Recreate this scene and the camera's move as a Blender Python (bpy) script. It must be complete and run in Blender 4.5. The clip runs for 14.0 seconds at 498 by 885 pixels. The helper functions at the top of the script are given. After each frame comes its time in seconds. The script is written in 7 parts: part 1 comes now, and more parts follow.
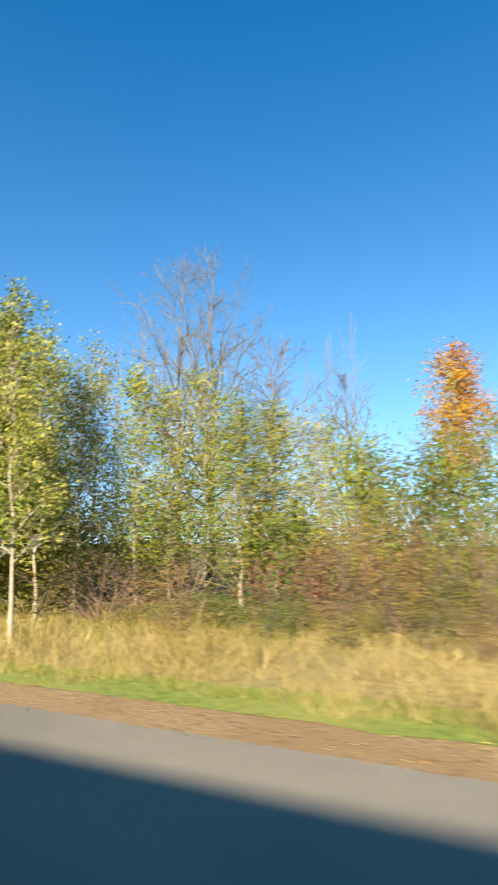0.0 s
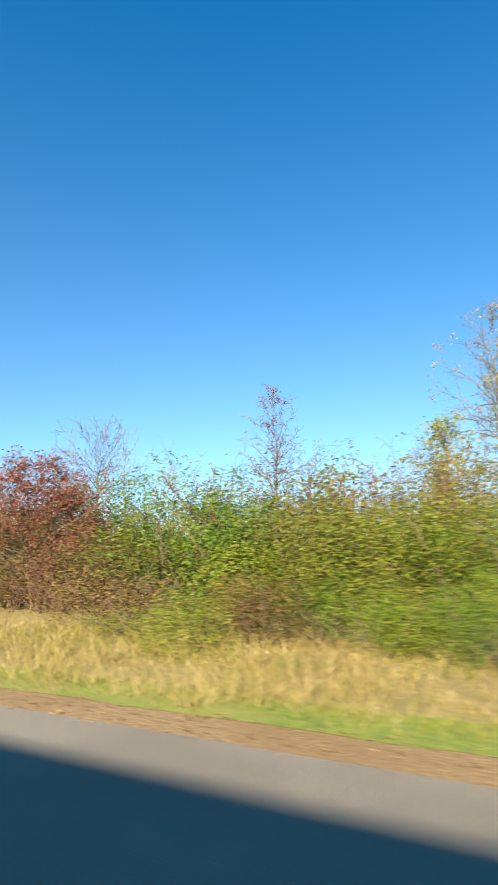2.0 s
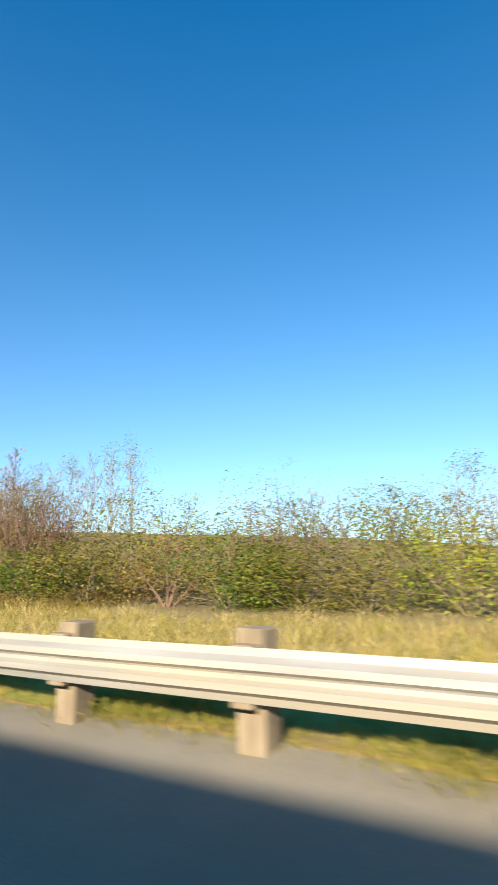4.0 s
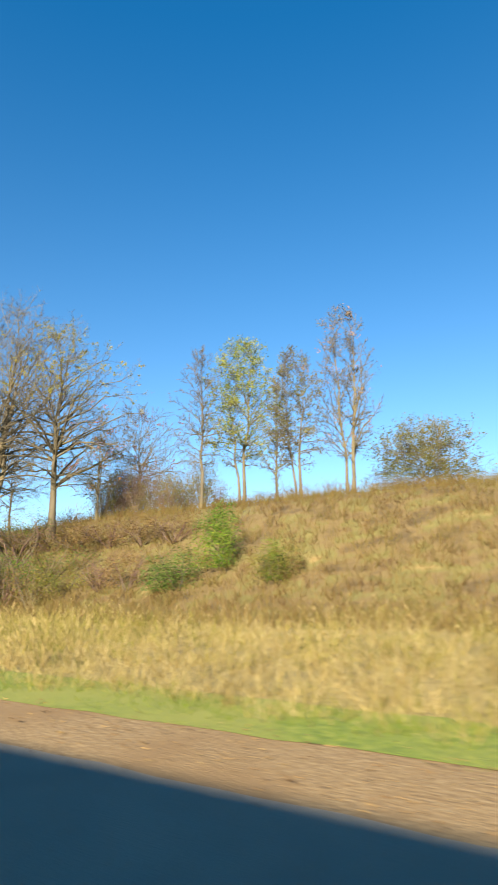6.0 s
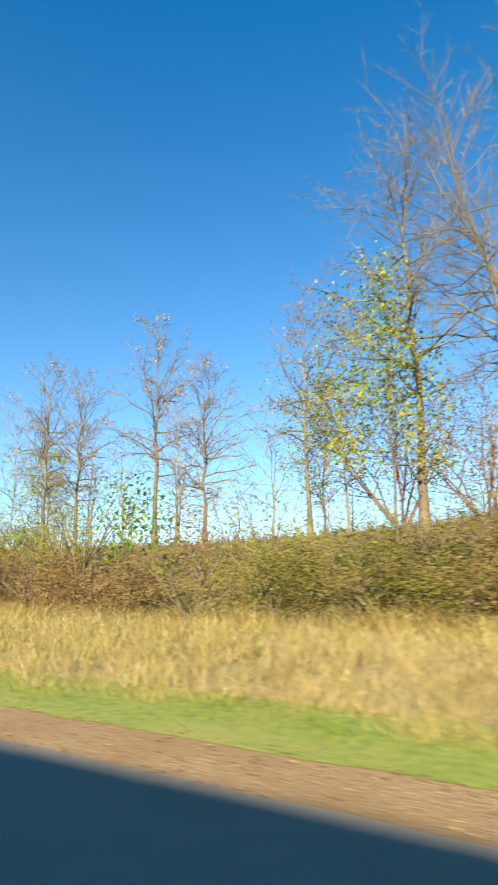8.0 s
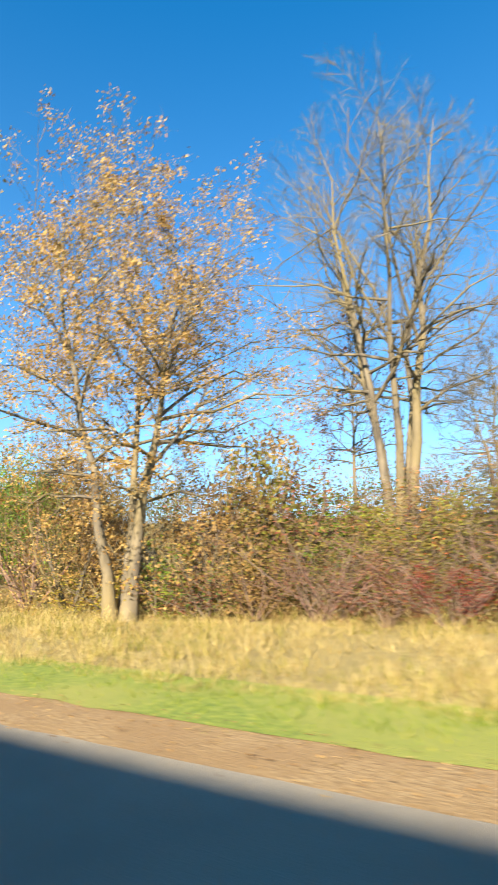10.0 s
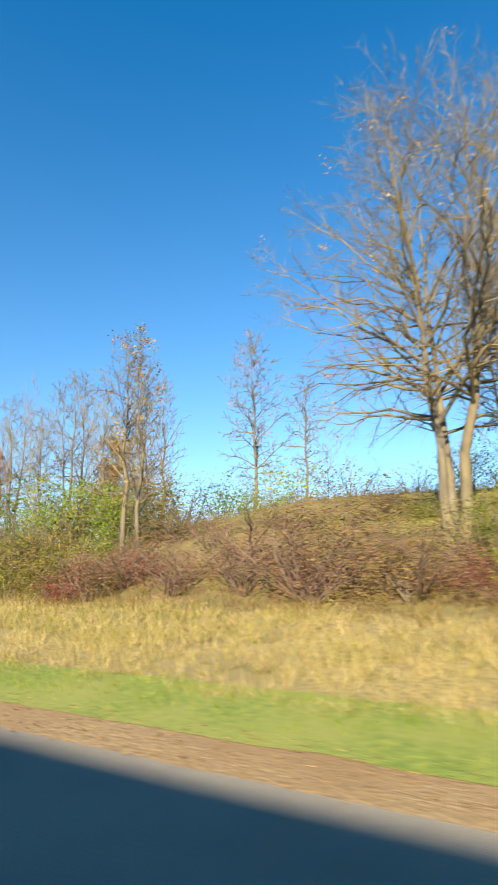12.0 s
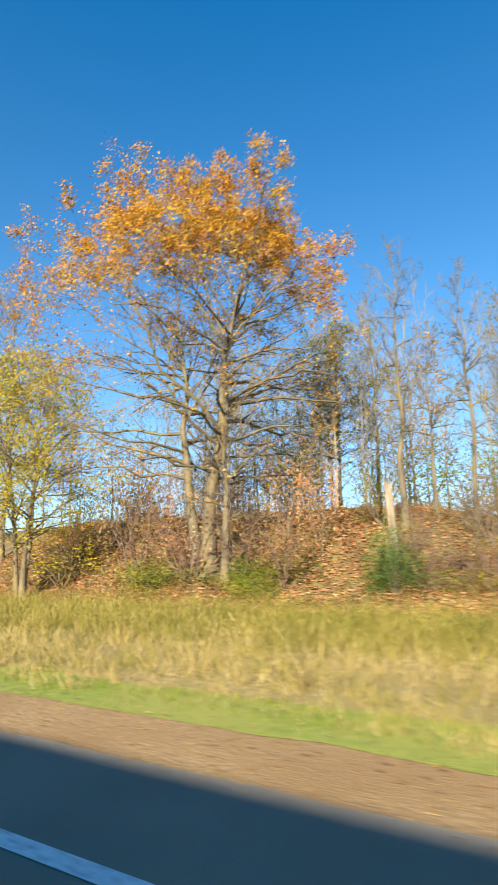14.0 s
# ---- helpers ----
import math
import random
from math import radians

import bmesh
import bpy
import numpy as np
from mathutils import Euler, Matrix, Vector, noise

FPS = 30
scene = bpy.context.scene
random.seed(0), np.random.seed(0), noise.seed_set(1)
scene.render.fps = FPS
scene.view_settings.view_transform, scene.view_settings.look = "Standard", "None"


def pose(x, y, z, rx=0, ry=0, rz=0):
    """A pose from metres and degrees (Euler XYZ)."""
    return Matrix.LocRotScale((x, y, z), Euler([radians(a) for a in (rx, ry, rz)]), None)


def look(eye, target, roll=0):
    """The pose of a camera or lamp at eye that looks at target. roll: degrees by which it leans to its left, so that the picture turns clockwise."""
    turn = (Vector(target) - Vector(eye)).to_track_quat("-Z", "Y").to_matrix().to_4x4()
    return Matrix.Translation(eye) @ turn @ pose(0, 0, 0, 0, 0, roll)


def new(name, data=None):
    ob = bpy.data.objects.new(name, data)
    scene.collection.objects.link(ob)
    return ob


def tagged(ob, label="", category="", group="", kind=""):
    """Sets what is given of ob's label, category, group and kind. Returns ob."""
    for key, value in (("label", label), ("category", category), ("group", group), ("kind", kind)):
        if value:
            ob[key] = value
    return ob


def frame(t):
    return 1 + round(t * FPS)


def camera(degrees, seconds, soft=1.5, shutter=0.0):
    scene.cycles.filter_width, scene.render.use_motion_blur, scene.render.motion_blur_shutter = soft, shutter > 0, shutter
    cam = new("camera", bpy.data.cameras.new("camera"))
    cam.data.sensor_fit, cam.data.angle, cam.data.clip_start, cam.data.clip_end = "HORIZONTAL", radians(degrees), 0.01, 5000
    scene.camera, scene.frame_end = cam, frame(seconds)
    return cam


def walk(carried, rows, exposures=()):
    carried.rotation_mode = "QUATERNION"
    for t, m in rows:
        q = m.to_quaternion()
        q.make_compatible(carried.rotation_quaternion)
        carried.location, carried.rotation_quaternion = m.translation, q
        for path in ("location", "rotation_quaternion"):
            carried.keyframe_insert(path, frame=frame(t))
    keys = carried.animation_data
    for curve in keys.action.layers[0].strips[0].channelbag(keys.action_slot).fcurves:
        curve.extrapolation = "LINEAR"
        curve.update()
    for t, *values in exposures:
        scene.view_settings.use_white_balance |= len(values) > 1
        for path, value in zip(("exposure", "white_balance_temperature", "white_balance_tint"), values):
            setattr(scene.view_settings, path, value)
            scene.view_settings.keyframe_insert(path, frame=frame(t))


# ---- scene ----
DEG = 45.56
SPEED = 20.0
EYE = 1.28
LEAN = -1.15
cam = camera(DEG, 14.0, soft=1.6, shutter=0.11)
rows = []
for t, pitch, yaw in (
        (0.0, 10.65, 29.96), (0.5, 10.75, 30.42), (1.0, 10.95, 30.68), (1.5, 11.05, 30.89), (2.0, 11.10, 30.99), (2.5, 11.00,
        31.30), (5.0, 12.00, 31.72), (5.5, 12.20, 31.82), (6.0, 12.05, 32.13), (6.5, 12.05, 32.39), (7.0, 12.05, 32.13), (9.5,
        11.70, 32.60), (10.0, 11.50, 32.70), (10.5, 11.45, 32.96), (11.0, 11.50, 33.17), (11.5, 11.45, 33.38), (12.0, 11.55,
        33.17), (12.5, 11.65, 32.96), (13.0, 11.45, 32.76), (13.5, 11.25, 32.91), (14.0, 11.10, 32.70)):
    rows.append((t, pose(-SPEED * t, 0, EYE, 90 + pitch, 0, yaw) @ pose(0, 0, 0, 0, 0, LEAN)))
walk(cam, rows, exposures=[(0.0, 1.5, 7600, 10), (2.7, 1.5, 7600, 10), (4.8, 1.38, 7600, 10), (7.2, 1.48, 7600, 10), (9.3, 1.58, 7600, 10), (10.0, 1.80, 7600, 10), (10.5, 1.92, 7600, 10), (11.0, 1.68, 7600, 10), (12.0, 1.52, 7600, 10), (14.0, 1.5, 7600, 10)])

# ---- world and sun ----
SUN_ELEV = 24.0
SUN_FROM = Vector((0.28, -0.96, 0)).normalized()      # the sun stands across the road, a little behind
world = bpy.data.worlds.new("sky")
scene.world = world
world.use_nodes = True
wn = world.node_tree.nodes
sky = wn.new("ShaderNodeTexSky")
sky.sky_type = "NISHITA"
sky.sun_disc = False
sky.sun_elevation = radians(SUN_ELEV)
sky.sun_rotation = math.atan2(SUN_FROM.x, SUN_FROM.y)
sky.air_density, sky.dust_density, sky.ozone_density = 1.0, 0.0, 3.5
vivid = wn.new("ShaderNodeHueSaturation")
# the haze of the lowest degrees of the sky is kept thin
way = wn.new("ShaderNodeTexCoord")
lift = wn.new("ShaderNodeVectorMath")
lift.operation = "MULTIPLY_ADD"
lift.inputs[1].default_value, lift.inputs[2].default_value = (1, 1, 0.92), (0, 0, 0.075)
world.node_tree.links.new(way.outputs["Generated"], lift.inputs[0])
world.node_tree.links.new(lift.outputs[0], sky.inputs[0])
# clear deep blue overhead, paler towards the horizon
level = wn.new("ShaderNodeSeparateXYZ")
world.node_tree.links.new(way.outputs["Generated"], level.inputs[0])
depth = wn.new("ShaderNodeMapRange")
depth.inputs["From Min"].default_value, depth.inputs["From Max"].default_value = 0.03, 0.78
depth.inputs["To Min"].default_value, depth.inputs["To Max"].default_value = 1.19, 1.36
world.node_tree.links.new(level.outputs["Z"], depth.inputs["Value"])
world.node_tree.links.new(depth.outputs[0], vivid.inputs["Saturation"])
world.node_tree.links.new(sky.outputs[0], vivid.inputs["Color"])
world.node_tree.links.new(vivid.outputs[0], wn["Background"].inputs[0])
wn["Background"].inputs[1].default_value = 0.096
sun = new("sun", bpy.data.lights.new("sun", "SUN"))
sun.data.energy, sun.data.angle, sun.data.color = 5.0, radians(0.53), (1.0, 0.95, 0.87)
away = SUN_FROM * math.cos(radians(SUN_ELEV)) + Vector((0, 0, math.sin(radians(SUN_ELEV))))
sun.matrix_world = look(away * 50, (0, 0, 0))


# ---- materials ----
def material(name, rough=0.8, metal=0.0):
    m = bpy.data.materials.new(name)
    m.use_nodes = True
    b = m.node_tree.nodes["Principled BSDF"]
    b.inputs["Roughness"].default_value, b.inputs["Metallic"].default_value = rough, metal
    return m, m.node_tree.nodes, m.node_tree.links, b


def ramp_node(n, stops):
    r = n.new("ShaderNodeValToRGB")
    while len(r.color_ramp.elements) < len(stops):
        r.color_ramp.elements.new(0.5)
    for e, (p, c) in zip(r.color_ramp.elements, stops):
        e.position, e.color = p, (*c, 1)
    return r


def mixed(name, stops, scale, detail=6, rough=0.85, bump=0.0, bump_scale=60, metal=0.0, second=None, second_scale=0.6, stretch=(1, 1, 1)):
    """Colour from noise at one scale, patched by a second noise, with fine relief."""
    m, n, l, b = material(name, rough, metal)
    co = n.new("ShaderNodeTexCoord")
    mp = n.new("ShaderNodeMapping")
    mp.inputs["Scale"].default_value = stretch
    l.new(co.outputs["Object"], mp.inputs["Vector"])
    t = n.new("ShaderNodeTexNoise")
    t.inputs["Scale"].default_value, t.inputs["Detail"].default_value = scale, detail
    l.new(mp.outputs[0], t.inputs["Vector"])
    r = ramp_node(n, stops)
    l.new(t.outputs[0], r.inputs[0])
    colour = r.outputs[0]
    if second:
        t2 = n.new("ShaderNodeTexNoise")
        t2.inputs["Scale"].default_value, t2.inputs["Detail"].default_value = second_scale, 5
        l.new(mp.outputs[0], t2.inputs["Vector"])
        r2 = ramp_node(n, [(0.42, (0, 0, 0)), (0.62, (1, 1, 1))])
        l.new(t2.outputs[0], r2.inputs[0])
        mx = n.new("ShaderNodeMix")
        mx.data_type = "RGBA"
        l.new(r2.outputs[0], mx.inputs[0])
        l.new(colour, mx.inputs[6])
        mx.inputs[7].default_value = (*second, 1)
        colour = mx.outputs[2]
    l.new(colour, b.inputs["Base Color"])
    if bump:
        t3 = n.new("ShaderNodeTexNoise")
        t3.inputs["Scale"].default_value, t3.inputs["Detail"].default_value = bump_scale, 4
        l.new(mp.outputs[0], t3.inputs["Vector"])
        bp = n.new("ShaderNodeBump")
        bp.inputs["Strength"].default_value, bp.inputs["Distance"].default_value = bump, 0.02
        l.new(t3.outputs[0], bp.inputs["Height"])
        l.new(bp.outputs[0], b.inputs["Normal"])
    return m


def leafy(name, colours, through_light=0.34, rough=0.55, vary=0.35):
    """Leaves or blades: each island takes its own colour, each plant its own shade."""
    m, n, l, b = material(name, rough)
    g = n.new("ShaderNodeNewGeometry")
    k = len(colours)
    r = ramp_node(n, [(i / max(1, k - 1), c) for i, c in enumerate(colours)])
    t = n.new("ShaderNodeTexNoise")
    t.inputs["Scale"].default_value, t.inputs["Detail"].default_value = 0.9, 3
    l.new(g.outputs["Position"], t.inputs["Vector"])
    a = n.new("ShaderNodeMath")
    a.operation = "MULTIPLY_ADD"
    l.new(t.outputs[0], a.inputs[0])
    a.inputs[1].default_value, a.inputs[2].default_value = 1.6, -0.8
    s = n.new("ShaderNodeMath")
    s.operation = "ADD"
    l.new(g.outputs["Random Per Island"], s.inputs[0])
    l.new(a.outputs[0], s.inputs[1])
    l.new(s.outputs[0], r.inputs[0])
    o = n.new("ShaderNodeObjectInfo")
    h = n.new("ShaderNodeHueSaturation")
    v = n.new("ShaderNodeMath")
    v.operation = "MULTIPLY_ADD"
    l.new(o.outputs["Random"], v.inputs[0])
    v.inputs[1].default_value, v.inputs[2].default_value = vary, 1 - vary / 2
    l.new(v.outputs[0], h.inputs["Value"])
    l.new(r.outputs[0], h.inputs["Color"])
    l.new(h.outputs[0], b.inputs["Base Color"])
    b.inputs["Specular IOR Level"].default_value = 0.25
    tr = n.new("ShaderNodeBsdfTranslucent")
    l.new(h.outputs[0], tr.inputs["Color"])
    ms = n.new("ShaderNodeMixShader")
    ms.inputs[0].default_value = through_light
    l.new(b.outputs[0], ms.inputs[1])
    l.new(tr.outputs[0], ms.inputs[2])
    l.new(ms.outputs[0], n["Material Output"].inputs[0])
    return m


LEAF = {
    "green": leafy("green_leaves", [(0.044, 0.098, 0.012), (0.080, 0.153, 0.016), (0.129, 0.198, 0.019), (0.188, 0.228, 0.024)]),
    "deep": leafy("dark_green_leaves", [(0.034, 0.081, 0.016), (0.060, 0.121, 0.021), (0.098, 0.161, 0.025), (0.149, 0.190, 0.032)]),
    "olive": leafy("olive_leaves", [(0.085, 0.089, 0.017), (0.141, 0.136, 0.022), (0.197, 0.174, 0.030), (0.234, 0.178, 0.042)]),
    "lime": leafy("yellow_green_leaves", [(0.103, 0.163, 0.015), (0.172, 0.228, 0.022), (0.249, 0.267, 0.030), (0.318, 0.271, 0.039)]),
    "poplar": leafy("pale_poplar_leaves", [(0.108, 0.155, 0.025), (0.190, 0.230, 0.034), (0.300, 0.300, 0.050), (0.41, 0.36, 0.085)]),
    "yellow": leafy("yellow_leaves", [(0.22, 0.215, 0.026), (0.35, 0.305, 0.028), (0.45, 0.36, 0.035), (0.44, 0.29, 0.033)]),
    "tan": leafy("tan_leaves", [(0.21, 0.115, 0.04), (0.35, 0.20, 0.058), (0.46, 0.285, 0.08), (0.44, 0.32, 0.13)]),
    "orange": leafy("orange_leaves", [(0.25, 0.085, 0.014), (0.40, 0.165, 0.017), (0.49, 0.255, 0.024), (0.38, 0.29, 0.036)]),
    "rust": leafy("rust_leaves", [(0.28, 0.12, 0.05), (0.43, 0.20, 0.09), (0.54, 0.28, 0.13), (0.48, 0.32, 0.16)]),
    "coral": leafy("coral_leaves", [(0.464, 0.110, 0.037), (0.586, 0.177, 0.055), (0.620, 0.256, 0.085)]),
    "red": leafy("red_leaves", [(0.105, 0.013, 0.012), (0.190, 0.024, 0.020), (0.245, 0.042, 0.026), (0.205, 0.068, 0.030)]),
    "dusky": leafy("dull_red_leaves", [(0.150, 0.042, 0.030), (0.255, 0.068, 0.045), (0.320, 0.105, 0.062), (0.260, 0.125, 0.055)]),
    "maroon": leafy("maroon_leaves", [(0.134, 0.051, 0.034), (0.220, 0.079, 0.049), (0.281, 0.110, 0.061), (0.256, 0.146, 0.061)]),
    "brown": leafy("brown_dry_leaves", [(0.135, 0.083, 0.037), (0.207, 0.124, 0.047), (0.259, 0.161, 0.057), (0.218, 0.156, 0.047)]),
}
STRAW = leafy("dry_straw_grass", [(0.225, 0.160, 0.052), (0.36, 0.265, 0.094), (0.49, 0.375, 0.150), (0.59, 0.475, 0.225), (0.30, 0.26, 0.058)], 0.45, 0.75)
BRUSH = leafy("brown_dry_weeds", [(0.14, 0.080, 0.030), (0.235, 0.145, 0.050), (0.32, 0.21, 0.072), (0.19, 0.165, 0.040), (0.28, 0.21, 0.062)], 0.36, 0.75)
WEEDS = leafy("olive_weeds", [(0.12, 0.125, 0.022), (0.20, 0.195, 0.032), (0.29, 0.25, 0.05), (0.36, 0.29, 0.085)], 0.35, 0.75)
LAWN = leafy("mown_green_grass", [(0.110, 0.190, 0.015), (0.18, 0.262, 0.022), (0.265, 0.318, 0.032), (0.39, 0.36, 0.065)], 0.4, 0.6)
LITTER = leafy("fallen_leaves", [(0.13, 0.068, 0.026), (0.24, 0.13, 0.045), (0.34, 0.20, 0.07), (0.42, 0.28, 0.11)], 0.15, 0.7)
BARK = mixed("grey_brown_bark", [(0.3, (0.056, 0.046, 0.034)), (0.55, (0.128, 0.104, 0.070)), (0.75, (0.205, 0.168, 0.110))], 5, 6, 0.9, 0.6, 30, second=(0.185, 0.142, 0.060), second_scale=0.8, stretch=(1, 1, 0.3))
CANE = mixed("reddish_brown_twigs", [(0.3, (0.085, 0.045, 0.035)), (0.55, (0.16, 0.088, 0.064)), (0.75, (0.23, 0.14, 0.10))], 6, 5, 0.85, 0.3, 40, second=(0.15, 0.115, 0.07), second_scale=0.9)
ASH = mixed("ash_grey_bark", [(0.3, (0.105, 0.092, 0.074)), (0.55, (0.19, 0.168, 0.132)), (0.75, (0.28, 0.25, 0.195))], 5, 5, 0.9, 0.3, 30, second=(0.22, 0.18, 0.10), second_scale=0.8)
PALE = mixed("pale_birch_bark", [(0.3, (0.22, 0.19, 0.13)), (0.5, (0.36, 0.32, 0.24)), (0.75, (0.48, 0.44, 0.35))], 5, 6, 0.8, 0.4, 30, second=(0.22, 0.17, 0.09), second_scale=1.0)
DEAD = mixed("bleached_dead_wood", [(0.32, (0.10, 0.072, 0.045)), (0.48, (0.26, 0.21, 0.145)), (0.7, (0.42, 0.36, 0.27))], 9, 7, 0.85, 0.8, 24, stretch=(1, 1, 0.12), second=(0.20, 0.15, 0.09), second_scale=1.6)
ASPHALT = mixed("worn_asphalt", [(0.3, (0.176, 0.152, 0.112)), (0.5, (0.238, 0.206, 0.152)), (0.7, (0.300, 0.260, 0.196))], 90, 4, 0.85, 0.5, 160, second=(0.194, 0.168, 0.126), second_scale=0.5)
GRAVEL = mixed("brown_gravel_and_leaf_litter", [(0.3, (0.165, 0.100, 0.042)), (0.5, (0.270, 0.172, 0.074)), (0.7, (0.365, 0.255, 0.125))], 22, 8, 0.95, 0.6, 40, second=(0.235, 0.142, 0.058), second_scale=0.7)
SOIL = mixed("dry_grassy_thatch", [(0.3, (0.165, 0.118, 0.038)), (0.5, (0.26, 0.195, 0.066)), (0.7, (0.36, 0.28, 0.10))], 9, 8, 0.95, 0.8, 26, second=(0.225, 0.172, 0.058), second_scale=0.35)
TURF = mixed("green_turf", [(0.3, (0.098, 0.148, 0.018)), (0.5, (0.165, 0.212, 0.025)), (0.7, (0.25, 0.272, 0.040))], 9, 8, 0.9, 0.6, 40, second=(0.235, 0.240, 0.045), second_scale=0.5)
PAINT = mixed("worn_white_road_paint", [(0.35, (0.42, 0.42, 0.41)), (0.5, (0.7, 0.7, 0.68)), (0.8, (0.8, 0.8, 0.78))], 24, 6, 0.7)
STEEL = mixed("weathered_galvanised_steel", [(0.3, (0.25, 0.245, 0.225)), (0.55, (0.33, 0.32, 0.295)), (0.75, (0.40, 0.39, 0.36))], 3, 8, 0.5, 0.1, 30, metal=0.3, second=(0.38, 0.34, 0.27), second_scale=1.2, stretch=(0.3, 1, 4))
TIMBER = mixed("weathered_timber", [(0.3, (0.12, 0.09, 0.058)), (0.5, (0.20, 0.155, 0.10)), (0.7, (0.28, 0.225, 0.155))], 9, 6, 0.9, 0.5, 40, stretch=(1, 1, 0.2))
WHITE = mixed("white_sheeting", [(0.3, (0.72, 0.72, 0.70)), (0.7, (0.82, 0.82, 0.80))], 4, 4, 0.5)
BLACK = mixed("black_paint", [(0.3, (0.02, 0.02, 0.02)), (0.7, (0.04, 0.04, 0.04))], 8, 4, 0.5)
AMBER = mixed("amber_reflector", [(0.3, (0.75, 0.42, 0.02)), (0.7, (0.85, 0.52, 0.03))], 8, 4, 0.4)


def bank_brown(m, low, high, colours, scale):
    """Gives a ground material another growth from the foot of the bank upwards, with a ragged border."""
    n, l = m.node_tree.nodes, m.node_tree.links
    b = n["Principled BSDF"]
    old = b.inputs["Base Color"].links[0].from_socket
    co = n.new("ShaderNodeTexCoord")
    xyz = n.new("ShaderNodeSeparateXYZ")
    l.new(co.outputs["Object"], xyz.inputs[0])
    t = n.new("ShaderNodeTexNoise")
    t.inputs["Scale"].default_value, t.inputs["Detail"].default_value = scale, 7
    l.new(co.outputs["Object"], t.inputs["Vector"])
    jag = n.new("ShaderNodeMath")
    jag.operation = "MULTIPLY_ADD"
    l.new(t.outputs[0], jag.inputs[0])
    jag.inputs[1].default_value = 4.0
    l.new(xyz.outputs["Y"], jag.inputs[2])
    span = n.new("ShaderNodeMapRange")
    span.inputs["From Min"].default_value, span.inputs["From Max"].default_value = low + 2, high + 2
    l.new(jag.outputs[0], span.inputs["Value"])
    r = ramp_node(n, colours)
    l.new(t.outputs[0], r.inputs[0])
    mx = n.new("ShaderNodeMix")
    mx.data_type = "RGBA"
    l.new(span.outputs[0], mx.inputs[0])
    l.new(old, mx.inputs[6])
    l.new(r.outputs[0], mx.inputs[7])
    l.new(mx.outputs[2], b.inputs["Base Color"])


bank_brown(SOIL, 9.5, 12.5, [(0.3, (0.085, 0.058, 0.024)), (0.48, (0.165, 0.112, 0.042)), (0.6, (0.145, 0.128, 0.036)), (0.75, (0.25, 0.175, 0.062))], 1.3)


# ---- ground ----
def smooth(a, b, v):
    f = min(1.0, max(0.0, (v - a) / (b - a)))
    return f * f * (3 - 2 * f)


def along(table, x):
    """Straight steps between (metres travelled, value) pairs."""
    s = -x
    if s <= table[0][0]:
        return table[0][1]
    for (a, va), (b, vb) in zip(table, table[1:]):
        if s <= b:
            return va + (vb - va) * (s - a) / (b - a)
    return table[-1][1]


EDGE = [(0, 3.79), (44, 3.79), (90, 3.35), (112, 3.25), (122, 3.18), (142, 3.07), (192, 3.37), (232, 3.27), (252, 3.24), (272, 3.13), (283, 3.12)]
VERGE = [(0, 4.5), (42, 4.37), (78, 4.35), (84, 3.5), (104, 3.55), (114, 3.95), (120, 4.34), (122, 4.34), (142, 3.72), (155, 3.9), (192, 4.28), (232, 4.0), (252, 3.85), (262, 3.86), (283, 4.05)]
TALL = [(0, 4.8), (23, 4.9), (42, 4.6), (100, 5.2), (122, 4.95), (142, 4.75), (192, 5.1), (212, 5.4), (232, 5.4), (252, 4.85), (263, 5.25), (275, 4.85), (283, 4.45)]
CREST = [(0, 0.3), (50, 0.5), (85, 0.8), (104, 1.3), (110, 2.6), (116, 3.6), (140, 3.7), (155, 2.8), (175, 2.2), (200, 2.4), (225, 3.4), (250, 3.4), (262, 1.9), (278, 1.4), (286, 2.8), (300, 3.0)]


def mound(x, y):
    """The low grown-in mound that the guard rail stands in."""
    return 0.2 * smooth(-76, -82, x) * smooth(-119, -116.5, x) * (smooth(3.0, 3.5, y) - smooth(5.2, 8.0, y))


def height(x, y):
    wave = 0.12 * noise.noise(Vector((x * 0.15, y * 0.3, 0))) + 0.25 * noise.noise(Vector((x * 0.03, y * 0.06, 3)))
    if y > 3.0:
        low = -0.02 + 0.22 * smooth(5.0, 11.5, y)
        top = along(CREST, x)
        z = low + (top - low) * smooth(11.5, 19.5, y) + 0.02 * max(0, min(y, 90) - 19.5)
        return z + wave * smooth(5, 11, y) - 0.03 * (1 - smooth(3.0, 4.8, y)) + mound(x, y)
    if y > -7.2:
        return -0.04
    # unseen bank added across the road; its shade replaces the travelling car's shadow
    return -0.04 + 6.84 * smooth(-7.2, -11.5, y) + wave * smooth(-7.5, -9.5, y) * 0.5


def mesh_object(name, verts, faces, mat, parent=None, label="", smooth_shade=False):
    me = bpy.data.meshes.new(name)
    me.from_pydata(verts, [], faces)
    me.materials.append(mat)
    if smooth_shade:
        me.polygons.foreach_set("use_smooth", [True] * len(me.polygons))
    ob = new(name, me)
    if parent:
        ob.parent = parent
    if label:
        tagged(ob, label)
    return ob


def part(name, bm, mat, parent, label=""):
    me = bpy.data.meshes.new(name)
    bm.to_mesh(me)
    bm.free()
    me.materials.append(mat)
    ob = new(name, me)
    ob.parent = parent
    if label:
        tagged(ob, label)
    return ob


def sheet(name, xs, ys, zf, mat):
    verts = [(x, y, zf(x, y)) for x in xs for y in ys]
    n = len(ys)
    faces = [(i * n + j, (i + 1) * n + j, (i + 1) * n + j + 1, i * n + j + 1) for i in range(len(xs) - 1) for j in range(n - 1)]
    ob = mesh_object(name, verts, [f[::-1] for f in faces], mat, smooth_shade=True)
    return ob


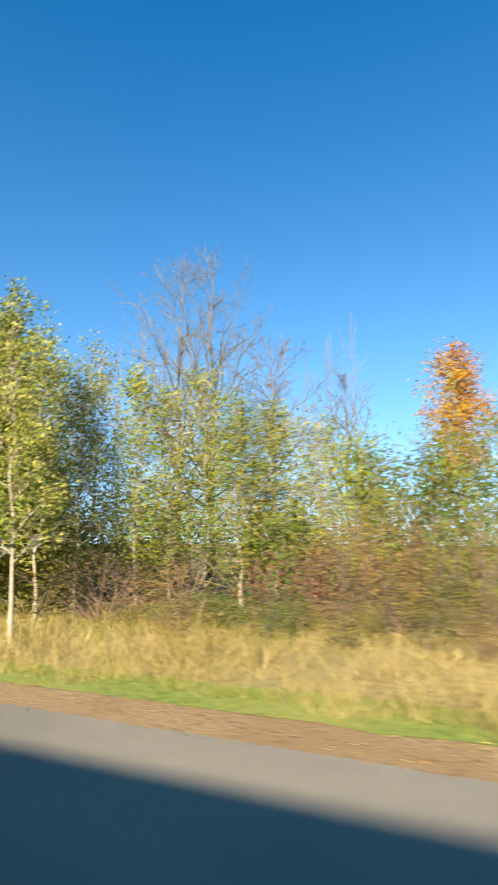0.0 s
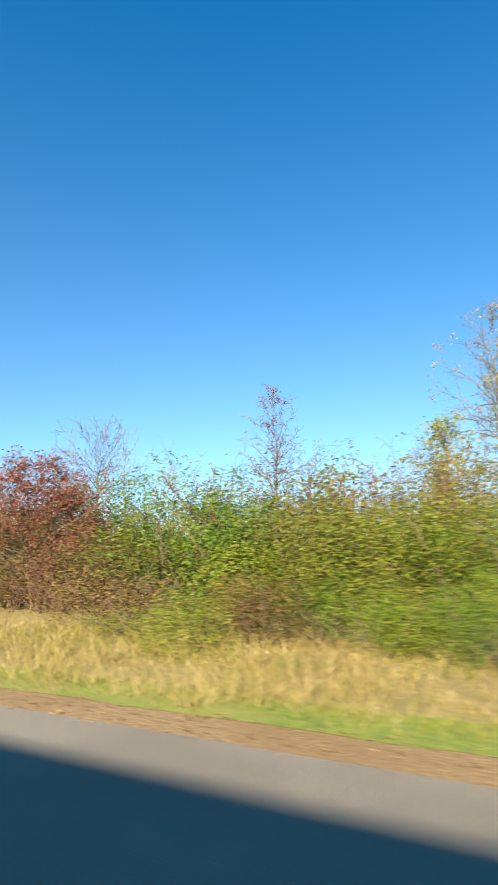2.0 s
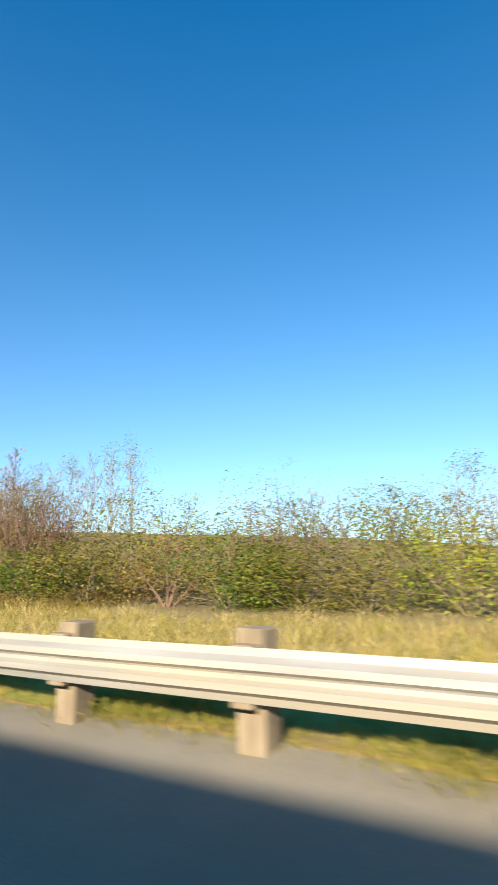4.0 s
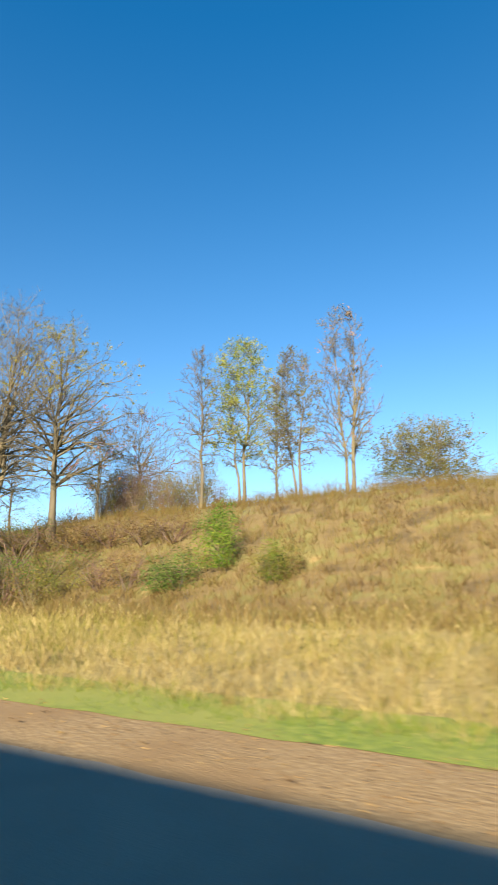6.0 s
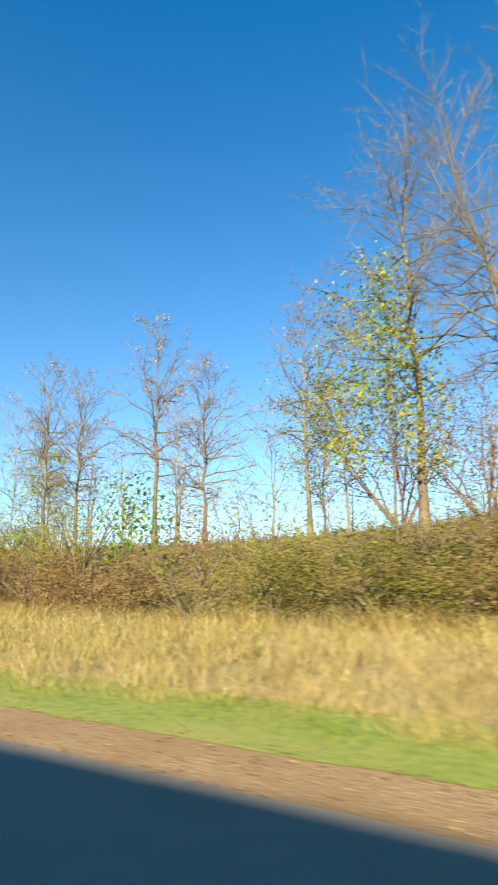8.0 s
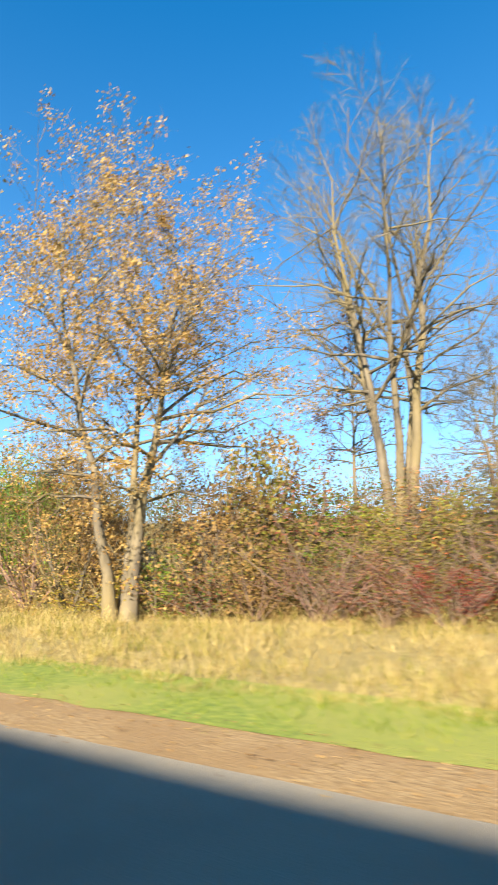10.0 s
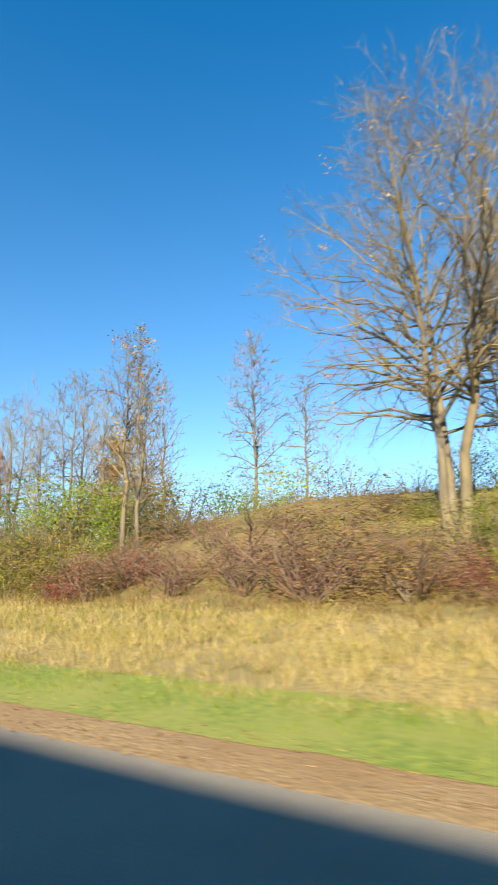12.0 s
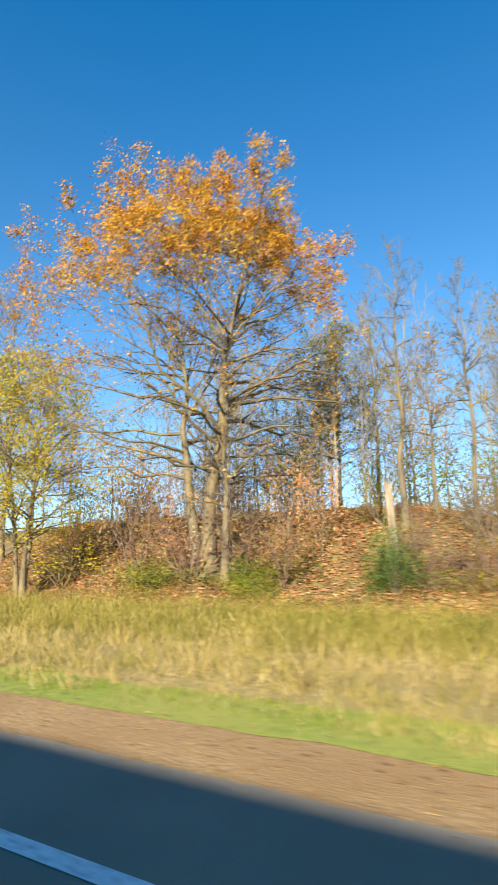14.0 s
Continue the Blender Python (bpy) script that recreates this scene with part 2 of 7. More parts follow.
xs = [-2500, -1600, -1000, -700, -520, -430] + [-380 + 1.5 * i for i in range(290)] + [60, 90, 140, 220, 400, 700, 1200, 2500]
# close rows from -7 to -13 carry the added shade bank
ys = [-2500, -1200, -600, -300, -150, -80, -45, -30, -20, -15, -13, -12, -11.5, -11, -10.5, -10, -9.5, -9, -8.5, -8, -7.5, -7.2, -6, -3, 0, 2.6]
ys += [2.9 + 0.35 * i for i in range(50)] + [21, 23, 26, 30, 36, 44, 56, 80, 150, 300, 600, 1200, 2500]
tagged(sheet("ground", xs, ys, height, SOIL), "rough dry grassland rising to a bank beside the road, with an added unseen shade bank opposite", "ground", kind="structure")


def strip(name, left, right, z, mat, step=2.0, x0=55.0, x1=-380.0, ragged=0.0):
    """A band along the road between two edges."""
    verts, faces = [], []
    k = int((x0 - x1) / step)
    for i in range(k + 1):
        x = x0 - step * i
        j = ragged * noise.noise(Vector((x * 1.7, 0, 7)))
        a, b = left(x) + 0.8 * ragged * noise.noise(Vector((x * 2.3, 5, 3))), right(x) + j
        for f in (0, 0.2, 0.4, 0.6, 0.8, 1):
            verts.append((x, a + (b - a) * f, z + mound(x, a + (b - a) * f)))
    for i in range(k):
        for j in range(5):
            p = i * 6 + j
            faces.append((p, p + 1, p + 7, p + 6))
    return mesh_object(name, verts, faces, mat, smooth_shade=True)


road = strip("road", lambda x: -7.2, lambda x: along(EDGE, x), 0.0, ASPHALT, 0.25, ragged=0.04)
tagged(road, "worn grey asphalt road with a crumbling edge", "road", kind="structure")
shoulder = strip("shoulder", lambda x: along(EDGE, x) - 0.15, lambda x: along(VERGE, x) + 0.2, -0.005, GRAVEL, 0.3, ragged=0.1)
tagged(shoulder, "brown gravel shoulder strewn with fallen leaves", "shoulder", kind="structure")
turf = strip("verge", lambda x: along(VERGE, x) - 0.05, lambda x: along(TALL, x) + 0.5, 0.0, TURF, 0.5, ragged=0.12)
tagged(turf, "green mown turf between the shoulder and the tall grass", "verge", kind="structure")
line = strip("lane_line", lambda x: 1.91, lambda x: 2.03, 0.004, PAINT, 1.0, x0=-276.8, x1=-380.0)
tagged(line, "worn white painted edge line on the asphalt", "lane line", kind="structure")


# ---- plants ----
def tubes(lines, sides_by_level):
    """Tapered tubes round many polylines (points, radii, level): vertices and faces."""
    groups = {}
    for pts, radii, level, owner in lines:
        groups.setdefault((len(pts), sides_by_level[level]), []).append((pts, radii))
    all_v, all_f, base = [], [], 0
    for (n, k), members in groups.items():
        p = np.array([m[0] for m in members], dtype=float)
        r = np.array([m[1] for m in members], dtype=float)
        t = np.gradient(p, axis=1)
        t /= np.linalg.norm(t, axis=2, keepdims=True) + 1e-9
        ref = np.where(np.abs(t[..., :1]) < 0.8, np.array([1.0, 0, 0]), np.array([0, 1.0, 0]))
        u = np.cross(t, ref)
        u /= np.linalg.norm(u, axis=2, keepdims=True) + 1e-9
        v = np.cross(t, u)
        ang = np.arange(k) * 2 * np.pi / k
        ring = p[:, :, None, :] + r[:, :, None, None] * (np.cos(ang)[:, None] * u[:, :, None, :] + np.sin(ang)[:, None] * v[:, :, None, :])
        m = len(members)
        all_v.append(ring.reshape(-1, 3))
        idx = base + np.arange(m * n * k).reshape(m, n, k)
        if n == 2:
            # a twig runs out in a point
            ring[:, 1, :, :] = p[:, 1, None, :]
            a = idx[:, 0, :]
            all_v[-1] = ring.reshape(-1, 3)
            f = np.stack([a, np.roll(a, -1, 1), idx[:, 1, :]], axis=-1).reshape(-1, 3)
        else:
            a, b = idx[:, :-1, :], idx[:, 1:, :]
            a2, b2 = np.roll(a, -1, 2), np.roll(b, -1, 2)
            f = np.concatenate([np.stack([a, a2, b2], axis=-1).reshape(-1, 3), np.stack([a, b2, b], axis=-1).reshape(-1, 3)])
        all_f.append(f)
        base += m * n * k
    return np.concatenate(all_v), np.concatenate(all_f)


def fast_mesh(name, v, f, mat, smooth_shade=False):
    """A mesh of faces that all have the same number of corners."""
    me = bpy.data.meshes.new(name)
    v, f = np.ascontiguousarray(v, dtype=np.float32), np.ascontiguousarray(f, dtype=np.int32)
    k = f.shape[1]
    me.vertices.add(len(v))
    me.vertices.foreach_set("co", v.ravel())
    me.loops.add(f.size)
    me.loops.foreach_set("vertex_index", f.ravel())
    me.polygons.add(len(f))
    me.polygons.foreach_set("loop_start", np.arange(0, f.size, k, dtype=np.int32))
    me.update(calc_edges=True)
    if smooth_shade:
        me.polygons.foreach_set("use_smooth", np.ones(len(f), dtype=bool))
    me.materials.append(mat)
    return me


def leaf_cards(gen, centres, size, droop=0.25, face=None):
    """Small pointed leaves at the given places. face: the ways that they are turned to."""
    c = np.asarray(centres)
    n = len(c)
    a = gen.normal(size=(n, 3))
    a[:, 2] -= droop
    a /= np.linalg.norm(a, axis=1, keepdims=True)
    b = np.cross(a, gen.normal(size=(n, 3)))
    if face is not None:
        front = face + gen.normal(size=(n, 3)) * 0.5
        a = np.cross(front, a)
        a /= np.linalg.norm(a, axis=1, keepdims=True) + 1e-9
        b = np.cross(front, a)
    b /= np.linalg.norm(b, axis=1, keepdims=True) + 1e-9
    up = np.cross(a, b)
    s = size * gen.uniform(0.6, 1.35, size=(n, 1))
    w = s * gen.uniform(0.34, 0.5, size=(n, 1))
    v = np.stack([c - b * w, c + b * w * 0.7 + a * s * 0.25 + up * s * 0.1, c + a * s], axis=1).reshape(-1, 3)
    return v, np.arange(n * 3).reshape(n, 3)


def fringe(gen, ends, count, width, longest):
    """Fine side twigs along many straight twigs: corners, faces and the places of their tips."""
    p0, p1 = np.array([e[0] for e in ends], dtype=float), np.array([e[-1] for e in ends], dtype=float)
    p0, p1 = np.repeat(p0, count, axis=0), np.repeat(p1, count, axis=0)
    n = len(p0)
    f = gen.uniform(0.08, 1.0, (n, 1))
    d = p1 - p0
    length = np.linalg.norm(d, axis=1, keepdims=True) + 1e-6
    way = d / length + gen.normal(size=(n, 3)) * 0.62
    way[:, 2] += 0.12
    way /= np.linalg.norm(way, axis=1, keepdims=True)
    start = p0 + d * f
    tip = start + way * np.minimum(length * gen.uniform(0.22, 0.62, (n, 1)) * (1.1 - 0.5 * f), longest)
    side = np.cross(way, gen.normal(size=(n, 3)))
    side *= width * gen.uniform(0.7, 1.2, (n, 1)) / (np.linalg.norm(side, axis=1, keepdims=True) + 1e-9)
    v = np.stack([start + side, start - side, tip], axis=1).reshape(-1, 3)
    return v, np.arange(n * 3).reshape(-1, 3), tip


def bush_leaves(gen, tall, half, n, lumps, depth):
    """Places and facings of the leaves of a bush whose outline is made of rounded lumps."""
    a = gen.uniform(0, 2 * np.pi, lumps)
    r = 0.72 * np.sqrt(gen.uniform(0, 1, lumps))
    h = gen.uniform(0.16, 0.80, lumps) * (1 - 0.35 * r * r)
    size = gen.uniform(0.7, 1.3, lumps) * (1.1 - 0.4 * h) * (0.47 if lumps < 15 else 0.33)
    mid = np.stack([np.cos(a) * r, np.sin(a) * r, h], axis=1)
    k = gen.choice(lumps, n, p=size ** 2 / np.sum(size ** 2))
    d = gen.normal(size=(n, 3))
    d[:, 2] += 0.25
    d /= np.linalg.norm(d, axis=1, keepdims=True)
    wave = 1 + 0.16 * np.sin(d[:, 0] * 5 + k) * np.sin(d[:, 1] * 6 + 2 * k) + 0.10 * np.sin(d[:, 2] * 11 + 3 * k)
    out = (1 - np.abs(gen.normal(0, depth, n))) * wave
    spray = gen.random(n) < 0.02
    out = np.where(spray, out * gen.uniform(1.0, 1.2, n), out)
    p = mid[k] + d * (out * size[k])[:, None] * np.array([1.0, 1.0, 0.85])
    p *= np.array([half, half, tall])
    p[:, 2] = np.where(p[:, 2] < 0.03, gen.uniform(0.03, 0.3, n) * tall * 0.5, p[:, 2])
    return p, d


def side_way(rng, d, angle, turn):
    """A way that leaves d at an angle, turned round it."""
    ref = Vector((1, 0, 0)) if abs(d.x) < 0.8 else Vector((0, 1, 0))
    u = d.cross(ref).normalized()
    v = d.cross(u)
    return (d * math.cos(angle) + (u * math.cos(turn) + v * math.sin(turn)) * math.sin(angle)).normalized()


def grow(rng, lines, tips, p, d, length, r, level, last, rule, owner=0):
    """One branch and, from it, its side branches, down to the last level."""
    n = (9, 5, 2, 2)[level]
    pts, way = [p.copy()], d.copy()
    wob = rule["wobble"] * (0.5, 0.9, 1.2, 1.3)[level]
    ways = [way]
    for i in range(n - 1):
        way = (way + Vector((rng.uniform(-wob, wob), rng.uniform(-wob, wob), rng.uniform(-wob, wob) * 0.6 + rule["up"][level]))).normalized()
        p = p + way * (length / (n - 1))
        pts.append(p)
        ways.append(way)
    end = (0.3, 0.2, 0.25, 0.35)[level]
    lines.append((pts, [r * (1 - (1 - end) * i / (n - 1)) for i in range(n)], level, owner))
    if level >= last - 1:
        tips.extend(pts[1:])
    if level == last:
        return
    count = rule["count"][level]
    turn = rng.uniform(0, 6.28)
    for i in range(count):
        f = rule["from"][level] + (1 - rule["from"][level]) * (i + rng.uniform(0.1, 0.9)) / count
        q = f * (n - 1)
        j = min(n - 2, int(q))
        start = pts[j].lerp(pts[j + 1], q - j)
        turn += 2.4 + rng.uniform(-0.5, 0.5)
        angle = radians(rule["angle"][level] * rng.uniform(0.75, 1.2)) * (1.1 - 0.35 * f)
        shape = 1 - rule["taper"][level] * (f - rule["from"][level]) / (1 - rule["from"][level] + 1e-6)
        grow(rng, lines, tips, start, side_way(rng, ways[j], angle, turn), length * rule["ratio"][level] * shape * rng.uniform(0.7, 1.15),
             r * (1 - 0.7 * f) * rule["thin"], level + 1, last, rule, len(lines) if level == 0 else owner)


# base, widest: heights of the crown's foot and of its widest part; rise: steepness of the limbs (degrees); arch: how far they bow upwards
FORMS = {
    "spread": dict(base=0.20, widest=0.50, rise=24, leader=0.9, arch=0.10, limbs=35, power=0.55, foot=0.28, wobble=0.2, up=(0.05, 0.05, 0.03, 0.0), count=(12, 7, 7), ratio=(0.95, 0.46, 0.44), angle=(56, 50, 50), taper=(0.35, 0.45, 0.3), thin=0.5, **{"from": (0.36, 0.15, 0.12)}),
    "oak": dict(base=0.18, widest=0.48, rise=20, leader=0.8, arch=0.08, limbs=28, power=0.5, foot=0.32, wobble=0.26, up=(0.03, 0.05, 0.03, 0.02), count=(12, 7, 7), ratio=(1.05, 0.48, 0.42), angle=(60, 52, 52), taper=(0.3, 0.4, 0.3), thin=0.5, **{"from": (0.36, 0.18, 0.12)}),
    "vase": dict(base=0.24, widest=0.62, rise=30, leader=0.95, arch=0.07, limbs=28, power=0.6, foot=0.40, wobble=0.2, up=(0.06, 0.06, 0.03, 0.0), count=(10, 7, 7), ratio=(0.95, 0.45, 0.44), angle=(48, 48, 50), taper=(0.3, 0.45, 0.3), thin=0.5, **{"from": (0.38, 0.15, 0.12)}),
    "column": dict(base=0.18, widest=0.45, rise=34, leader=0.93, arch=0.05, limbs=30, power=0.7, foot=0.20, wobble=0.18, up=(0.08, 0.09, 0.05, 0.03), count=(15, 6, 7), ratio=(0.36, 0.5, 0.45), angle=(54, 46, 48), taper=(0.5, 0.4, 0.3), thin=0.4, **{"from": (0.25, 0.2, 0.12)}),
    "cone": dict(base=0.14, widest=0.34, rise=30, leader=0.95, arch=0.03, limbs=28, power=0.95, foot=0.14, wobble=0.14, up=(0.05, 0.05, 0.05, 0.0), count=(24, 4, 4), ratio=(0.42, 0.42, 0.4), angle=(64, 45, 45), taper=(0.75, 0.4, 0.3), thin=0.3, **{"from": (0.2, 0.2, 0.15)}),
    "young": dict(base=0.2, widest=0.5, rise=38, leader=0.93, arch=0.05, limbs=15, power=0.7, foot=0.22, wobble=0.18, up=(0.08, 0.09, 0.05, 0.03), count=(9, 4, 5), ratio=(0.5, 0.5, 0.45), angle=(50, 46, 46), taper=(0.45, 0.4, 0.3), thin=0.42, **{"from": (0.3, 0.2, 0.12)}),
    "shrub": dict(wobble=0.22, up=(0.05, 0.05, 0.04, 0.02), count=(6, 4, 4), ratio=(0.55, 0.5, 0.45), angle=(40, 45, 45), taper=(0.3, 0.3, 0.3), thin=0.6, **{"from": (0.2, 0.2, 0.15)}),
}


def crown_tree(rng, lines, tips, rule, tall, half, stems, lean, girth):
    """Trunks and limbs that reach for points of a rounded crown, with their twigs."""
    def radius(h):
        """Half width of the crown at a height from 0 to 1."""
        side = (h - rule["widest"]) / ((1 - rule["widest"]) if h > rule["widest"] else (rule["widest"] - rule["base"] + 1e-6))
        return half * max(0.04, 1 - abs(side) ** (1.0 if rule["power"] > 0.9 else 2.2)) ** rule["power"]

    limbs = max(7, int(rule["limbs"] * min(1.4, max(1.0, half / 2.4)) * (1 if stems == 1 else 1.6) / stems))
    for s in range(stems):
        a = 6.283 * s / stems + rng.uniform(-0.4, 0.4)
        out = half * (0.06 if stems == 1 else 0.24 + lean * 0.6) * rng.uniform(0.7, 1.2)
        end = tall * min(0.97, rule["leader"] * (1.0 if stems == 1 else rng.uniform(0.88, 1.04)))
        foot = Vector((math.cos(a), math.sin(a), 0)) * (0 if stems == 1 else girth * 1.1)
        foot.z = -0.08
        n = 9
        trunk = []
        for i in range(n):
            f = i / (n - 1)
            w = tall * 0.012 * min(1, 3 * f)
            trunk.append(foot + Vector((math.cos(a) * out * f ** 1.3 + rng.uniform(-w, w), math.sin(a) * out * f ** 1.3 + rng.uniform(-w, w), end * f)))
        big = girth * (1.0 if s == 0 else 0.8)
        owner = len(lines)
        lines.append((trunk, [big * (1 - 0.94 * (i / (n - 1)) ** 0.8) for i in range(n)], 0, 0))
        turn = rng.uniform(0, 6.28)
        for i in range(limbs):
            u = (i + rng.uniform(0.2, 0.8)) / limbs
            h = rule["base"] + 0.05 + (0.97 - rule["base"]) * u
            r = radius(h) * rng.uniform(0.72, 1.06)
            turn += 2.4 + rng.uniform(-0.45, 0.45)
            face = turn if stems == 1 else a + math.sin(turn) * 1.5
            aim = Vector((math.cos(face) * r, math.sin(face) * r, h * tall))
            z = h * tall - r * math.tan(radians((rule["rise"] + 30 * u) * rng.uniform(0.75, 1.25)))
            z = min(max(z, tall * rule["foot"] * rng.uniform(0.75, 2.0)), end * 0.96, h * tall - 0.05)
            q = min(n - 1.001, max(0.3, z / end * (n - 1)))
            j = int(q)
            limb(rng, lines, tips, rule, trunk[j].lerp(trunk[j + 1], q - j), aim, half, big * (1 - 0.86 * q / (n - 1)) * 0.5)
        # short branches clothe the upper part of each stem
        extra = 7 if half > 1.2 else 4
        for i in range(extra):
            q = (n - 1) * (0.5 + 0.49 * (i + rng.uniform(0.1, 0.9)) / extra)
            j = min(n - 2, int(q))
            way = side_way(rng, (trunk[j + 1] - trunk[j]).normalized(), radians(rng.uniform(28, 55)), turn + 2.4 * i)
            p0 = trunk[j].lerp(trunk[j + 1], q - j)
            limb(rng, lines, tips, rule, p0, p0 + way * half * rng.uniform(0.2, 0.42), half, big * (1 - 0.9 * q / (n - 1)) * 0.5, 0)


def limb(rng, lines, tips, rule, p0, aim, half, thickest, owner=None):
    """One bowed limb from p0 to aim, with its twigs."""
    span = aim - p0
    length = span.length
    p1 = p0 + span * 0.5 + Vector((0, 0, rule["arch"] * length * rng.uniform(0.2, 1.7)))
    m = 6
    pts = []
    for e in range(m):
        f = e / (m - 1)
        w = length * 0.05 * min(1, 2 * f)
        pts.append(p0 * (1 - f) ** 2 + p1 * 2 * f * (1 - f) + aim * f * f + Vector((rng.uniform(-w, w), rng.uniform(-w, w), rng.uniform(-w, w))))
    r0 = min(thickest, 0.012 + length * 0.013)
    me = len(lines) if owner is None else owner
    lines.append((pts, [r0 * (1 - 0.82 * e / (m - 1)) for e in range(m)], 1, me))
    tips.append(pts[-1])
    count = rule["count"][1] + 3
    spin = rng.uniform(0, 6.28)
    for c in range(count):
        f = rule["from"][1] + (1 - rule["from"][1]) * (c + rng.uniform(0.1, 0.9)) / count
        q2 = f * (m - 1)
        j2 = min(m - 2, int(q2))
        spin += 2.4 + rng.uniform(-0.5, 0.5)
        way = side_way(rng, (pts[j2 + 1] - pts[j2]).normalized(), radians(rule["angle"][1] * rng.uniform(0.7, 1.25)) * (1.1 - 0.4 * f), spin)
        grow(rng, lines, tips, pts[j2].lerp(pts[j2 + 1], q2 - j2), way, (0.20 * length + 0.15 * half) * (1 - 0.35 * f) * rng.uniform(0.7, 1.25), r0 * (1 - 0.75 * f) * 0.55, 2, 2, rule, me)


BARKS = {"bark": BARK, "ash": ASH, "pale": PALE, "cane": CANE}


def plant_meshes(seed, form, tall, half, stems=1, lean=0.1, palette=None, leaves=0, size=0.11, bark="bark", girth=0.16, gather=0.2, low=0.0, open_from=None, fine=0.0078, open_twigs=0, sprigs=4):
    """Meshes of the wood and of the leaves of a plant of that height and half width. low: where on the height leaves begin."""
    rng, gen = random.Random(seed), np.random.default_rng(seed)
    rule = FORMS[form]
    lines, tips = [], []
    if form == "shrub":
        for s in range(stems):
            a = 6.283 * s / stems + rng.uniform(-0.5, 0.5)
            tilt = lean * rng.uniform(0.5, 1.3)
            d = Vector((math.cos(a) * tilt, math.sin(a) * tilt, 1)).normalized()
            grow(rng, lines, tips, Vector((0, 0, -0.03)), d, rng.uniform(0.55, 0.8), girth / tall, 1, 3, rule)
        pts = np.array([q for l in lines for q in l[0]])
        reach = np.percentile(np.hypot(pts[:, 0], pts[:, 1]), 90)
        k = np.array([half / reach, half / reach, tall / np.percentile(pts[:, 2], 98.5)])
        thick = tall
    else:
        crown_tree(rng, lines, tips, rule, tall, half, stems, lean, girth)
        k, thick = np.array([1.0, 1.0, 1.0]), 1.0

    def fitted(q):
        """Scales points to the plant's size and draws in those that stick out."""
        q = np.asarray(q) * k
        rho = np.hypot(q[:, 0], q[:, 1])
        f = np.where(rho > half, (half + (rho - half) * 0.4) / np.maximum(rho, 1e-6), 1.0)
        q[:, 0] *= f
        q[:, 1] *= f
        q[:, 2] = np.where(q[:, 2] > tall, tall + (q[:, 2] - tall) * 0.35, q[:, 2])
        return q

    scaled = [(fitted(p), np.maximum(0.0045 if form == "shrub" else fine, np.array(r) * thick), level, owner) for p, r, level, owner in lines]
    bark_mat = BARKS[bark]
    made = []
    if form == "shrub":
        v, f = tubes(scaled, (7, 4, 3, 3))
        if open_twigs:
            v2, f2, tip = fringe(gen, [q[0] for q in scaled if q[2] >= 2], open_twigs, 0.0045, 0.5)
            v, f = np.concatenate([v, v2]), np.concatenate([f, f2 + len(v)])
        made.append(("branchwork", fast_mesh("branchwork", v, f, bark_mat, True)))
    else:
        by, outer = {}, []
        for q in scaled:
            if q[2] == 0:
                q[1][0] *= 1.35
            by.setdefault(0 if q[2] == 0 else q[3], []).append(q)
        for owner, members in by.items():
            name = "trunk" if owner == 0 else "limb"
            v, f = tubes(members, (8, 4, 3, 3))
            twigs = [q[0] for q in members if q[2] == 2]
            if twigs:
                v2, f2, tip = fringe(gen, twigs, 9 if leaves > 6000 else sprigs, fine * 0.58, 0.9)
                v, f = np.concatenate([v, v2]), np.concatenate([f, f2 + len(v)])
                outer.append(tip)
            made.append((name, fast_mesh(name, v, f, bark_mat, True)))
    if leaves:
        if form == "shrub":
            airy = leaves < 1900 and size < 0.105
            pick, face = bush_leaves(gen, tall, half, leaves, 24 if airy else 10, 0.30 if airy else 0.13)
        else:
            t, face = np.concatenate([fitted(tips)] + outer), None
            t = t[t[:, 2] > low * tall]
            # leaves hang in small bunches round the twigs
            bunch = t[gen.integers(0, len(t), max(8, leaves // 14))]
            bunch = bunch + gen.normal(size=bunch.shape) * gather * 0.8
            pick = bunch[gen.integers(0, len(bunch), leaves)] + gen.normal(size=(leaves, 3)) * gather * 0.6
        pick[:, 2] = np.maximum(pick[:, 2], 0.03)
        if open_from is not None:
            shell = np.hypot(np.hypot(pick[:, 0], pick[:, 1]) / half, (pick[:, 2] / tall - 0.52) / 0.46)
            keep = gen.random(leaves) < np.clip((pick[:, 2] / tall - open_from) * 4 + 0.1, 0.06, 1) * np.clip((shell - 0.62) * 5, 0.08, 1)
            pick = pick[keep]
        name = "foliage" if form == "shrub" else "crown"
        made.append((name, fast_mesh(name, *leaf_cards(gen, pick, size, face=face), LEAF[palette])))
    return made


BED = {}
JOINED = {}


def join_plant(group, meshes, x, y, turn, scale):
    """Adds a plant to one joined growth: corners and faces by material."""
    m = Matrix.LocRotScale((x, y, height(x, y) - 0.05), Euler((0, 0, turn)), scale)
    mat = np.array(m)
    for nm, me in meshes:
        if me:
            v = np.empty(len(me.vertices) * 3, dtype=np.float32)
            me.vertices.foreach_get("co", v)
            f = np.empty(len(me.loops), dtype=np.int32)
            me.loops.foreach_get("vertex_index", f)
            k = len(f) // len(me.polygons)
            JOINED.setdefault(group, []).append((v.reshape(-1, 3) @ mat[:3, :3].T + mat[:3, 3], f.reshape(-1, k), me.materials[0]))


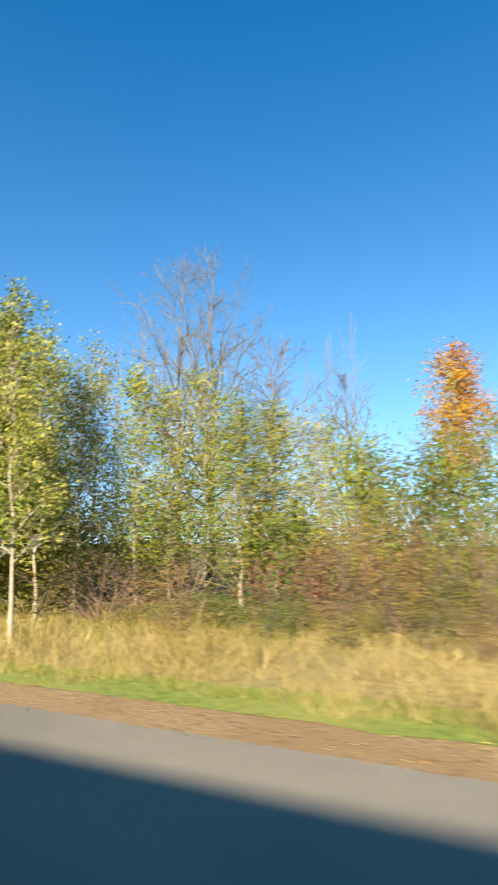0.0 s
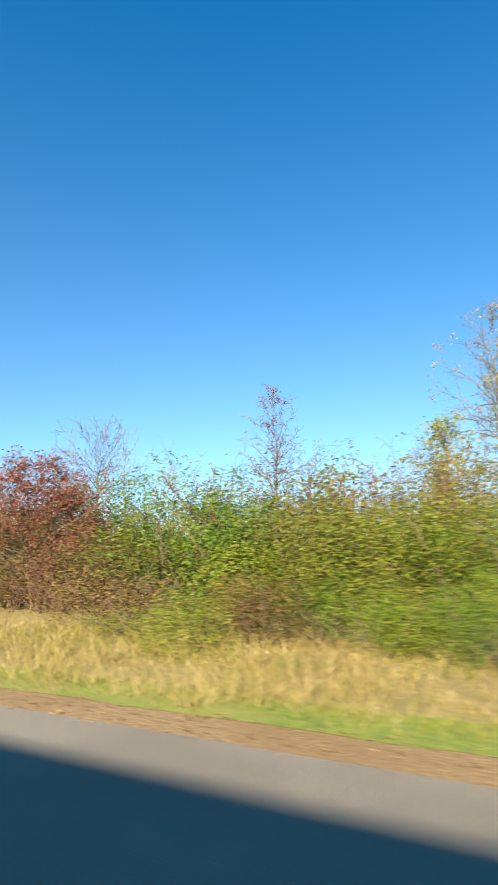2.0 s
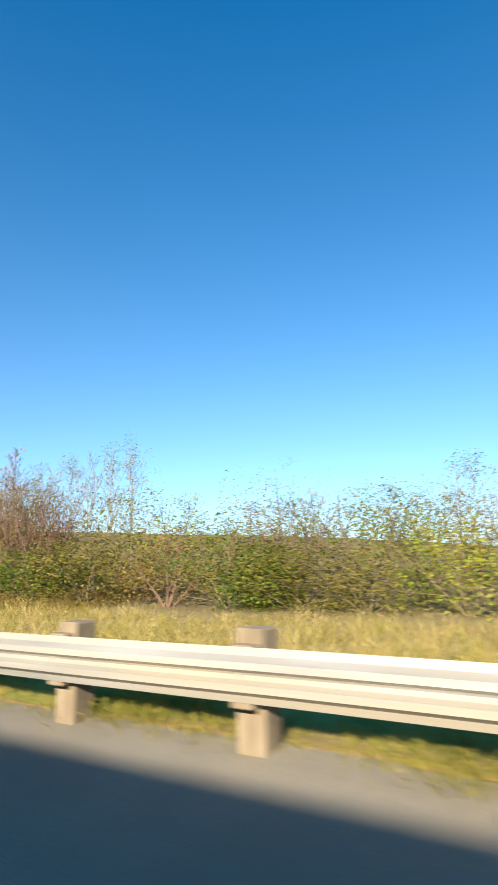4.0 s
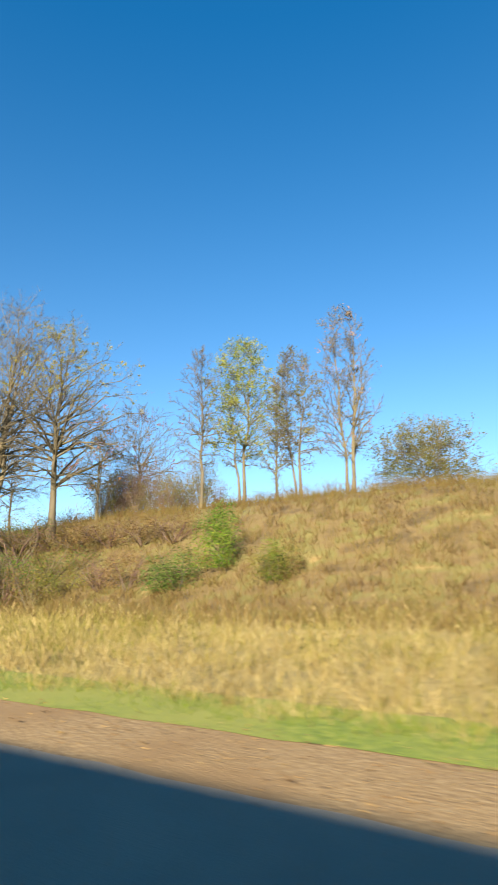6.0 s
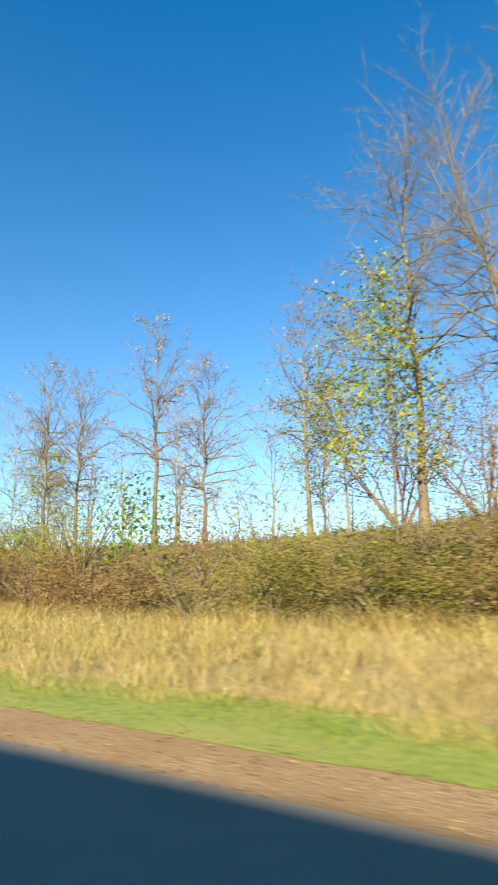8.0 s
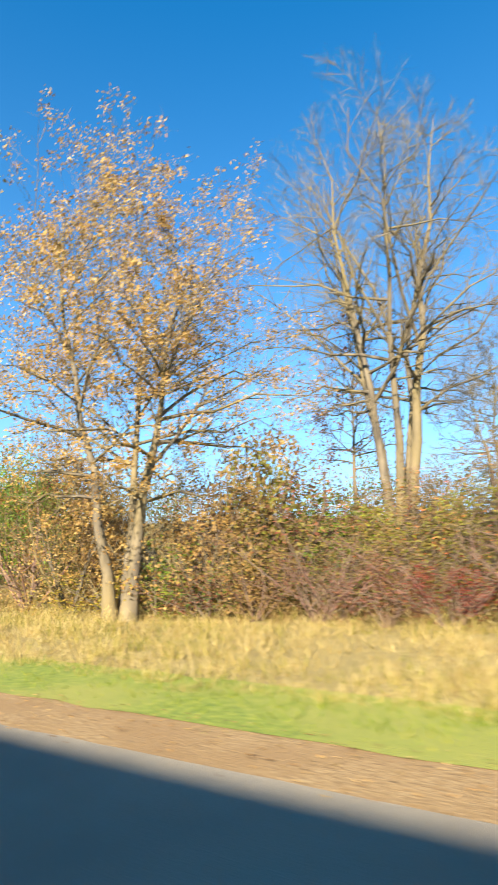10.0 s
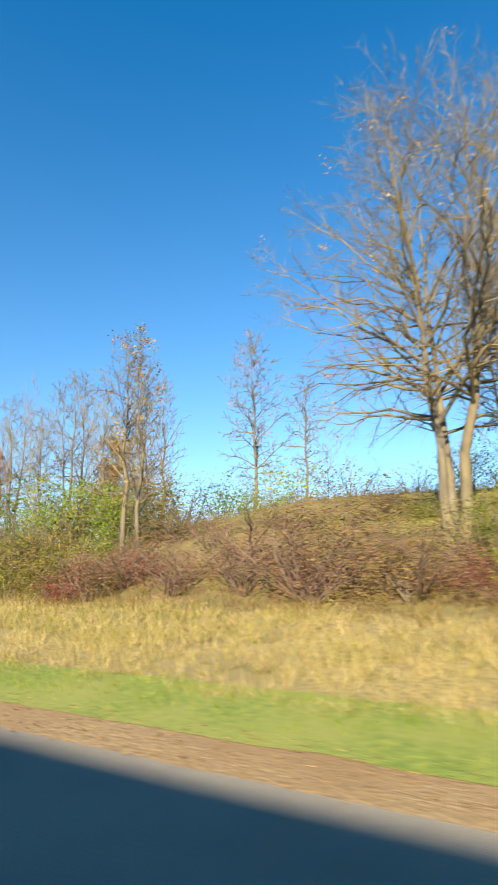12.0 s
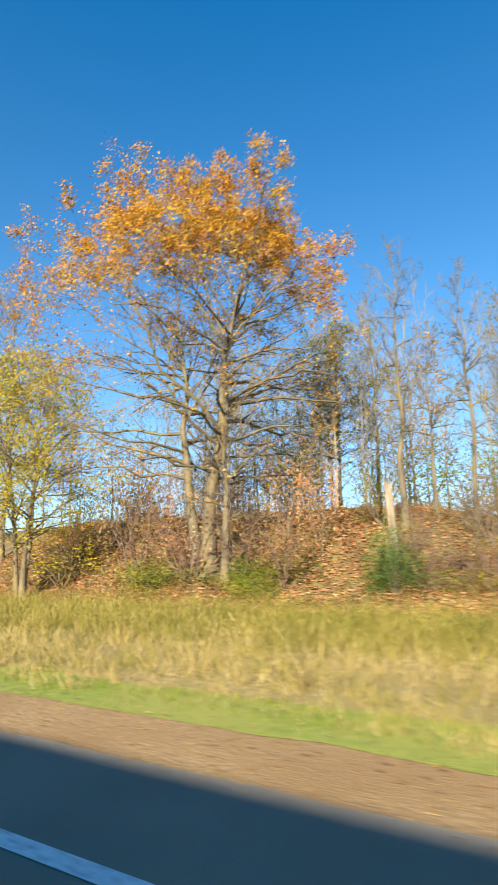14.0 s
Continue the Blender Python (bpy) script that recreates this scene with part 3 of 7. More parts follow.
def finish_joined(group, label, category):
    """One object of kind stuff out of all plants of a joined growth."""
    verts, faces, slots, mats, base = [], [], [], [], 0
    for v, f, mat in JOINED[group]:
        if mat not in mats:
            mats.append(mat)
        verts.append(v)
        faces.append((f + base, mats.index(mat)))
        base += len(v)
    me = bpy.data.meshes.new(group)
    v = np.concatenate(verts).astype(np.float32)
    me.vertices.add(len(v))
    me.vertices.foreach_set("co", v.ravel())
    loops = np.concatenate([f.ravel() for f, s in faces]).astype(np.int32)
    sizes = np.concatenate([np.full(len(f), f.shape[1]) for f, s in faces])
    me.loops.add(len(loops))
    me.loops.foreach_set("vertex_index", loops)
    me.polygons.add(len(sizes))
    me.polygons.foreach_set("loop_start", np.concatenate([[0], np.cumsum(sizes)[:-1]]).astype(np.int32))
    for mat in mats:
        me.materials.append(mat)
    me.polygons.foreach_set("material_index", np.concatenate([np.full(len(f), s) for f, s in faces]).astype(np.int32))
    me.update(calc_edges=True)
    return tagged(new(group, me), label, category, kind="stuff")


def set_plant(name, meshes, x, y, turn, scale, label, category, group="", sink=0.05, tilt=0.0):
    """Stands a plant on the ground: an empty at its foot with its wood and leaves."""
    foot = new(name)
    foot.empty_display_size = 0.3
    foot.matrix_basis = Matrix.LocRotScale((x, y, height(x, y) - sink), Euler((0, radians(-tilt), turn)), scale)
    for nm, me in meshes:
        ob = new(nm, me)
        ob.parent = foot
    return tagged(foot, label, category, group)


COLOUR = {"green": "green", "deep": "dark green", "olive": "olive green", "lime": "yellow-green", "poplar": "pale yellow-green", "yellow": "yellow", "tan": "tan", "orange": "orange", "coral": "coral red", "rust": "rust-coloured",
          "red": "red", "dusky": "dull red", "maroon": "dark maroon", "brown": "dry brown"}
SHAPE = {"spread": "spreading", "column": "slim upright", "vase": "vase-shaped", "cone": "tall conical", "oak": "broad spreading"}
count_trees = [0]


def tree(x, y, top, half, form="spread", stems=1, palette=None, leaves=0, size=0.095, bark="bark", girth=None, gather=0.16, lean=0.16, low=0.0, open_from=None, tilt=0.0, sprigs=18):
    """A tree whose crown reaches up to the level top (metres above the road)."""
    count_trees[0] += 1
    seed = 100 + count_trees[0]
    if leaves > 2500:
        leaves, size = int(leaves * 1.5), size * 0.71
    tall = max(1.5, top - height(x, y))
    girth = (0.8 if bark == "pale" else 1.25) * (girth or 0.0075 * tall + 0.02)
    meshes = plant_meshes(seed, form, tall, half, stems, lean, palette, leaves, size, bark, girth, gather, low, open_from, 0.0062 * max(1.0, y / 17), sprigs=sprigs)
    many = "multi-stemmed " if stems > 1 else ""
    if palette and leaves > 2500:
        label = "%s%s autumn tree with %s leaves" % (many, SHAPE[form], COLOUR[palette])
    elif palette:
        label = "nearly bare %s%s tree with few %s leaves" % (many, SHAPE[form], COLOUR[palette])
    else:
        label = "leafless %s%s tree with fine grey twigs" % (many, SHAPE[form])
    if bark == "pale":
        label += ", pale bark"
    if tilt > 20:
        label = "leaning " + label
    return set_plant("tree", meshes, x, y, 0.0, (1, 1, 1), label, "tree", "roadside trees", tilt=tilt)


COPSE = {}


def far_tree(x, y, top, half, kind="bare", joined=""):
    """One of a few shared slim trees of the wood, stretched to its height."""
    rng = random.Random(int(x * 31 + y * 17))
    if not COPSE:
        for i in range(3):
            COPSE["bare", i] = plant_meshes(900 + i, "young", 8, 2.0, 1, bark="ash", girth=0.055, fine=0.009, sprigs=8)
            COPSE["thin", i] = plant_meshes(910 + i, "young", 8, 1.8, 1, palette="olive", leaves=900, size=0.09, bark="ash", girth=0.05, gather=0.3, fine=0.009, sprigs=6)
            COPSE["leaf", i] = plant_meshes(920 + i, "young", 8, 2.1, 1, palette="lime", leaves=4000, size=0.12, girth=0.055, gather=0.35, fine=0.011)
    m = COPSE[kind, rng.randrange(3)]
    tall = max(2, top - height(x, y))
    if joined:
        return join_plant(joined, m, x, y, rng.uniform(0, 6.28), (half / 2.0, half / 2.0, tall / 8.0))
    label = {"bare": "leafless young tree of the wood behind", "thin": "thin young tree with sparse olive leaves", "leaf": "young tree full of yellow-green leaves"}[kind]
    return set_plant("tree", m, x, y, rng.uniform(0, 6.28), (half / 2.0, half / 2.0, tall / 8.0), label, "tree", "trees of the wood")


def shrub(x, y, top, half, palette, thick=1.0, joined="", alone=False):
    """A bush: shared meshes by colour and fullness, stretched to its width and height."""
    rng = random.Random(int(x * 53 + y * 29))
    coarse = joined == "undergrowth"
    if not joined and not alone and y > 13.0:
        joined = "thicket"
    full = "full" if thick >= 0.75 else ("thin" if thick >= 0.3 else ("twigs" if thick > 0.12 else "brush"))
    if coarse and full == "full":
        full = "back"
    grade = 1.0 if half <= 2.0 else 1.7
    mid = joined == "thicket" and y > 12.0
    key = (palette, full, grade, coarse, mid)
    if key not in BED:
        BED[key] = []
        for i in range(3 if grade == 1.0 else 2):
            seed = 300 + 11 * len(BED) + i
            n = int({"full": 5200, "thin": 1900, "twigs": 600, "brush": 5200, "back": 1500}[full] * grade ** 1.6 * ((0.62 if full == "thin" else 0.36 if full != "back" else 0.6) if coarse else (0.55 if mid else 0.95)))
            size = ({"full": 0.11, "thin": 0.075, "twigs": 0.07, "brush": 0.06, "back": 0.11} if coarse else {"full": 0.069, "thin": 0.066, "twigs": 0.06, "brush": 0.046})[full] * (1.25 if mid else 1.0)
            stems = {"full": 5, "thin": 8, "twigs": 11, "brush": 17, "back": 4}[full]
            wood = "cane" if full in ("twigs", "brush") or palette in ("maroon", "red", "brown") else "bark"
            BED[key].append(plant_meshes(seed, "shrub", 2.6 * grade, 1.5 * grade, stems, 0.55, palette, n, size, bark=wood, girth=0.03 * grade, open_twigs={"thin": 3, "twigs": 5, "brush": 9}.get(full, 0)))
    m = BED[key][rng.randrange(len(BED[key]))]
    tall = max(0.6, top - height(x, y))
    if joined:
        return join_plant(joined, m, x, y, rng.uniform(0, 6.28), (half / 1.5 / grade, half / 1.5 / grade, tall / 2.6 / grade))
    word = {"full": "dense bush with %s leaves", "thin": "open twiggy bush with %s leaves", "twigs": "almost bare brushy shrub with few %s leaves", "brush": "rounded bush of fine bare twigs with %s leaves"}[full] % COLOUR[palette]
    return set_plant("shrub", m, x, y, rng.uniform(0, 6.28), (half / 1.5 / grade, half / 1.5 / grade, tall / 2.6 / grade), word, "bush", "roadside bushes")


def stump(x, y, top, girth, lean=0.03):
    """A bleached dead trunk with a lengthwise cleft, broken off in steps and splinters. lean: its slant along the road."""
    rng = random.Random(int(x * 7))
    z0 = height(x, y) - 0.1
    n, k = 16, 28
    tall = top - z0
    cleft = -1.7 + rng.uniform(-0.5, 0.5)
    teeth = [rng.uniform(0.0, 0.16) + (0.28 if math.sin(6.283 * j / k + rng.uniform(2, 3)) > 0.3 else 0.0) for j in range(k)]
    verts, faces = [], []
    for i in range(n):
        f = i / (n - 1)
        for j in range(k):
            a = 6.283 * j / k
            d = abs((a - cleft - 0.25 * math.sin(2.2 * f) + math.pi) % (2 * math.pi) - math.pi)
            groove = 0.42 * max(0.0, 1 - d / 0.32) * min(1, 0.3 + 1.4 * f)
            r = girth * (1.0 + 0.28 * max(0, 1 - f * 7) - 0.22 * f) * (1 + 0.10 * math.sin(3 * a + 1 + 2 * f) + 0.05 * math.sin(7 * a + 9 * f) + rng.uniform(-0.035, 0.035) - groove)
            z = tall * f
            if i == n - 1:
                z -= min(0.45 * tall, teeth[j] * (1 + girth))
                r *= 0.92
            elif i == n - 2:
                z = min(z, tall - teeth[j] * (1 + girth) - 0.06)
            verts.append((math.cos(a) * r - lean * z + 0.02 * math.sin(4 * f), math.sin(a) * r, z))
    for i in range(n - 1):
        for j in range(k):
            faces.append((i * k + j, i * k + (j + 1) % k, (i + 1) * k + (j + 1) % k, (i + 1) * k + j))
    # hollow broken top
    verts.append((-lean * tall, 0, tall - 0.5 * girth - 0.3))
    faces += [((n - 1) * k + j, (n - 1) * k + (j + 1) % k, n * k) for j in range(k)]
    ob = mesh_object("dead_trunk", verts, faces, DEAD)
    ob.location = (x, y, z0)
    return tagged(ob, "bleached barkless dead trunk, cleft and splintered at its top", "dead tree", "dead trunks")


# ---- trees and bushes ----

# first stretch: poplar grove
tree(-10.13, 13.55, 10.23, 2.72, form='column', girth=0.0858)
tree(-9.37, 14.03, 10.46, 2.54, form='column', girth=0.0936)
tree(-7.98, 15.18, 7.87, 2.49, form='vase')
tree(-6.27, 16.64, 6.71, 1.51, form='vase')
tree(-2.66, 15.18, 6.31, 0.95, form='spread', palette='orange', leaves=7012, low=0.5)
tree(-9.98, 9.55, 5.50, 1.5, form='column', leaves=6000, size=0.088, girth=0.0702, palette='poplar', bark='pale')
tree(-13.07, 10.14, 5.68, 2.0, form='column', leaves=8000, size=0.088, girth=0.0702, palette='poplar', bark='pale')
tree(-13.68, 10.60, 7.69, 0.87, form='column', palette='lime', leaves=2700, size=0.095, girth=0.055, bark='pale', gather=0.2)
tree(-11.43, 10.00, 6.18, 0.99, form='column', palette='poplar', leaves=2950, size=0.095, girth=0.055, bark='pale', gather=0.2)
tree(-11.08, 11.20, 6.93, 1.11, form='column', palette='poplar', leaves=3200, size=0.095, girth=0.055, bark='pale', gather=0.2)
tree(-8.81, 10.20, 5.62, 0.62, form='column', palette='lime', leaves=3450, size=0.095, girth=0.055, bark='pale', gather=0.2)
tree(-8.52, 11.00, 5.21, 0.74, form='column', palette='poplar', leaves=2700, size=0.095, girth=0.055, bark='pale', gather=0.2)
tree(-7.94, 11.60, 5.84, 0.86, form='column', palette='poplar', leaves=2950, size=0.095, girth=0.055, bark='pale', gather=0.2)
tree(-6.26, 10.40, 4.59, 0.62, form='column', palette='lime', leaves=3200, size=0.095, girth=0.055, bark='pale', gather=0.2)
tree(-5.88, 11.20, 4.45, 0.74, form='column', palette='poplar', leaves=3450, size=0.095, girth=0.055, bark='pale', gather=0.2)
tree(-5.08, 11.80, 4.14, 0.86, form='column', palette='poplar', leaves=2700, size=0.095, girth=0.055, bark='pale', gather=0.2)
tree(-3.80, 11.00, 3.32, 0.62, form='column', palette='lime', leaves=2950, size=0.095, girth=0.055, bark='pale', gather=0.2)
shrub(-13.73, 11.20, 3.27, 3.07, 'lime', 1.0)
shrub(-9.86, 11.20, 2.76, 2.38, 'lime', 1.0)
shrub(-8.17, 11.20, 3.04, 2.11, 'olive', 0.5)
shrub(-6.52, 11.20, 2.93, 1.87, 'green', 1.0)
shrub(-4.93, 11.20, 2.70, 1.64, 'lime', 0.5)
shrub(-3.75, 11.20, 2.52, 1.49, 'olive', 0.5)
shrub(-2.64, 11.20, 3.58, 1.36, 'olive', 1.0)
shrub(-1.74, 11.20, 3.78, 1.25, 'green', 1.0)
shrub(-3.27, 11.20, 3.76, 1.44, 'green', 0.5)
shrub(-9.97, 8.44, 1.71, 1.71, 'olive', 0.5)
shrub(-8.11, 8.44, 1.57, 1.46, 'brown', 0.2)
shrub(-6.52, 8.44, 1.35, 1.26, 'brown', 0.5)
shrub(-4.31, 8.44, 1.57, 1.01, 'maroon', 0.5)
shrub(-3.36, 8.44, 2.03, 0.91, 'brown', 0.5)
shrub(-2.50, 8.44, 2.07, 0.83, 'brown', 0.5)
shrub(-1.73, 8.44, 1.95, 0.76, 'olive', 0.5)
shrub(-1.16, 8.44, 1.92, 0.71, 'brown', 0.5)
shrub(-5.14, 8.44, 0.90, 1.10, 'green', 0.5)
shrub(-6.15, 8.44, 0.71, 1.21, 'green', 1.0)
shrub(-3.94, 8.44, 0.74, 0.97, 'lime', 0.5)
shrub(-2.70, 8.44, 1.14, 0.84, 'olive', 0.5)
shrub(-1.62, 8.44, 1.14, 0.74, 'olive', 0.5)


# slim pale trunks at the edge of the grove
for x, y, top, lean in ((-12.1, 7.5, 6.2, 1), (-11.75, 7.0, 6.4, -1), (-11.05, 6.3, 5.6, 1), (-16.0, 7.0, 4.6, 9), (-8.15, 6.5, 6.0, 4), (-10.2, 6.4, 5.2, -2), (-9.6, 8.2, 6.0, 1)):
    tree(x, y, top, 0.75, form='column', palette='poplar', leaves=3600, size=0.10, girth=0.05, bark='pale', low=0.28, tilt=lean)
# tall poplar and its neighbours
tree(-16.60, 8.95, 10.6, 4.7, form='cone', leaves=41437, size=0.096, girth=0.175, low=0.2, palette='poplar', bark='pale', tilt=5)
tree(-12.75, 9.40, 7.13, 1.09, form='column', leaves=7000, size=0.088, girth=0.0858, palette='poplar', bark='pale')
tree(-11.63, 8.44, 6.87, 0.96, form='column', leaves=8000, size=0.088, girth=0.078, palette='poplar', bark='pale')
tree(-10.96, 7.92, 4.99, 0.76, form='column', palette='lime', leaves=8000, size=0.088, girth=0.0624, bark='pale')
tree(-21.73, 10.44, 7.05, 3.03, form='cone', leaves=19125, size=0.096, girth=0.0702, palette='poplar', bark='pale')
tree(-15.24, 11.97, 7.22, 1.59, form='cone', leaves=13387, size=0.096, girth=0.078, palette='poplar', bark='pale')
shrub(-23.57, 10.40, 3.87, 3.03, 'lime', 1.0)
shrub(-21.05, 10.40, 4.00, 2.58, 'lime', 1.0)
shrub(-19.22, 10.40, 3.38, 2.26, 'green', 1.0)
shrub(-16.59, 10.40, 3.82, 1.86, 'green', 1.0)
shrub(-15.15, 10.40, 3.61, 1.65, 'lime', 1.0)
shrub(-13.96, 10.40, 3.63, 1.49, 'green', 1.0)
shrub(-12.89, 10.40, 3.75, 1.34, 'lime', 1.0)
shrub(-11.81, 10.40, 3.95, 1.22, 'lime', 1.0)
shrub(-20.70, 9.55, 1.28, 1.97, 'lime', 0.5)
shrub(-17.50, 9.55, 1.15, 1.52, 'lime', 0.5)
shrub(-15.92, 9.55, 1.24, 1.33, 'lime', 0.5)
shrub(-14.33, 9.55, 1.04, 1.15, 'lime', 0.5)
shrub(-13.32, 9.55, 1.21, 1.03, 'lime', 0.5)
shrub(-12.23, 9.55, 1.37, 0.92, 'lime', 0.5)


# big bare tree above the thicket
tree(-27.14, 15.33, 13.79, 4.80, form='spread', stems=3, girth=0.15, lean=0.2)
tree(-21.48, 8.96, 5.39, 0.63, form='column', leaves=5500, size=0.085, girth=0.0702, palette='poplar', bark='pale')
tree(-21.36, 9.84, 4.93, 0.87, form='cone', palette='lime', leaves=11000, size=0.085, girth=0.0702)
tree(-27.11, 14.36, 5.24, 1.23, form='spread', palette='maroon', leaves=7650, gather=0.3)
shrub(-35.51, 12.75, 3.91, 3.74, 'green', 1.0)
shrub(-32.60, 12.75, 3.95, 3.18, 'green', 1.0)
shrub(-30.30, 12.75, 2.91, 2.45, 'olive', 1.0)
shrub(-28.30, 12.75, 2.78, 2.15, 'lime', 0.5)
shrub(-26.70, 12.75, 2.54, 1.93, 'olive', 1.0)
shrub(-25.25, 12.75, 2.58, 1.73, 'lime', 1.0)
shrub(-23.94, 12.75, 2.73, 1.57, 'lime', 1.0)
shrub(-29.55, 12.75, 2.43, 2.33, 'green', 1.0)
shrub(-22.56, 12.75, 2.06, 1.39, 'green', 1.0)
shrub(-29.54, 8.44, 1.34, 1.56, 'lime', 1.0)
shrub(-27.88, 8.44, 1.22, 1.35, 'lime', 1.0)
shrub(-26.32, 8.44, 1.30, 1.17, 'olive', 0.5)
shrub(-25.07, 8.44, 1.20, 1.03, 'green', 1.0)
shrub(-23.88, 8.44, 0.95, 0.90, 'green', 1.0)
shrub(-23.17, 8.44, 0.57, 0.83, 'lime', 1.0)
shrub(-24.07, 8.44, 0.54, 0.92, 'green', 1.0)
shrub(-22.36, 8.44, 0.52, 0.74, 'maroon', 0.5)
shrub(-21.54, 8.44, 0.47, 0.68, 'red', 0.5)
shrub(-25.30, 8.44, 0.26, 1.04, 'brown', 0.5)


# hedge of green bushes
tree(-41.23, 15.18, 6.79, 1.29, form='spread', palette='poplar', leaves=3505, size=0.088)
tree(-40.59, 25.20, 6.86, 1.76, form='vase')
tree(-36.84, 21.00, 5.28, 1.22, form='spread', palette='olive', leaves=2362)
tree(-43.24, 23.66, 11.03, 2.39, form='vase', palette='tan', leaves=873)
far_tree(-63.42, 25.20, 9.11, 2.30, 'bare')
far_tree(-61.17, 26.60, 6.85, 2.17, 'bare')
shrub(-46.63, 12.91, 3.99, 3.38, 'brown', 0.5)
shrub(-44.02, 12.91, 3.75, 2.93, 'brown', 0.5)
shrub(-41.53, 12.91, 3.53, 2.53, 'olive', 0.5)
shrub(-39.37, 12.91, 4.28, 2.22, 'olive', 0.5)
shrub(-37.96, 12.91, 4.16, 2.02, 'green', 1.0)
shrub(-36.37, 12.91, 4.16, 1.81, 'green', 1.0)
shrub(-35.09, 12.91, 3.47, 1.64, 'lime', 1.0)
shrub(-33.79, 12.91, 3.44, 1.48, 'lime', 1.0)
shrub(-32.57, 12.91, 4.39, 1.35, 'green', 1.0)
shrub(-32.01, 12.91, 4.56, 1.30, 'lime', 1.0)
shrub(-42.21, 9.84, 2.37, 2.63, 'lime', 1.0)
shrub(-40.12, 9.84, 2.19, 2.26, 'green', 1.0)
shrub(-38.31, 9.84, 1.82, 1.96, 'olive', 0.2)
shrub(-36.87, 9.84, 2.22, 1.74, 'green', 1.0)
shrub(-35.71, 9.84, 2.19, 1.57, 'lime', 1.0)
shrub(-34.54, 9.84, 2.45, 1.41, 'lime', 1.0)
shrub(-33.50, 9.84, 2.31, 1.27, 'lime', 1.0)
shrub(-32.56, 9.84, 2.10, 1.15, 'lime', 1.0)
shrub(-31.78, 9.84, 2.16, 1.06, 'green', 1.0)
shrub(-34.48, 8.05, 0.98, 0.82, 'lime', 0.5)
shrub(-33.38, 8.05, 0.99, 0.73, 'maroon', 0.5)
shrub(-32.57, 8.05, 0.77, 0.65, 'green', 1.0)
shrub(-31.69, 8.05, 0.86, 0.58, 'lime', 1.0)
shrub(-37.70, 8.05, 0.77, 1.14, 'lime', 0.5)
shrub(-36.42, 8.05, 0.70, 1.01, 'brown', 0.5)


# bushes towards the red tree
tree(-53.26, 24.36, 9.50, 2.09, form='spread', palette='red', leaves=402, size=0.08)
tree(-43.67, 16.64, 5.03, 1.11, form='vase', palette='poplar', leaves=2349)
tree(-52.30, 10.14, 3.85, 2.1, form='spread', stems=4, palette='dusky', leaves=10500, size=0.088, girth=0.05, gather=0.13, low=0.42, lean=0.3)
shrub(-52.75, 9.95, 2.35, 1.05, 'brown', 0.5)
shrub(-51.35, 10.05, 2.2, 0.95, 'maroon', 0.5)
shrub(-53.9, 10.4, 2.75, 1.15, 'olive', 0.5)

far_tree(-62.48, 28.00, 6.95, 2.17, 'bare')
far_tree(-59.18, 28.00, 6.80, 1.96, 'bare')
far_tree(-51.51, 25.20, 6.35, 1.44, 'thin')
shrub(-51.93, 13.55, 3.93, 2.64, 'green', 1.0)
shrub(-49.68, 13.55, 4.24, 2.30, 'green', 1.0)
shrub(-47.87, 13.55, 3.66, 2.05, 'green', 1.0)
shrub(-46.26, 13.55, 3.82, 1.84, 'olive', 1.0)
shrub(-44.81, 13.55, 3.71, 1.66, 'brown', 0.5)
shrub(-43.47, 13.55, 4.23, 1.51, 'olive', 0.5)
shrub(-42.41, 13.55, 3.76, 1.38, 'olive', 0.5)
shrub(-51.69, 10.74, 2.78, 2.60, 'brown', 0.5)
shrub(-49.62, 10.74, 2.57, 2.23, 'olive', 1.0)
shrub(-48.13, 10.74, 2.64, 2.00, 'green', 1.0)
shrub(-46.66, 10.74, 2.58, 1.78, 'green', 1.0)
shrub(-45.35, 10.74, 2.52, 1.59, 'olive', 1.0)
shrub(-44.05, 10.74, 2.57, 1.42, 'olive', 1.0)
shrub(-43.00, 10.74, 2.42, 1.29, 'lime', 1.0)
shrub(-42.04, 10.74, 2.38, 1.16, 'lime', 1.0)
shrub(-48.81, 8.70, 1.35, 1.39, 'brown', 0.5)
shrub(-47.50, 8.70, 1.14, 1.23, 'brown', 0.5)
shrub(-45.98, 8.70, 0.95, 1.07, 'lime', 1.0)
shrub(-44.86, 8.70, 1.04, 0.95, 'olive', 1.0)
shrub(-43.86, 8.70, 1.13, 0.86, 'green', 1.0)
shrub(-42.78, 8.70, 1.20, 0.76, 'lime', 1.0)
shrub(-41.99, 8.70, 0.97, 0.68, 'green', 1.0)
shrub(-41.54, 8.70, 1.12, 0.65, 'lime', 1.0)

tree(-68.88, 18.11, 5.59, 2.58, form='spread', palette='green', leaves=19000, size=0.112, girth=0.078, gather=0.12)
tree(-65.52, 24.92, 9.79, 3.71, form='oak')
shrub(-67.11, 13.55, 3.69, 3.50, 'olive', 0.5)
shrub(-64.41, 13.55, 3.55, 3.04, 'green', 1.0)
shrub(-66.78, 13.55, 2.43, 3.43, 'brown', 0.5)
shrub(-61.62, 13.55, 3.88, 2.59, 'olive', 0.5)
shrub(-59.60, 13.55, 3.75, 2.29, 'brown', 0.5)
shrub(-57.97, 13.55, 3.50, 2.06, 'brown', 0.5)
shrub(-56.35, 13.55, 3.67, 1.85, 'olive', 1.0)
shrub(-55.45, 13.55, 3.73, 1.73, 'green', 0.5)
shrub(-59.68, 10.14, 1.81, 2.08, 'lime', 1.0)
shrub(-57.77, 10.14, 2.24, 1.80, 'brown', 0.5)
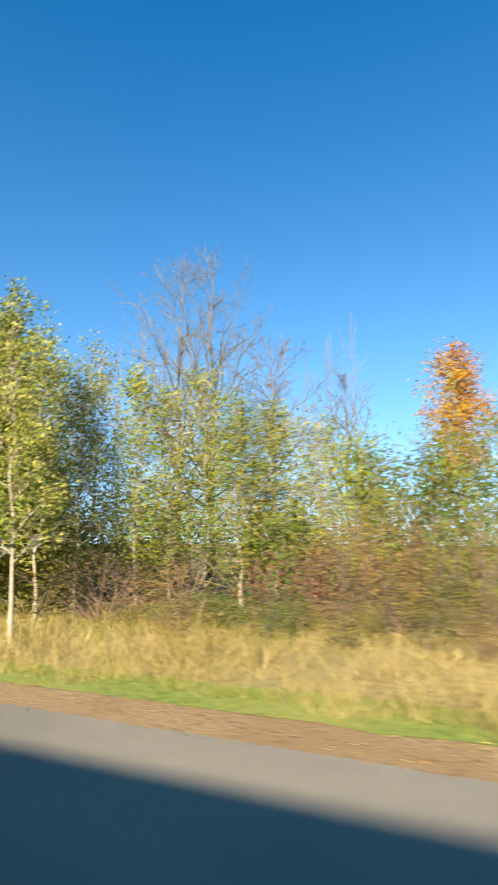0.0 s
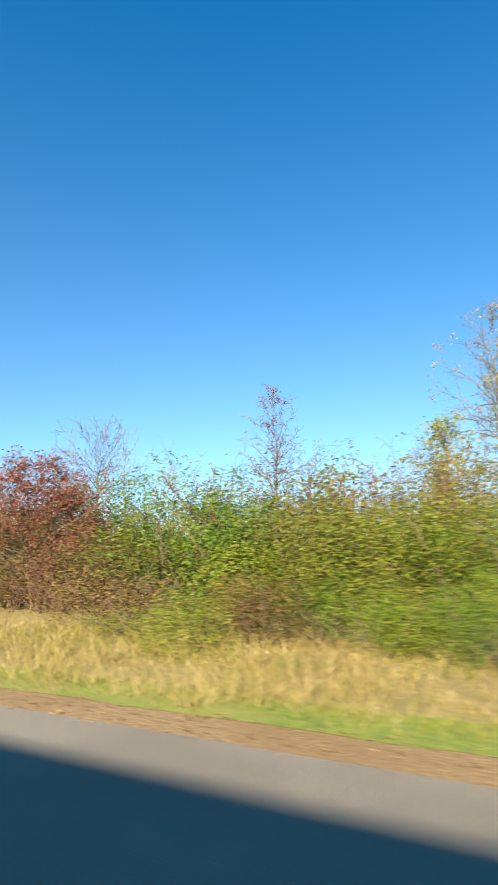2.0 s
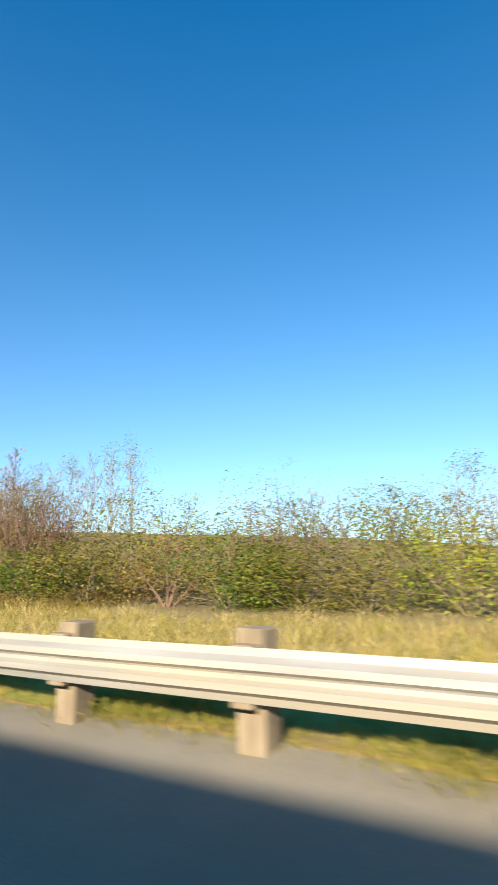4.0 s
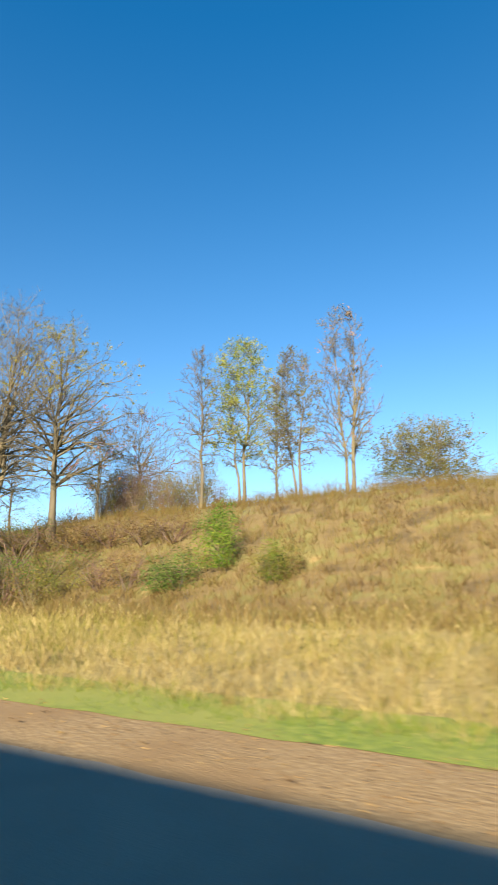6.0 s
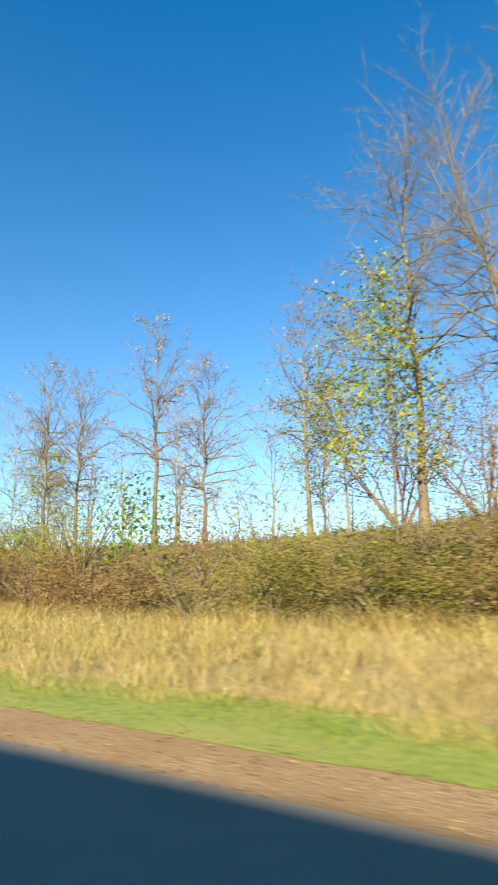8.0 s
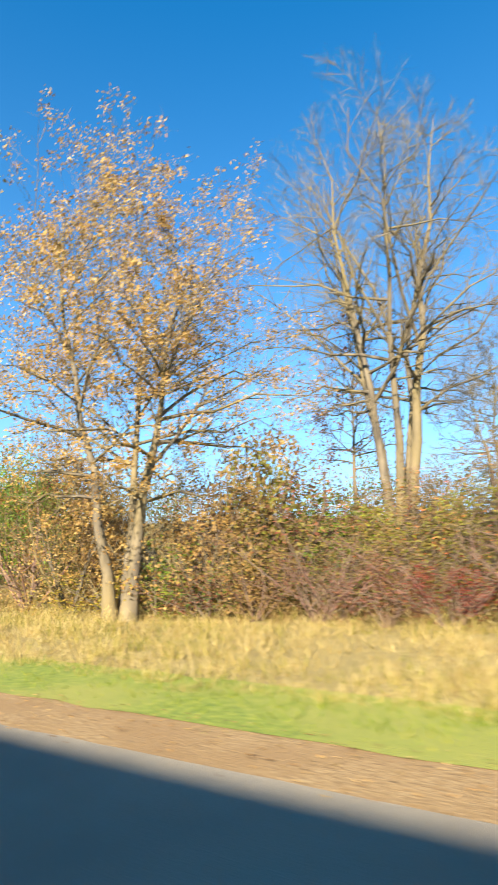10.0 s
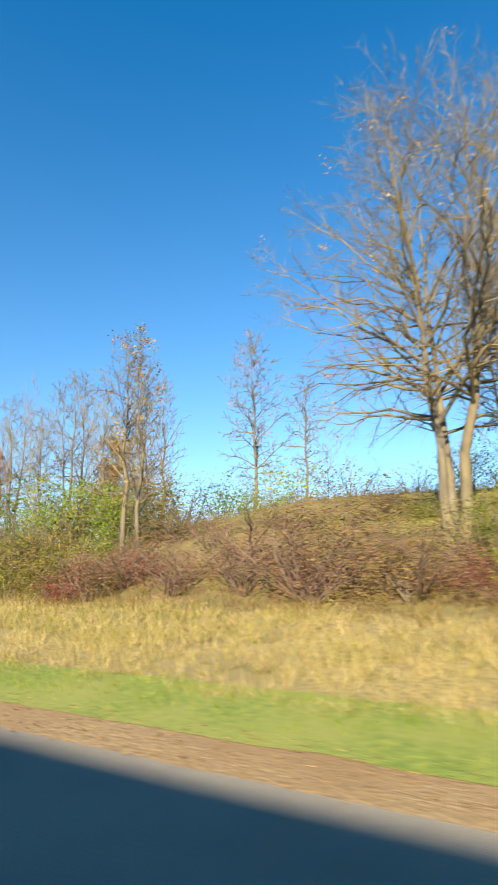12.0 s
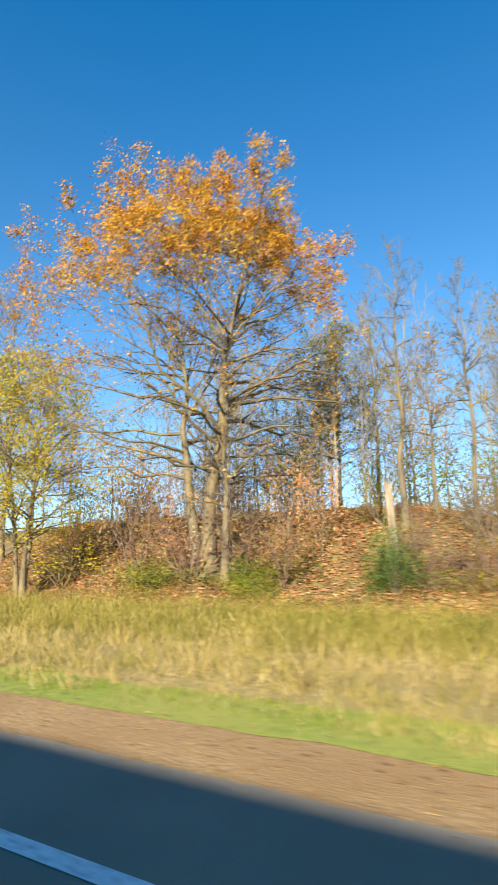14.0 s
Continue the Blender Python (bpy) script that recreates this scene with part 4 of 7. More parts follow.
shrub(-56.37, 10.14, 2.20, 1.60, 'brown', 0.5)
shrub(-55.13, 10.14, 1.86, 1.42, 'olive', 0.5)
shrub(-54.32, 10.14, 2.34, 1.33, 'green', 1.0)
shrub(-55.50, 10.14, 1.16, 1.47, 'green', 1.0)
shrub(-53.30, 10.14, 1.65, 1.19, 'olive', 0.5)
shrub(-52.10, 10.14, 1.73, 1.05, 'brown', 0.5)


# bank with the dead trees behind the guard rail
tree(-108.45, 12.40, 7.45, 2.15, form='oak', stems=3, girth=0.10, lean=0.35, sprigs=30)
tree(-106.35, 12.90, 6.75, 2.05, form='oak', stems=4, girth=0.10, lean=0.3, palette='olive', leaves=900, sprigs=30)
tree(-109.00, 12.55, 6.10, 1.35, form='oak', stems=2, lean=0.3, girth=0.075, tilt=46, sprigs=26)
tree(-108.32, 21.00, 7.94, 0.84, form='column', palette='coral', leaves=150)
shrub(-108.35, 12.80, 3.75, 1.35, 'deep', 1.0)
shrub(-106.95, 13.00, 3.70, 1.45, 'deep', 1.0)
shrub(-107.75, 12.10, 2.55, 1.40, 'deep', 1.0)
shrub(-106.55, 12.10, 1.75, 0.95, 'green', 1.0)
shrub(-105.75, 12.60, 3.45, 1.15, 'olive', 0.8)
shrub(-104.85, 12.90, 3.9, 1.15, 'olive', 0.1)
shrub(-104.20, 12.70, 3.5, 1.2, 'brown', 0.8)
shrub(-101.6, 13.0, 3.6, 1.3, 'brown', 0.8)
shrub(-100.2, 13.0, 3.8, 1.3, 'olive', 0.8)
shrub(-97.6, 13.0, 3.9, 1.4, 'brown', 0.8)
shrub(-95.6, 12.6, 4.3, 1.4, 'brown', 0.1)
shrub(-104.95, 11.90, 1.65, 0.80, 'lime', 0.5)
shrub(-103.85, 12.20, 2.15, 0.95, 'olive', 0.5)
shrub(-104.10, 13.10, 3.35, 0.55, 'yellow', 0.5)
shrub(-102.25, 12.30, 4.2, 1.30, 'brown', 0.1)
shrub(-103.10, 12.90, 3.9, 1.10, 'brown', 0.1)
shrub(-100.95, 12.90, 3.9, 1.10, 'brown', 0.1)
shrub(-99.60, 12.60, 4.6, 1.25, 'olive', 0.1)
shrub(-98.05, 12.60, 4.4, 1.30, 'brown', 0.1)
shrub(-96.40, 12.60, 4.5, 1.40, 'olive', 0.1)
shrub(-98.75, 12.00, 2.20, 0.70, 'lime', 0.5)
shrub(-97.40, 11.60, 2.10, 0.90, 'maroon', 0.2)

for x, top in ((-105.0, 4.5), (-103.9, 4.8), (-102.8, 5.0), (-101.6, 5.3), (-100.4, 5.5), (-99.2, 5.8), (-98.1, 6.0), (-97.0, 6.1), (-95.8, 6.0)):
    far_tree(x, 17.0, top, 1.3, 'thin' if int(x) % 2 else 'bare')
    far_tree(x - 0.5, 17.6, top - 0.2, 1.3, 'bare')

# trees beyond the crest
tree(-134.20, 21.90, 11.70, 1.85, form='spread', stems=2, palette='poplar', leaves=9000, size=0.10, low=0.3, gather=0.12)
tree(-131.20, 21.60, 10.60, 1.45, form='spread', stems=2, palette='olive', leaves=2450, size=0.08, sprigs=26)
tree(-132.40, 21.90, 9.60, 0.9, form='column', palette='poplar', leaves=900, size=0.08, sprigs=26)
tree(-128.95, 21.60, 11.90, 1.50, form='column', stems=2, palette='rust', leaves=900, size=0.06, sprigs=30, lean=0.1)
tree(-134.85, 19.80, 10.9, 1.35, form='spread', sprigs=28)
tree(-126.60, 24.30, 7.2, 2.6, form='oak', stems=4, palette='olive', leaves=6500, size=0.10, gather=0.14, lean=0.3)
shrub(-126.20, 24.00, 5.9, 2.3, 'olive', 0.8, alone=True)

tree(-119.90, 23.80, 8.30, 0.80, form='column', sprigs=28)
tree(-140.14, 21.70, 9.51, 2.77, form='spread', palette='maroon', leaves=840)
shrub(-113.47, 18.11, 4.55, 1.12, 'green', 1.0, "undergrowth")

tree(-139.95, 18.85, 8.57, 2.10, form='oak', palette='coral', leaves=504)
far_tree(-143.13, 23.80, 6.62, 1.28, 'bare')
far_tree(-141.88, 23.80, 6.81, 1.22, 'bare')
far_tree(-140.30, 23.80, 6.64, 1.16, 'bare')
far_tree(-138.79, 23.80, 6.48, 1.10, 'bare')
far_tree(-137.71, 23.80, 6.65, 1.06, 'bare')
shrub(-127.93, 13.87, 2.01, 0.72, 'olive', 1.0)
shrub(-131.00, 13.60, 2.15, 1.10, 'deep', 1.0, alone=True)
shrub(-137.01, 14.03, 2.42, 2.11, 'green', 0.5)
shrub(-140.00, 14.85, 3.79, 2.87, 'brown', 0.5)


# large trees on the bank
tree(-142.83, 15.20, 13.78, 4.39, form='spread', stems=6, girth=0.17, lean=0.24, sprigs=26)
tree(-140.29, 16.64, 12.07, 4.02, form='spread', palette='yellow', leaves=3200, size=0.1, girth=0.15, gather=0.10, low=0.62, sprigs=24)
far_tree(-152.88, 19.60, 8.15, 1.44, 'bare')
far_tree(-141.76, 21.00, 5.25, 0.68, 'bare')
far_tree(-140.95, 21.00, 6.54, 0.66, 'bare')
far_tree(-139.73, 21.00, 5.70, 0.63, 'bare')
far_tree(-138.33, 21.00, 5.75, 0.58, 'bare')
far_tree(-137.22, 21.00, 6.03, 0.56, 'bare')
far_tree(-136.18, 21.00, 5.89, 0.53, 'bare')
far_tree(-139.04, 21.00, 4.96, 0.61, 'bare')
shrub(-151.71, 15.91, 4.6, 2.9, 'olive', 1.0, "undergrowth")
shrub(-146.38, 15.91, 3.62, 3.16, 'olive', 0.5, "undergrowth")
shrub(-148.51, 15.91, 3.12, 3.48, 'olive', 1.0, "undergrowth")
shrub(-143.66, 15.91, 3.45, 2.75, 'olive', 1.0, "undergrowth")
shrub(-141.28, 15.91, 3.83, 2.42, 'green', 0.5, "undergrowth")
shrub(-139.37, 15.91, 3.17, 2.17, 'brown', 0.5, "undergrowth")
shrub(-137.84, 15.91, 3.23, 1.98, 'brown', 0.5, "undergrowth")
shrub(-136.10, 15.91, 3.27, 1.78, 'brown', 0.5, "undergrowth")
shrub(-134.53, 15.91, 3.29, 1.61, 'brown', 0.5, "undergrowth")
shrub(-133.11, 15.91, 3.32, 1.46, 'brown', 0.5, "undergrowth")
shrub(-148.06, 13.55, 2.44, 2.59, 'red', 0.5)
shrub(-142.74, 13.55, 2.24, 1.94, 'olive', 1.0)
shrub(-140.19, 13.55, 2.30, 1.66, 'green', 0.5)
shrub(-137.99, 13.55, 2.21, 1.43, 'green', 0.5)
shrub(-144.93, 13.55, 1.98, 2.19, 'olive', 1.0)
shrub(-135.53, 13.55, 1.45, 1.19, 'lime', 0.5)
shrub(-132.93, 13.55, 2.11, 0.98, 'brown', 0.5)
shrub(-134.16, 13.55, 1.92, 1.08, 'brown', 0.2)

tree(-161.37, 17.38, 16.69, 5.43, form='vase', stems=2, girth=0.133, lean=0.25, sprigs=24)
tree(-157.61, 16.93, 15.84, 3.88, form='vase', stems=2, girth=0.125, lean=0.25, sprigs=24)
tree(-165.19, 18.11, 16.40, 3.84, form='vase')
tree(-150.08, 18.85, 11.76, 2.77, form='vase', palette='tan', leaves=1680)
tree(-147.90, 18.11, 12.15, 1.77, form='vase', palette='tan', leaves=1008)
tree(-147.13, 19.60, 9.18, 1.53, form='oak')
tree(-157.06, 19.60, 8.99, 2.41, form='spread', palette='olive', leaves=2362)
shrub(-151.86, 15.62, 4.75, 2.0, 'green', 1.0)
shrub(-150.52, 15.62, 4.7, 1.9, 'deep', 1.0)
shrub(-153.55, 15.62, 4.94, 2.59, 'green', 1.0)
shrub(-147.94, 15.62, 4.36, 1.88, 'olive', 0.5)
shrub(-146.20, 15.62, 4.18, 1.69, 'brown', 0.5)
shrub(-144.65, 15.62, 3.57, 1.52, 'lime', 0.5)
shrub(-150.74, 13.87, 3.14, 1.54, 'green', 1.0)
shrub(-158.37, 13.87, 3.63, 2.34, 'olive', 1.0)
shrub(-156.53, 13.87, 2.58, 2.12, 'olive', 0.5)
shrub(-153.65, 13.87, 2.81, 1.82, 'coral', 0.2)
shrub(-152.69, 13.87, 2.26, 1.72, 'maroon', 0.5)
shrub(-147.75, 13.87, 2.50, 1.26, 'brown', 0.5)
shrub(-146.15, 13.87, 2.42, 1.13, 'olive', 1.0)
shrub(-144.42, 13.87, 2.84, 1.00, 'olive', 1.0)
shrub(-143.14, 13.87, 2.88, 0.90, 'olive', 1.0)
shrub(-143.67, 13.87, 2.03, 0.94, 'lime', 0.5)


# wood after the second gap
tree(-196.2, 18.54, 12.7, 4.4, form='cone', palette='olive', leaves=30000, size=0.12, girth=0.0936, gather=0.2, low=0.45)
tree(-195.77, 13.00, 7.27, 2.3, form='spread', palette='yellow', leaves=12000, size=0.1, gather=0.2)
tree(-199.93, 16.64, 11.73, 1.89, form='vase', palette='tan', leaves=1173)
tree(-188.33, 13.40, 12.67, 4.33, form='oak', girth=0.2, palette='tan', leaves=300)
tree(-193.36, 19.00, 11.66, 1.93, form='spread', palette='tan', leaves=2400)
tree(-203.16, 18.11, 7.83, 1.97, form='vase')
shrub(-207.66, 13.55, 3.95, 3.49, 'maroon', 0.5)
shrub(-204.83, 13.55, 3.57, 3.00, 'coral', 0.2)
shrub(-202.17, 13.55, 4.05, 2.58, 'coral', 0.2)
shrub(-200.26, 13.55, 3.73, 2.29, 'maroon', 0.2)
shrub(-198.57, 13.55, 3.43, 2.04, 'olive', 0.5)
shrub(-196.88, 13.55, 3.44, 1.81, 'brown', 0.5)
shrub(-195.37, 13.55, 3.57, 1.63, 'olive', 0.5)
shrub(-193.86, 13.55, 4.32, 1.46, 'olive', 1.0)
shrub(-192.75, 13.55, 4.42, 1.33, 'brown', 0.5)
shrub(-205.26, 11.35, 2.62, 2.83, 'brown', 0.5)
shrub(-203.06, 11.35, 2.23, 2.47, 'olive', 0.2)
shrub(-200.95, 11.35, 2.29, 2.14, 'olive', 0.2)
shrub(-199.11, 11.35, 2.34, 1.87, 'brown', 0.2)
shrub(-197.48, 11.35, 2.63, 1.66, 'olive', 0.5)
shrub(-196.05, 11.35, 2.31, 1.46, 'brown', 0.2)
shrub(-194.77, 11.35, 2.13, 1.31, 'lime', 0.5)
shrub(-193.50, 11.35, 2.39, 1.17, 'brown', 0.5)
shrub(-192.46, 11.35, 2.72, 1.06, 'olive', 0.5)
shrub(-192.09, 11.35, 2.29, 1.02, 'green', 0.5)


# large tan-leaved tree
tree(-205.28, 15.76, 14.2, 4.9, form='vase', stems=5, girth=0.165, lean=0.32, sprigs=30)
tree(-202.84, 16.64, 8.24, 2.03, form='oak', stems=2)
tree(-209.65, 9.69, 11.45, 4.5, form='oak', stems=3, girth=0.148, palette='tan', leaves=36000, size=0.096, gather=0.13, lean=0.12)
tree(-207.55, 18.11, 10.03, 2.35, form='oak', palette='maroon', leaves=1680)
shrub(-207.88, 12.20, 5.27, 1.69, 'brown', 1.0, "thicket")
shrub(-206.94, 12.20, 4.32, 1.46, 'olive', 1.0, "thicket")
shrub(-206.75, 13.55, 3.38, 1.61, 'green', 1.0)
shrub(-205.00, 13.55, 2.84, 1.40, 'lime', 1.0)
shrub(-203.68, 13.55, 2.99, 1.27, 'lime', 1.0)
shrub(-202.71, 13.55, 3.27, 1.18, 'olive', 0.5)
shrub(-210.71, 13.55, 4.84, 2.12, 'brown', 0.5)
shrub(-213.68, 10.44, 4.08, 2.29, 'brown', 0.5)
shrub(-212.11, 10.44, 3.79, 2.05, 'tan', 0.5)
shrub(-209.24, 10.44, 3.27, 1.65, 'tan', 0.5)
shrub(-207.78, 10.44, 3.03, 1.46, 'tan', 0.5)
shrub(-210.65, 10.44, 1.43, 1.82, 'yellow', 0.5)
shrub(-207.79, 10.44, 1.39, 1.45, 'maroon', 0.5)
shrub(-206.64, 10.44, 1.81, 1.31, 'brown', 0.5)
shrub(-205.23, 10.44, 1.77, 1.16, 'maroon', 0.2)
shrub(-203.88, 10.44, 1.62, 1.01, 'maroon', 0.5)
shrub(-202.70, 10.44, 1.50, 0.89, 'red', 0.5)
shrub(-208.41, 10.44, 2.23, 1.53, 'green', 0.5)


# round green bush and open bank
shrub(-220.34, 14.90, 5.97, 2.02, 'green', 1.0, "thicket")
shrub(-221.66, 14.90, 5.35, 2.17, 'green', 1.0, "thicket")
shrub(-219.14, 14.90, 4.87, 1.87, 'green', 1.0, "thicket")
shrub(-222.34, 14.90, 3.98, 2.25, 'green', 1.0, "thicket")

tree(-239.54, 22.00, 12.51, 4.75, form='oak', stems=3, palette='olive', leaves=900)
shrub(-220.04, 13.40, 5.76, 2.69, 'green', 1.0, "thicket")
shrub(-221.04, 13.20, 4.34, 1.96, 'green', 1.0, "thicket")
shrub(-218.91, 13.50, 4.48, 1.55, 'green', 1.0, "thicket")
shrub(-213.07, 12.20, 4.83, 1.47, 'brown', 0.8, "thicket")
shrub(-214.43, 12.60, 3.68, 1.21, 'olive', 0.8, "thicket")
shrub(-212.33, 11.60, 4.04, 1.07, 'brown', 0.8, "thicket")

tree(-219.09, 15.91, 5.80, 1.60, form='spread', palette='red', leaves=1680, stems=2)
tree(-224.28, 19.60, 8.77, 0.91, form='column', palette='red', leaves=201)
tree(-219.30, 18.11, 7.75, 1.04, form='column')
tree(-238.61, 25.20, 7.54, 1.08, form='column')
shrub(-228.05, 13.23, 3.33, 2.81, 'brown', 0.5)
shrub(-225.44, 13.23, 3.00, 2.43, 'maroon', 0.2)
shrub(-223.18, 13.23, 3.55, 2.14, 'maroon', 0.2)
shrub(-222.70, 13.23, 2.53, 2.07, 'red', 0.2)
shrub(-216.98, 13.23, 3.36, 1.42, 'brown', 0.5)
shrub(-216.08, 13.23, 2.88, 1.33, 'olive', 0.5)
shrub(-215.35, 13.23, 3.09, 1.25, 'green', 0.5)
shrub(-213.37, 13.23, 4.15, 1.08, 'brown', 0.5)
shrub(-214.42, 13.23, 2.76, 1.16, 'olive', 0.5)


# tall pair with thin yellow leaves
tree(-237.80, 13.55, 14.6, 2.35, form='vase', palette='yellow', leaves=6500, size=0.085, girth=0.15, low=0.55, sprigs=26)
tree(-235.76, 14.52, 14.2, 2.5, form='vase', palette='tan', leaves=6500, size=0.08, girth=0.165, low=0.5, sprigs=26)
tree(-243.72, 14.60, 13.95, 4.73, form='spread', stems=3, girth=0.15, lean=0.2, palette='tan', leaves=900, size=0.07, sprigs=28)
tree(-241.69, 14.90, 14.20, 2.03, form='column', girth=0.125)
tree(-243.40, 22.00, 13.85, 2.82, form='spread', stems=3, girth=0.085, palette='olive', leaves=900)
tree(-228.41, 23.80, 10.59, 1.09, form='column', palette='tan', leaves=201)
tree(-239.35, 26.60, 7.88, 1.02, form='column')
tree(-237.84, 26.60, 6.91, 0.97, form='column')
tree(-231.40, 22.40, 6.29, 1.40, form='spread', palette='yellow', leaves=5100)
tree(-224.93, 19.60, 5.78, 0.94, form='cone', palette='green', leaves=4780, size=0.112)
shrub(-237.41, 15.18, 4.15, 2.77, 'green', 1.0)
shrub(-232.43, 15.18, 4.59, 2.14, 'green', 0.5)
shrub(-231.51, 15.18, 3.09, 2.01, 'green', 1.0)
shrub(-229.82, 15.18, 3.15, 1.82, 'brown', 0.5)
shrub(-228.45, 15.18, 3.70, 1.68, 'olive', 0.5)
shrub(-226.84, 15.18, 4.03, 1.52, 'olive', 0.5)
shrub(-225.73, 15.18, 3.32, 1.40, 'brown', 0.5)
shrub(-224.23, 15.18, 3.90, 1.26, 'maroon', 0.5)
shrub(-223.28, 15.18, 3.93, 1.18, 'maroon', 0.5)
shrub(-238.14, 13.23, 2.24, 2.24, 'olive', 0.5)
shrub(-236.32, 13.23, 1.13, 2.03, 'maroon', 0.5)
shrub(-233.03, 13.23, 3.07, 1.69, 'brown', 0.5)
shrub(-229.47, 13.23, 2.55, 1.34, 'green', 1.0)
shrub(-226.28, 13.23, 3.19, 1.07, 'brown', 0.2)
shrub(-225.14, 13.23, 2.70, 0.98, 'brown', 0.2)
shrub(-223.75, 13.23, 2.12, 0.88, 'olive', 0.5)
shrub(-222.80, 13.23, 2.42, 0.81, 'brown', 0.5)
shrub(-224.79, 13.23, 1.43, 0.95, 'olive', 0.5)
shrub(-235.36, 14.52, 4.21, 1.25, 'green', 1.0)
shrub(-236.45, 14.52, 3.74, 1.34, 'green', 0.5)
shrub(-249.41, 14.52, 3.10, 2.83, 'brown', 0.2)
shrub(-246.02, 14.52, 2.93, 2.38, 'olive', 0.5)
shrub(-243.39, 14.52, 2.79, 2.06, 'lime', 0.5)
shrub(-239.67, 14.52, 2.52, 1.65, 'lime', 1.0)
shrub(-238.00, 14.52, 2.36, 1.48, 'lime', 0.5)
shrub(-233.48, 14.52, 2.92, 1.07, 'olive', 0.5)
shrub(-242.16, 12.28, 1.41, 1.57, 'maroon', 0.5)
shrub(-240.51, 12.28, 1.25, 1.40, 'red', 0.2)
shrub(-238.86, 12.28, 1.23, 1.25, 'maroon', 0.5)
shrub(-237.24, 12.28, 1.09, 1.10, 'red', 0.5)
shrub(-235.77, 12.28, 1.80, 0.98, 'olive', 0.2)
shrub(-235.12, 12.28, 1.55, 0.93, 'olive', 0.2)
shrub(-246.39, 12.28, 2.15, 2.04, 'brown', 0.2)


# open bank with scattered slim trees
tree(-252.69, 24.20, 10.19, 1.19, form='vase')
far_tree(-276.52, 25.20, 12.76, 2.47, 'bare')
far_tree(-255.21, 25.20, 6.14, 1.25, 'bare')
far_tree(-250.96, 25.20, 6.21, 1.06, 'bare')
far_tree(-247.83, 25.20, 5.60, 0.93, 'bare')
shrub(-261.02, 16.35, 4.89, 3.53, 'green', 1.0, "undergrowth")
shrub(-258.58, 16.35, 4.25, 3.16, 'green', 0.5, "undergrowth")
shrub(-255.83, 16.35, 4.46, 2.77, 'olive', 1.0, "undergrowth")
shrub(-253.64, 16.35, 3.50, 2.48, 'brown', 0.5, "undergrowth")
shrub(-250.57, 16.35, 3.48, 2.09, 'lime', 0.5, "undergrowth")
shrub(-248.72, 16.35, 3.01, 1.88, 'olive', 0.5, "undergrowth")
shrub(-246.20, 16.35, 2.85, 1.60, 'brown', 0.2, "undergrowth")
shrub(-244.60, 16.35, 3.04, 1.45, 'lime', 0.5, "undergrowth")
shrub(-243.57, 16.35, 3.26, 1.35, 'lime', 1.0, "undergrowth")
shrub(-258.15, 13.23, 2.44, 2.82, 'olive', 1.0)
shrub(-255.53, 13.23, 2.17, 2.44, 'brown', 0.5)
shrub(-253.25, 13.23, 2.26, 2.14, 'maroon', 0.2)
shrub(-251.04, 13.23, 2.17, 1.87, 'maroon', 0.2)
shrub(-249.10, 13.23, 2.10, 1.64, 'maroon', 0.2)
shrub(-247.39, 13.23, 2.04, 1.45, 'maroon', 0.2)
shrub(-245.86, 13.23, 2.23, 1.30, 'brown', 0.2)
shrub(-244.50, 13.23, 2.17, 1.16, 'olive', 0.5)
shrub(-243.29, 13.23, 1.76, 1.04, 'maroon', 0.5)
shrub(-242.85, 13.23, 1.29, 1.01, 'red', 0.5)


# wood with orange and yellow crowns
tree(-254.92, 14.80, 9.70, 1.5, form='vase', girth=0.095, palette='tan', leaves=469, sprigs=30)
tree(-254.24, 14.80, 9.84, 1.2, form='column', girth=0.08, palette='tan', leaves=336, sprigs=30)
tree(-255.35, 23.90, 12.86, 1.88, form='spread', palette='coral', leaves=500, size=0.07, sprigs=28)
tree(-270.12, 26.00, 14.31, 2.13, form='column')
tree(-267.98, 26.00, 13.38, 1.58, form='column')
tree(-263.57, 25.00, 12.60, 1.82, form='column')
tree(-262.19, 25.00, 12.16, 1.57, form='column')
tree(-266.20, 26.60, 11.72, 1.49, form='vase')
tree(-278.30, 24.30, 10.10, 2.0, form='spread', gather=0.17, palette='coral', leaves=11000, size=0.11, low=0.42)
far_tree(-288.24, 26.60, 12.92, 3.06, 'bare')
far_tree(-274.30, 26.60, 12.56, 2.08, 'bare')
far_tree(-267.30, 26.60, 10.31, 1.66, 'bare')
far_tree(-279.79, 26.60, 12.78, 2.44, 'bare')
shrub(-260.43, 16.64, 5.20, 1.84, 'green', 1.0, "undergrowth")
shrub(-256.88, 16.64, 4.61, 1.49, 'lime', 1.0, "undergrowth")
shrub(-256.02, 16.64, 4.34, 1.42, 'lime', 0.5, "undergrowth")
shrub(-263.02, 16.64, 4.41, 2.11, 'olive', 0.5, "undergrowth")
shrub(-258.77, 16.64, 4.29, 1.67, 'tan', 0.5, "undergrowth")
shrub(-269.43, 16.64, 3.73, 2.86, 'olive', 0.5, "undergrowth")
shrub(-272.71, 16.64, 3.93, 3.29, 'lime', 0.5, "undergrowth")
shrub(-266.55, 16.64, 2.93, 2.50, 'green', 0.5, "undergrowth")
shrub(-254.58, 16.64, 3.87, 1.29, 'olive', 0.5, "undergrowth")
shrub(-253.56, 16.64, 3.62, 1.20, 'olive', 0.5, "undergrowth")
shrub(-264.99, 13.55, 2.55, 2.06, 'green', 1.0)
shrub(-262.77, 13.55, 2.29, 1.81, 'green', 0.5)
shrub(-260.60, 13.55, 2.98, 1.59, 'olive', 0.2)
shrub(-258.87, 13.55, 3.02, 1.42, 'olive', 0.2)
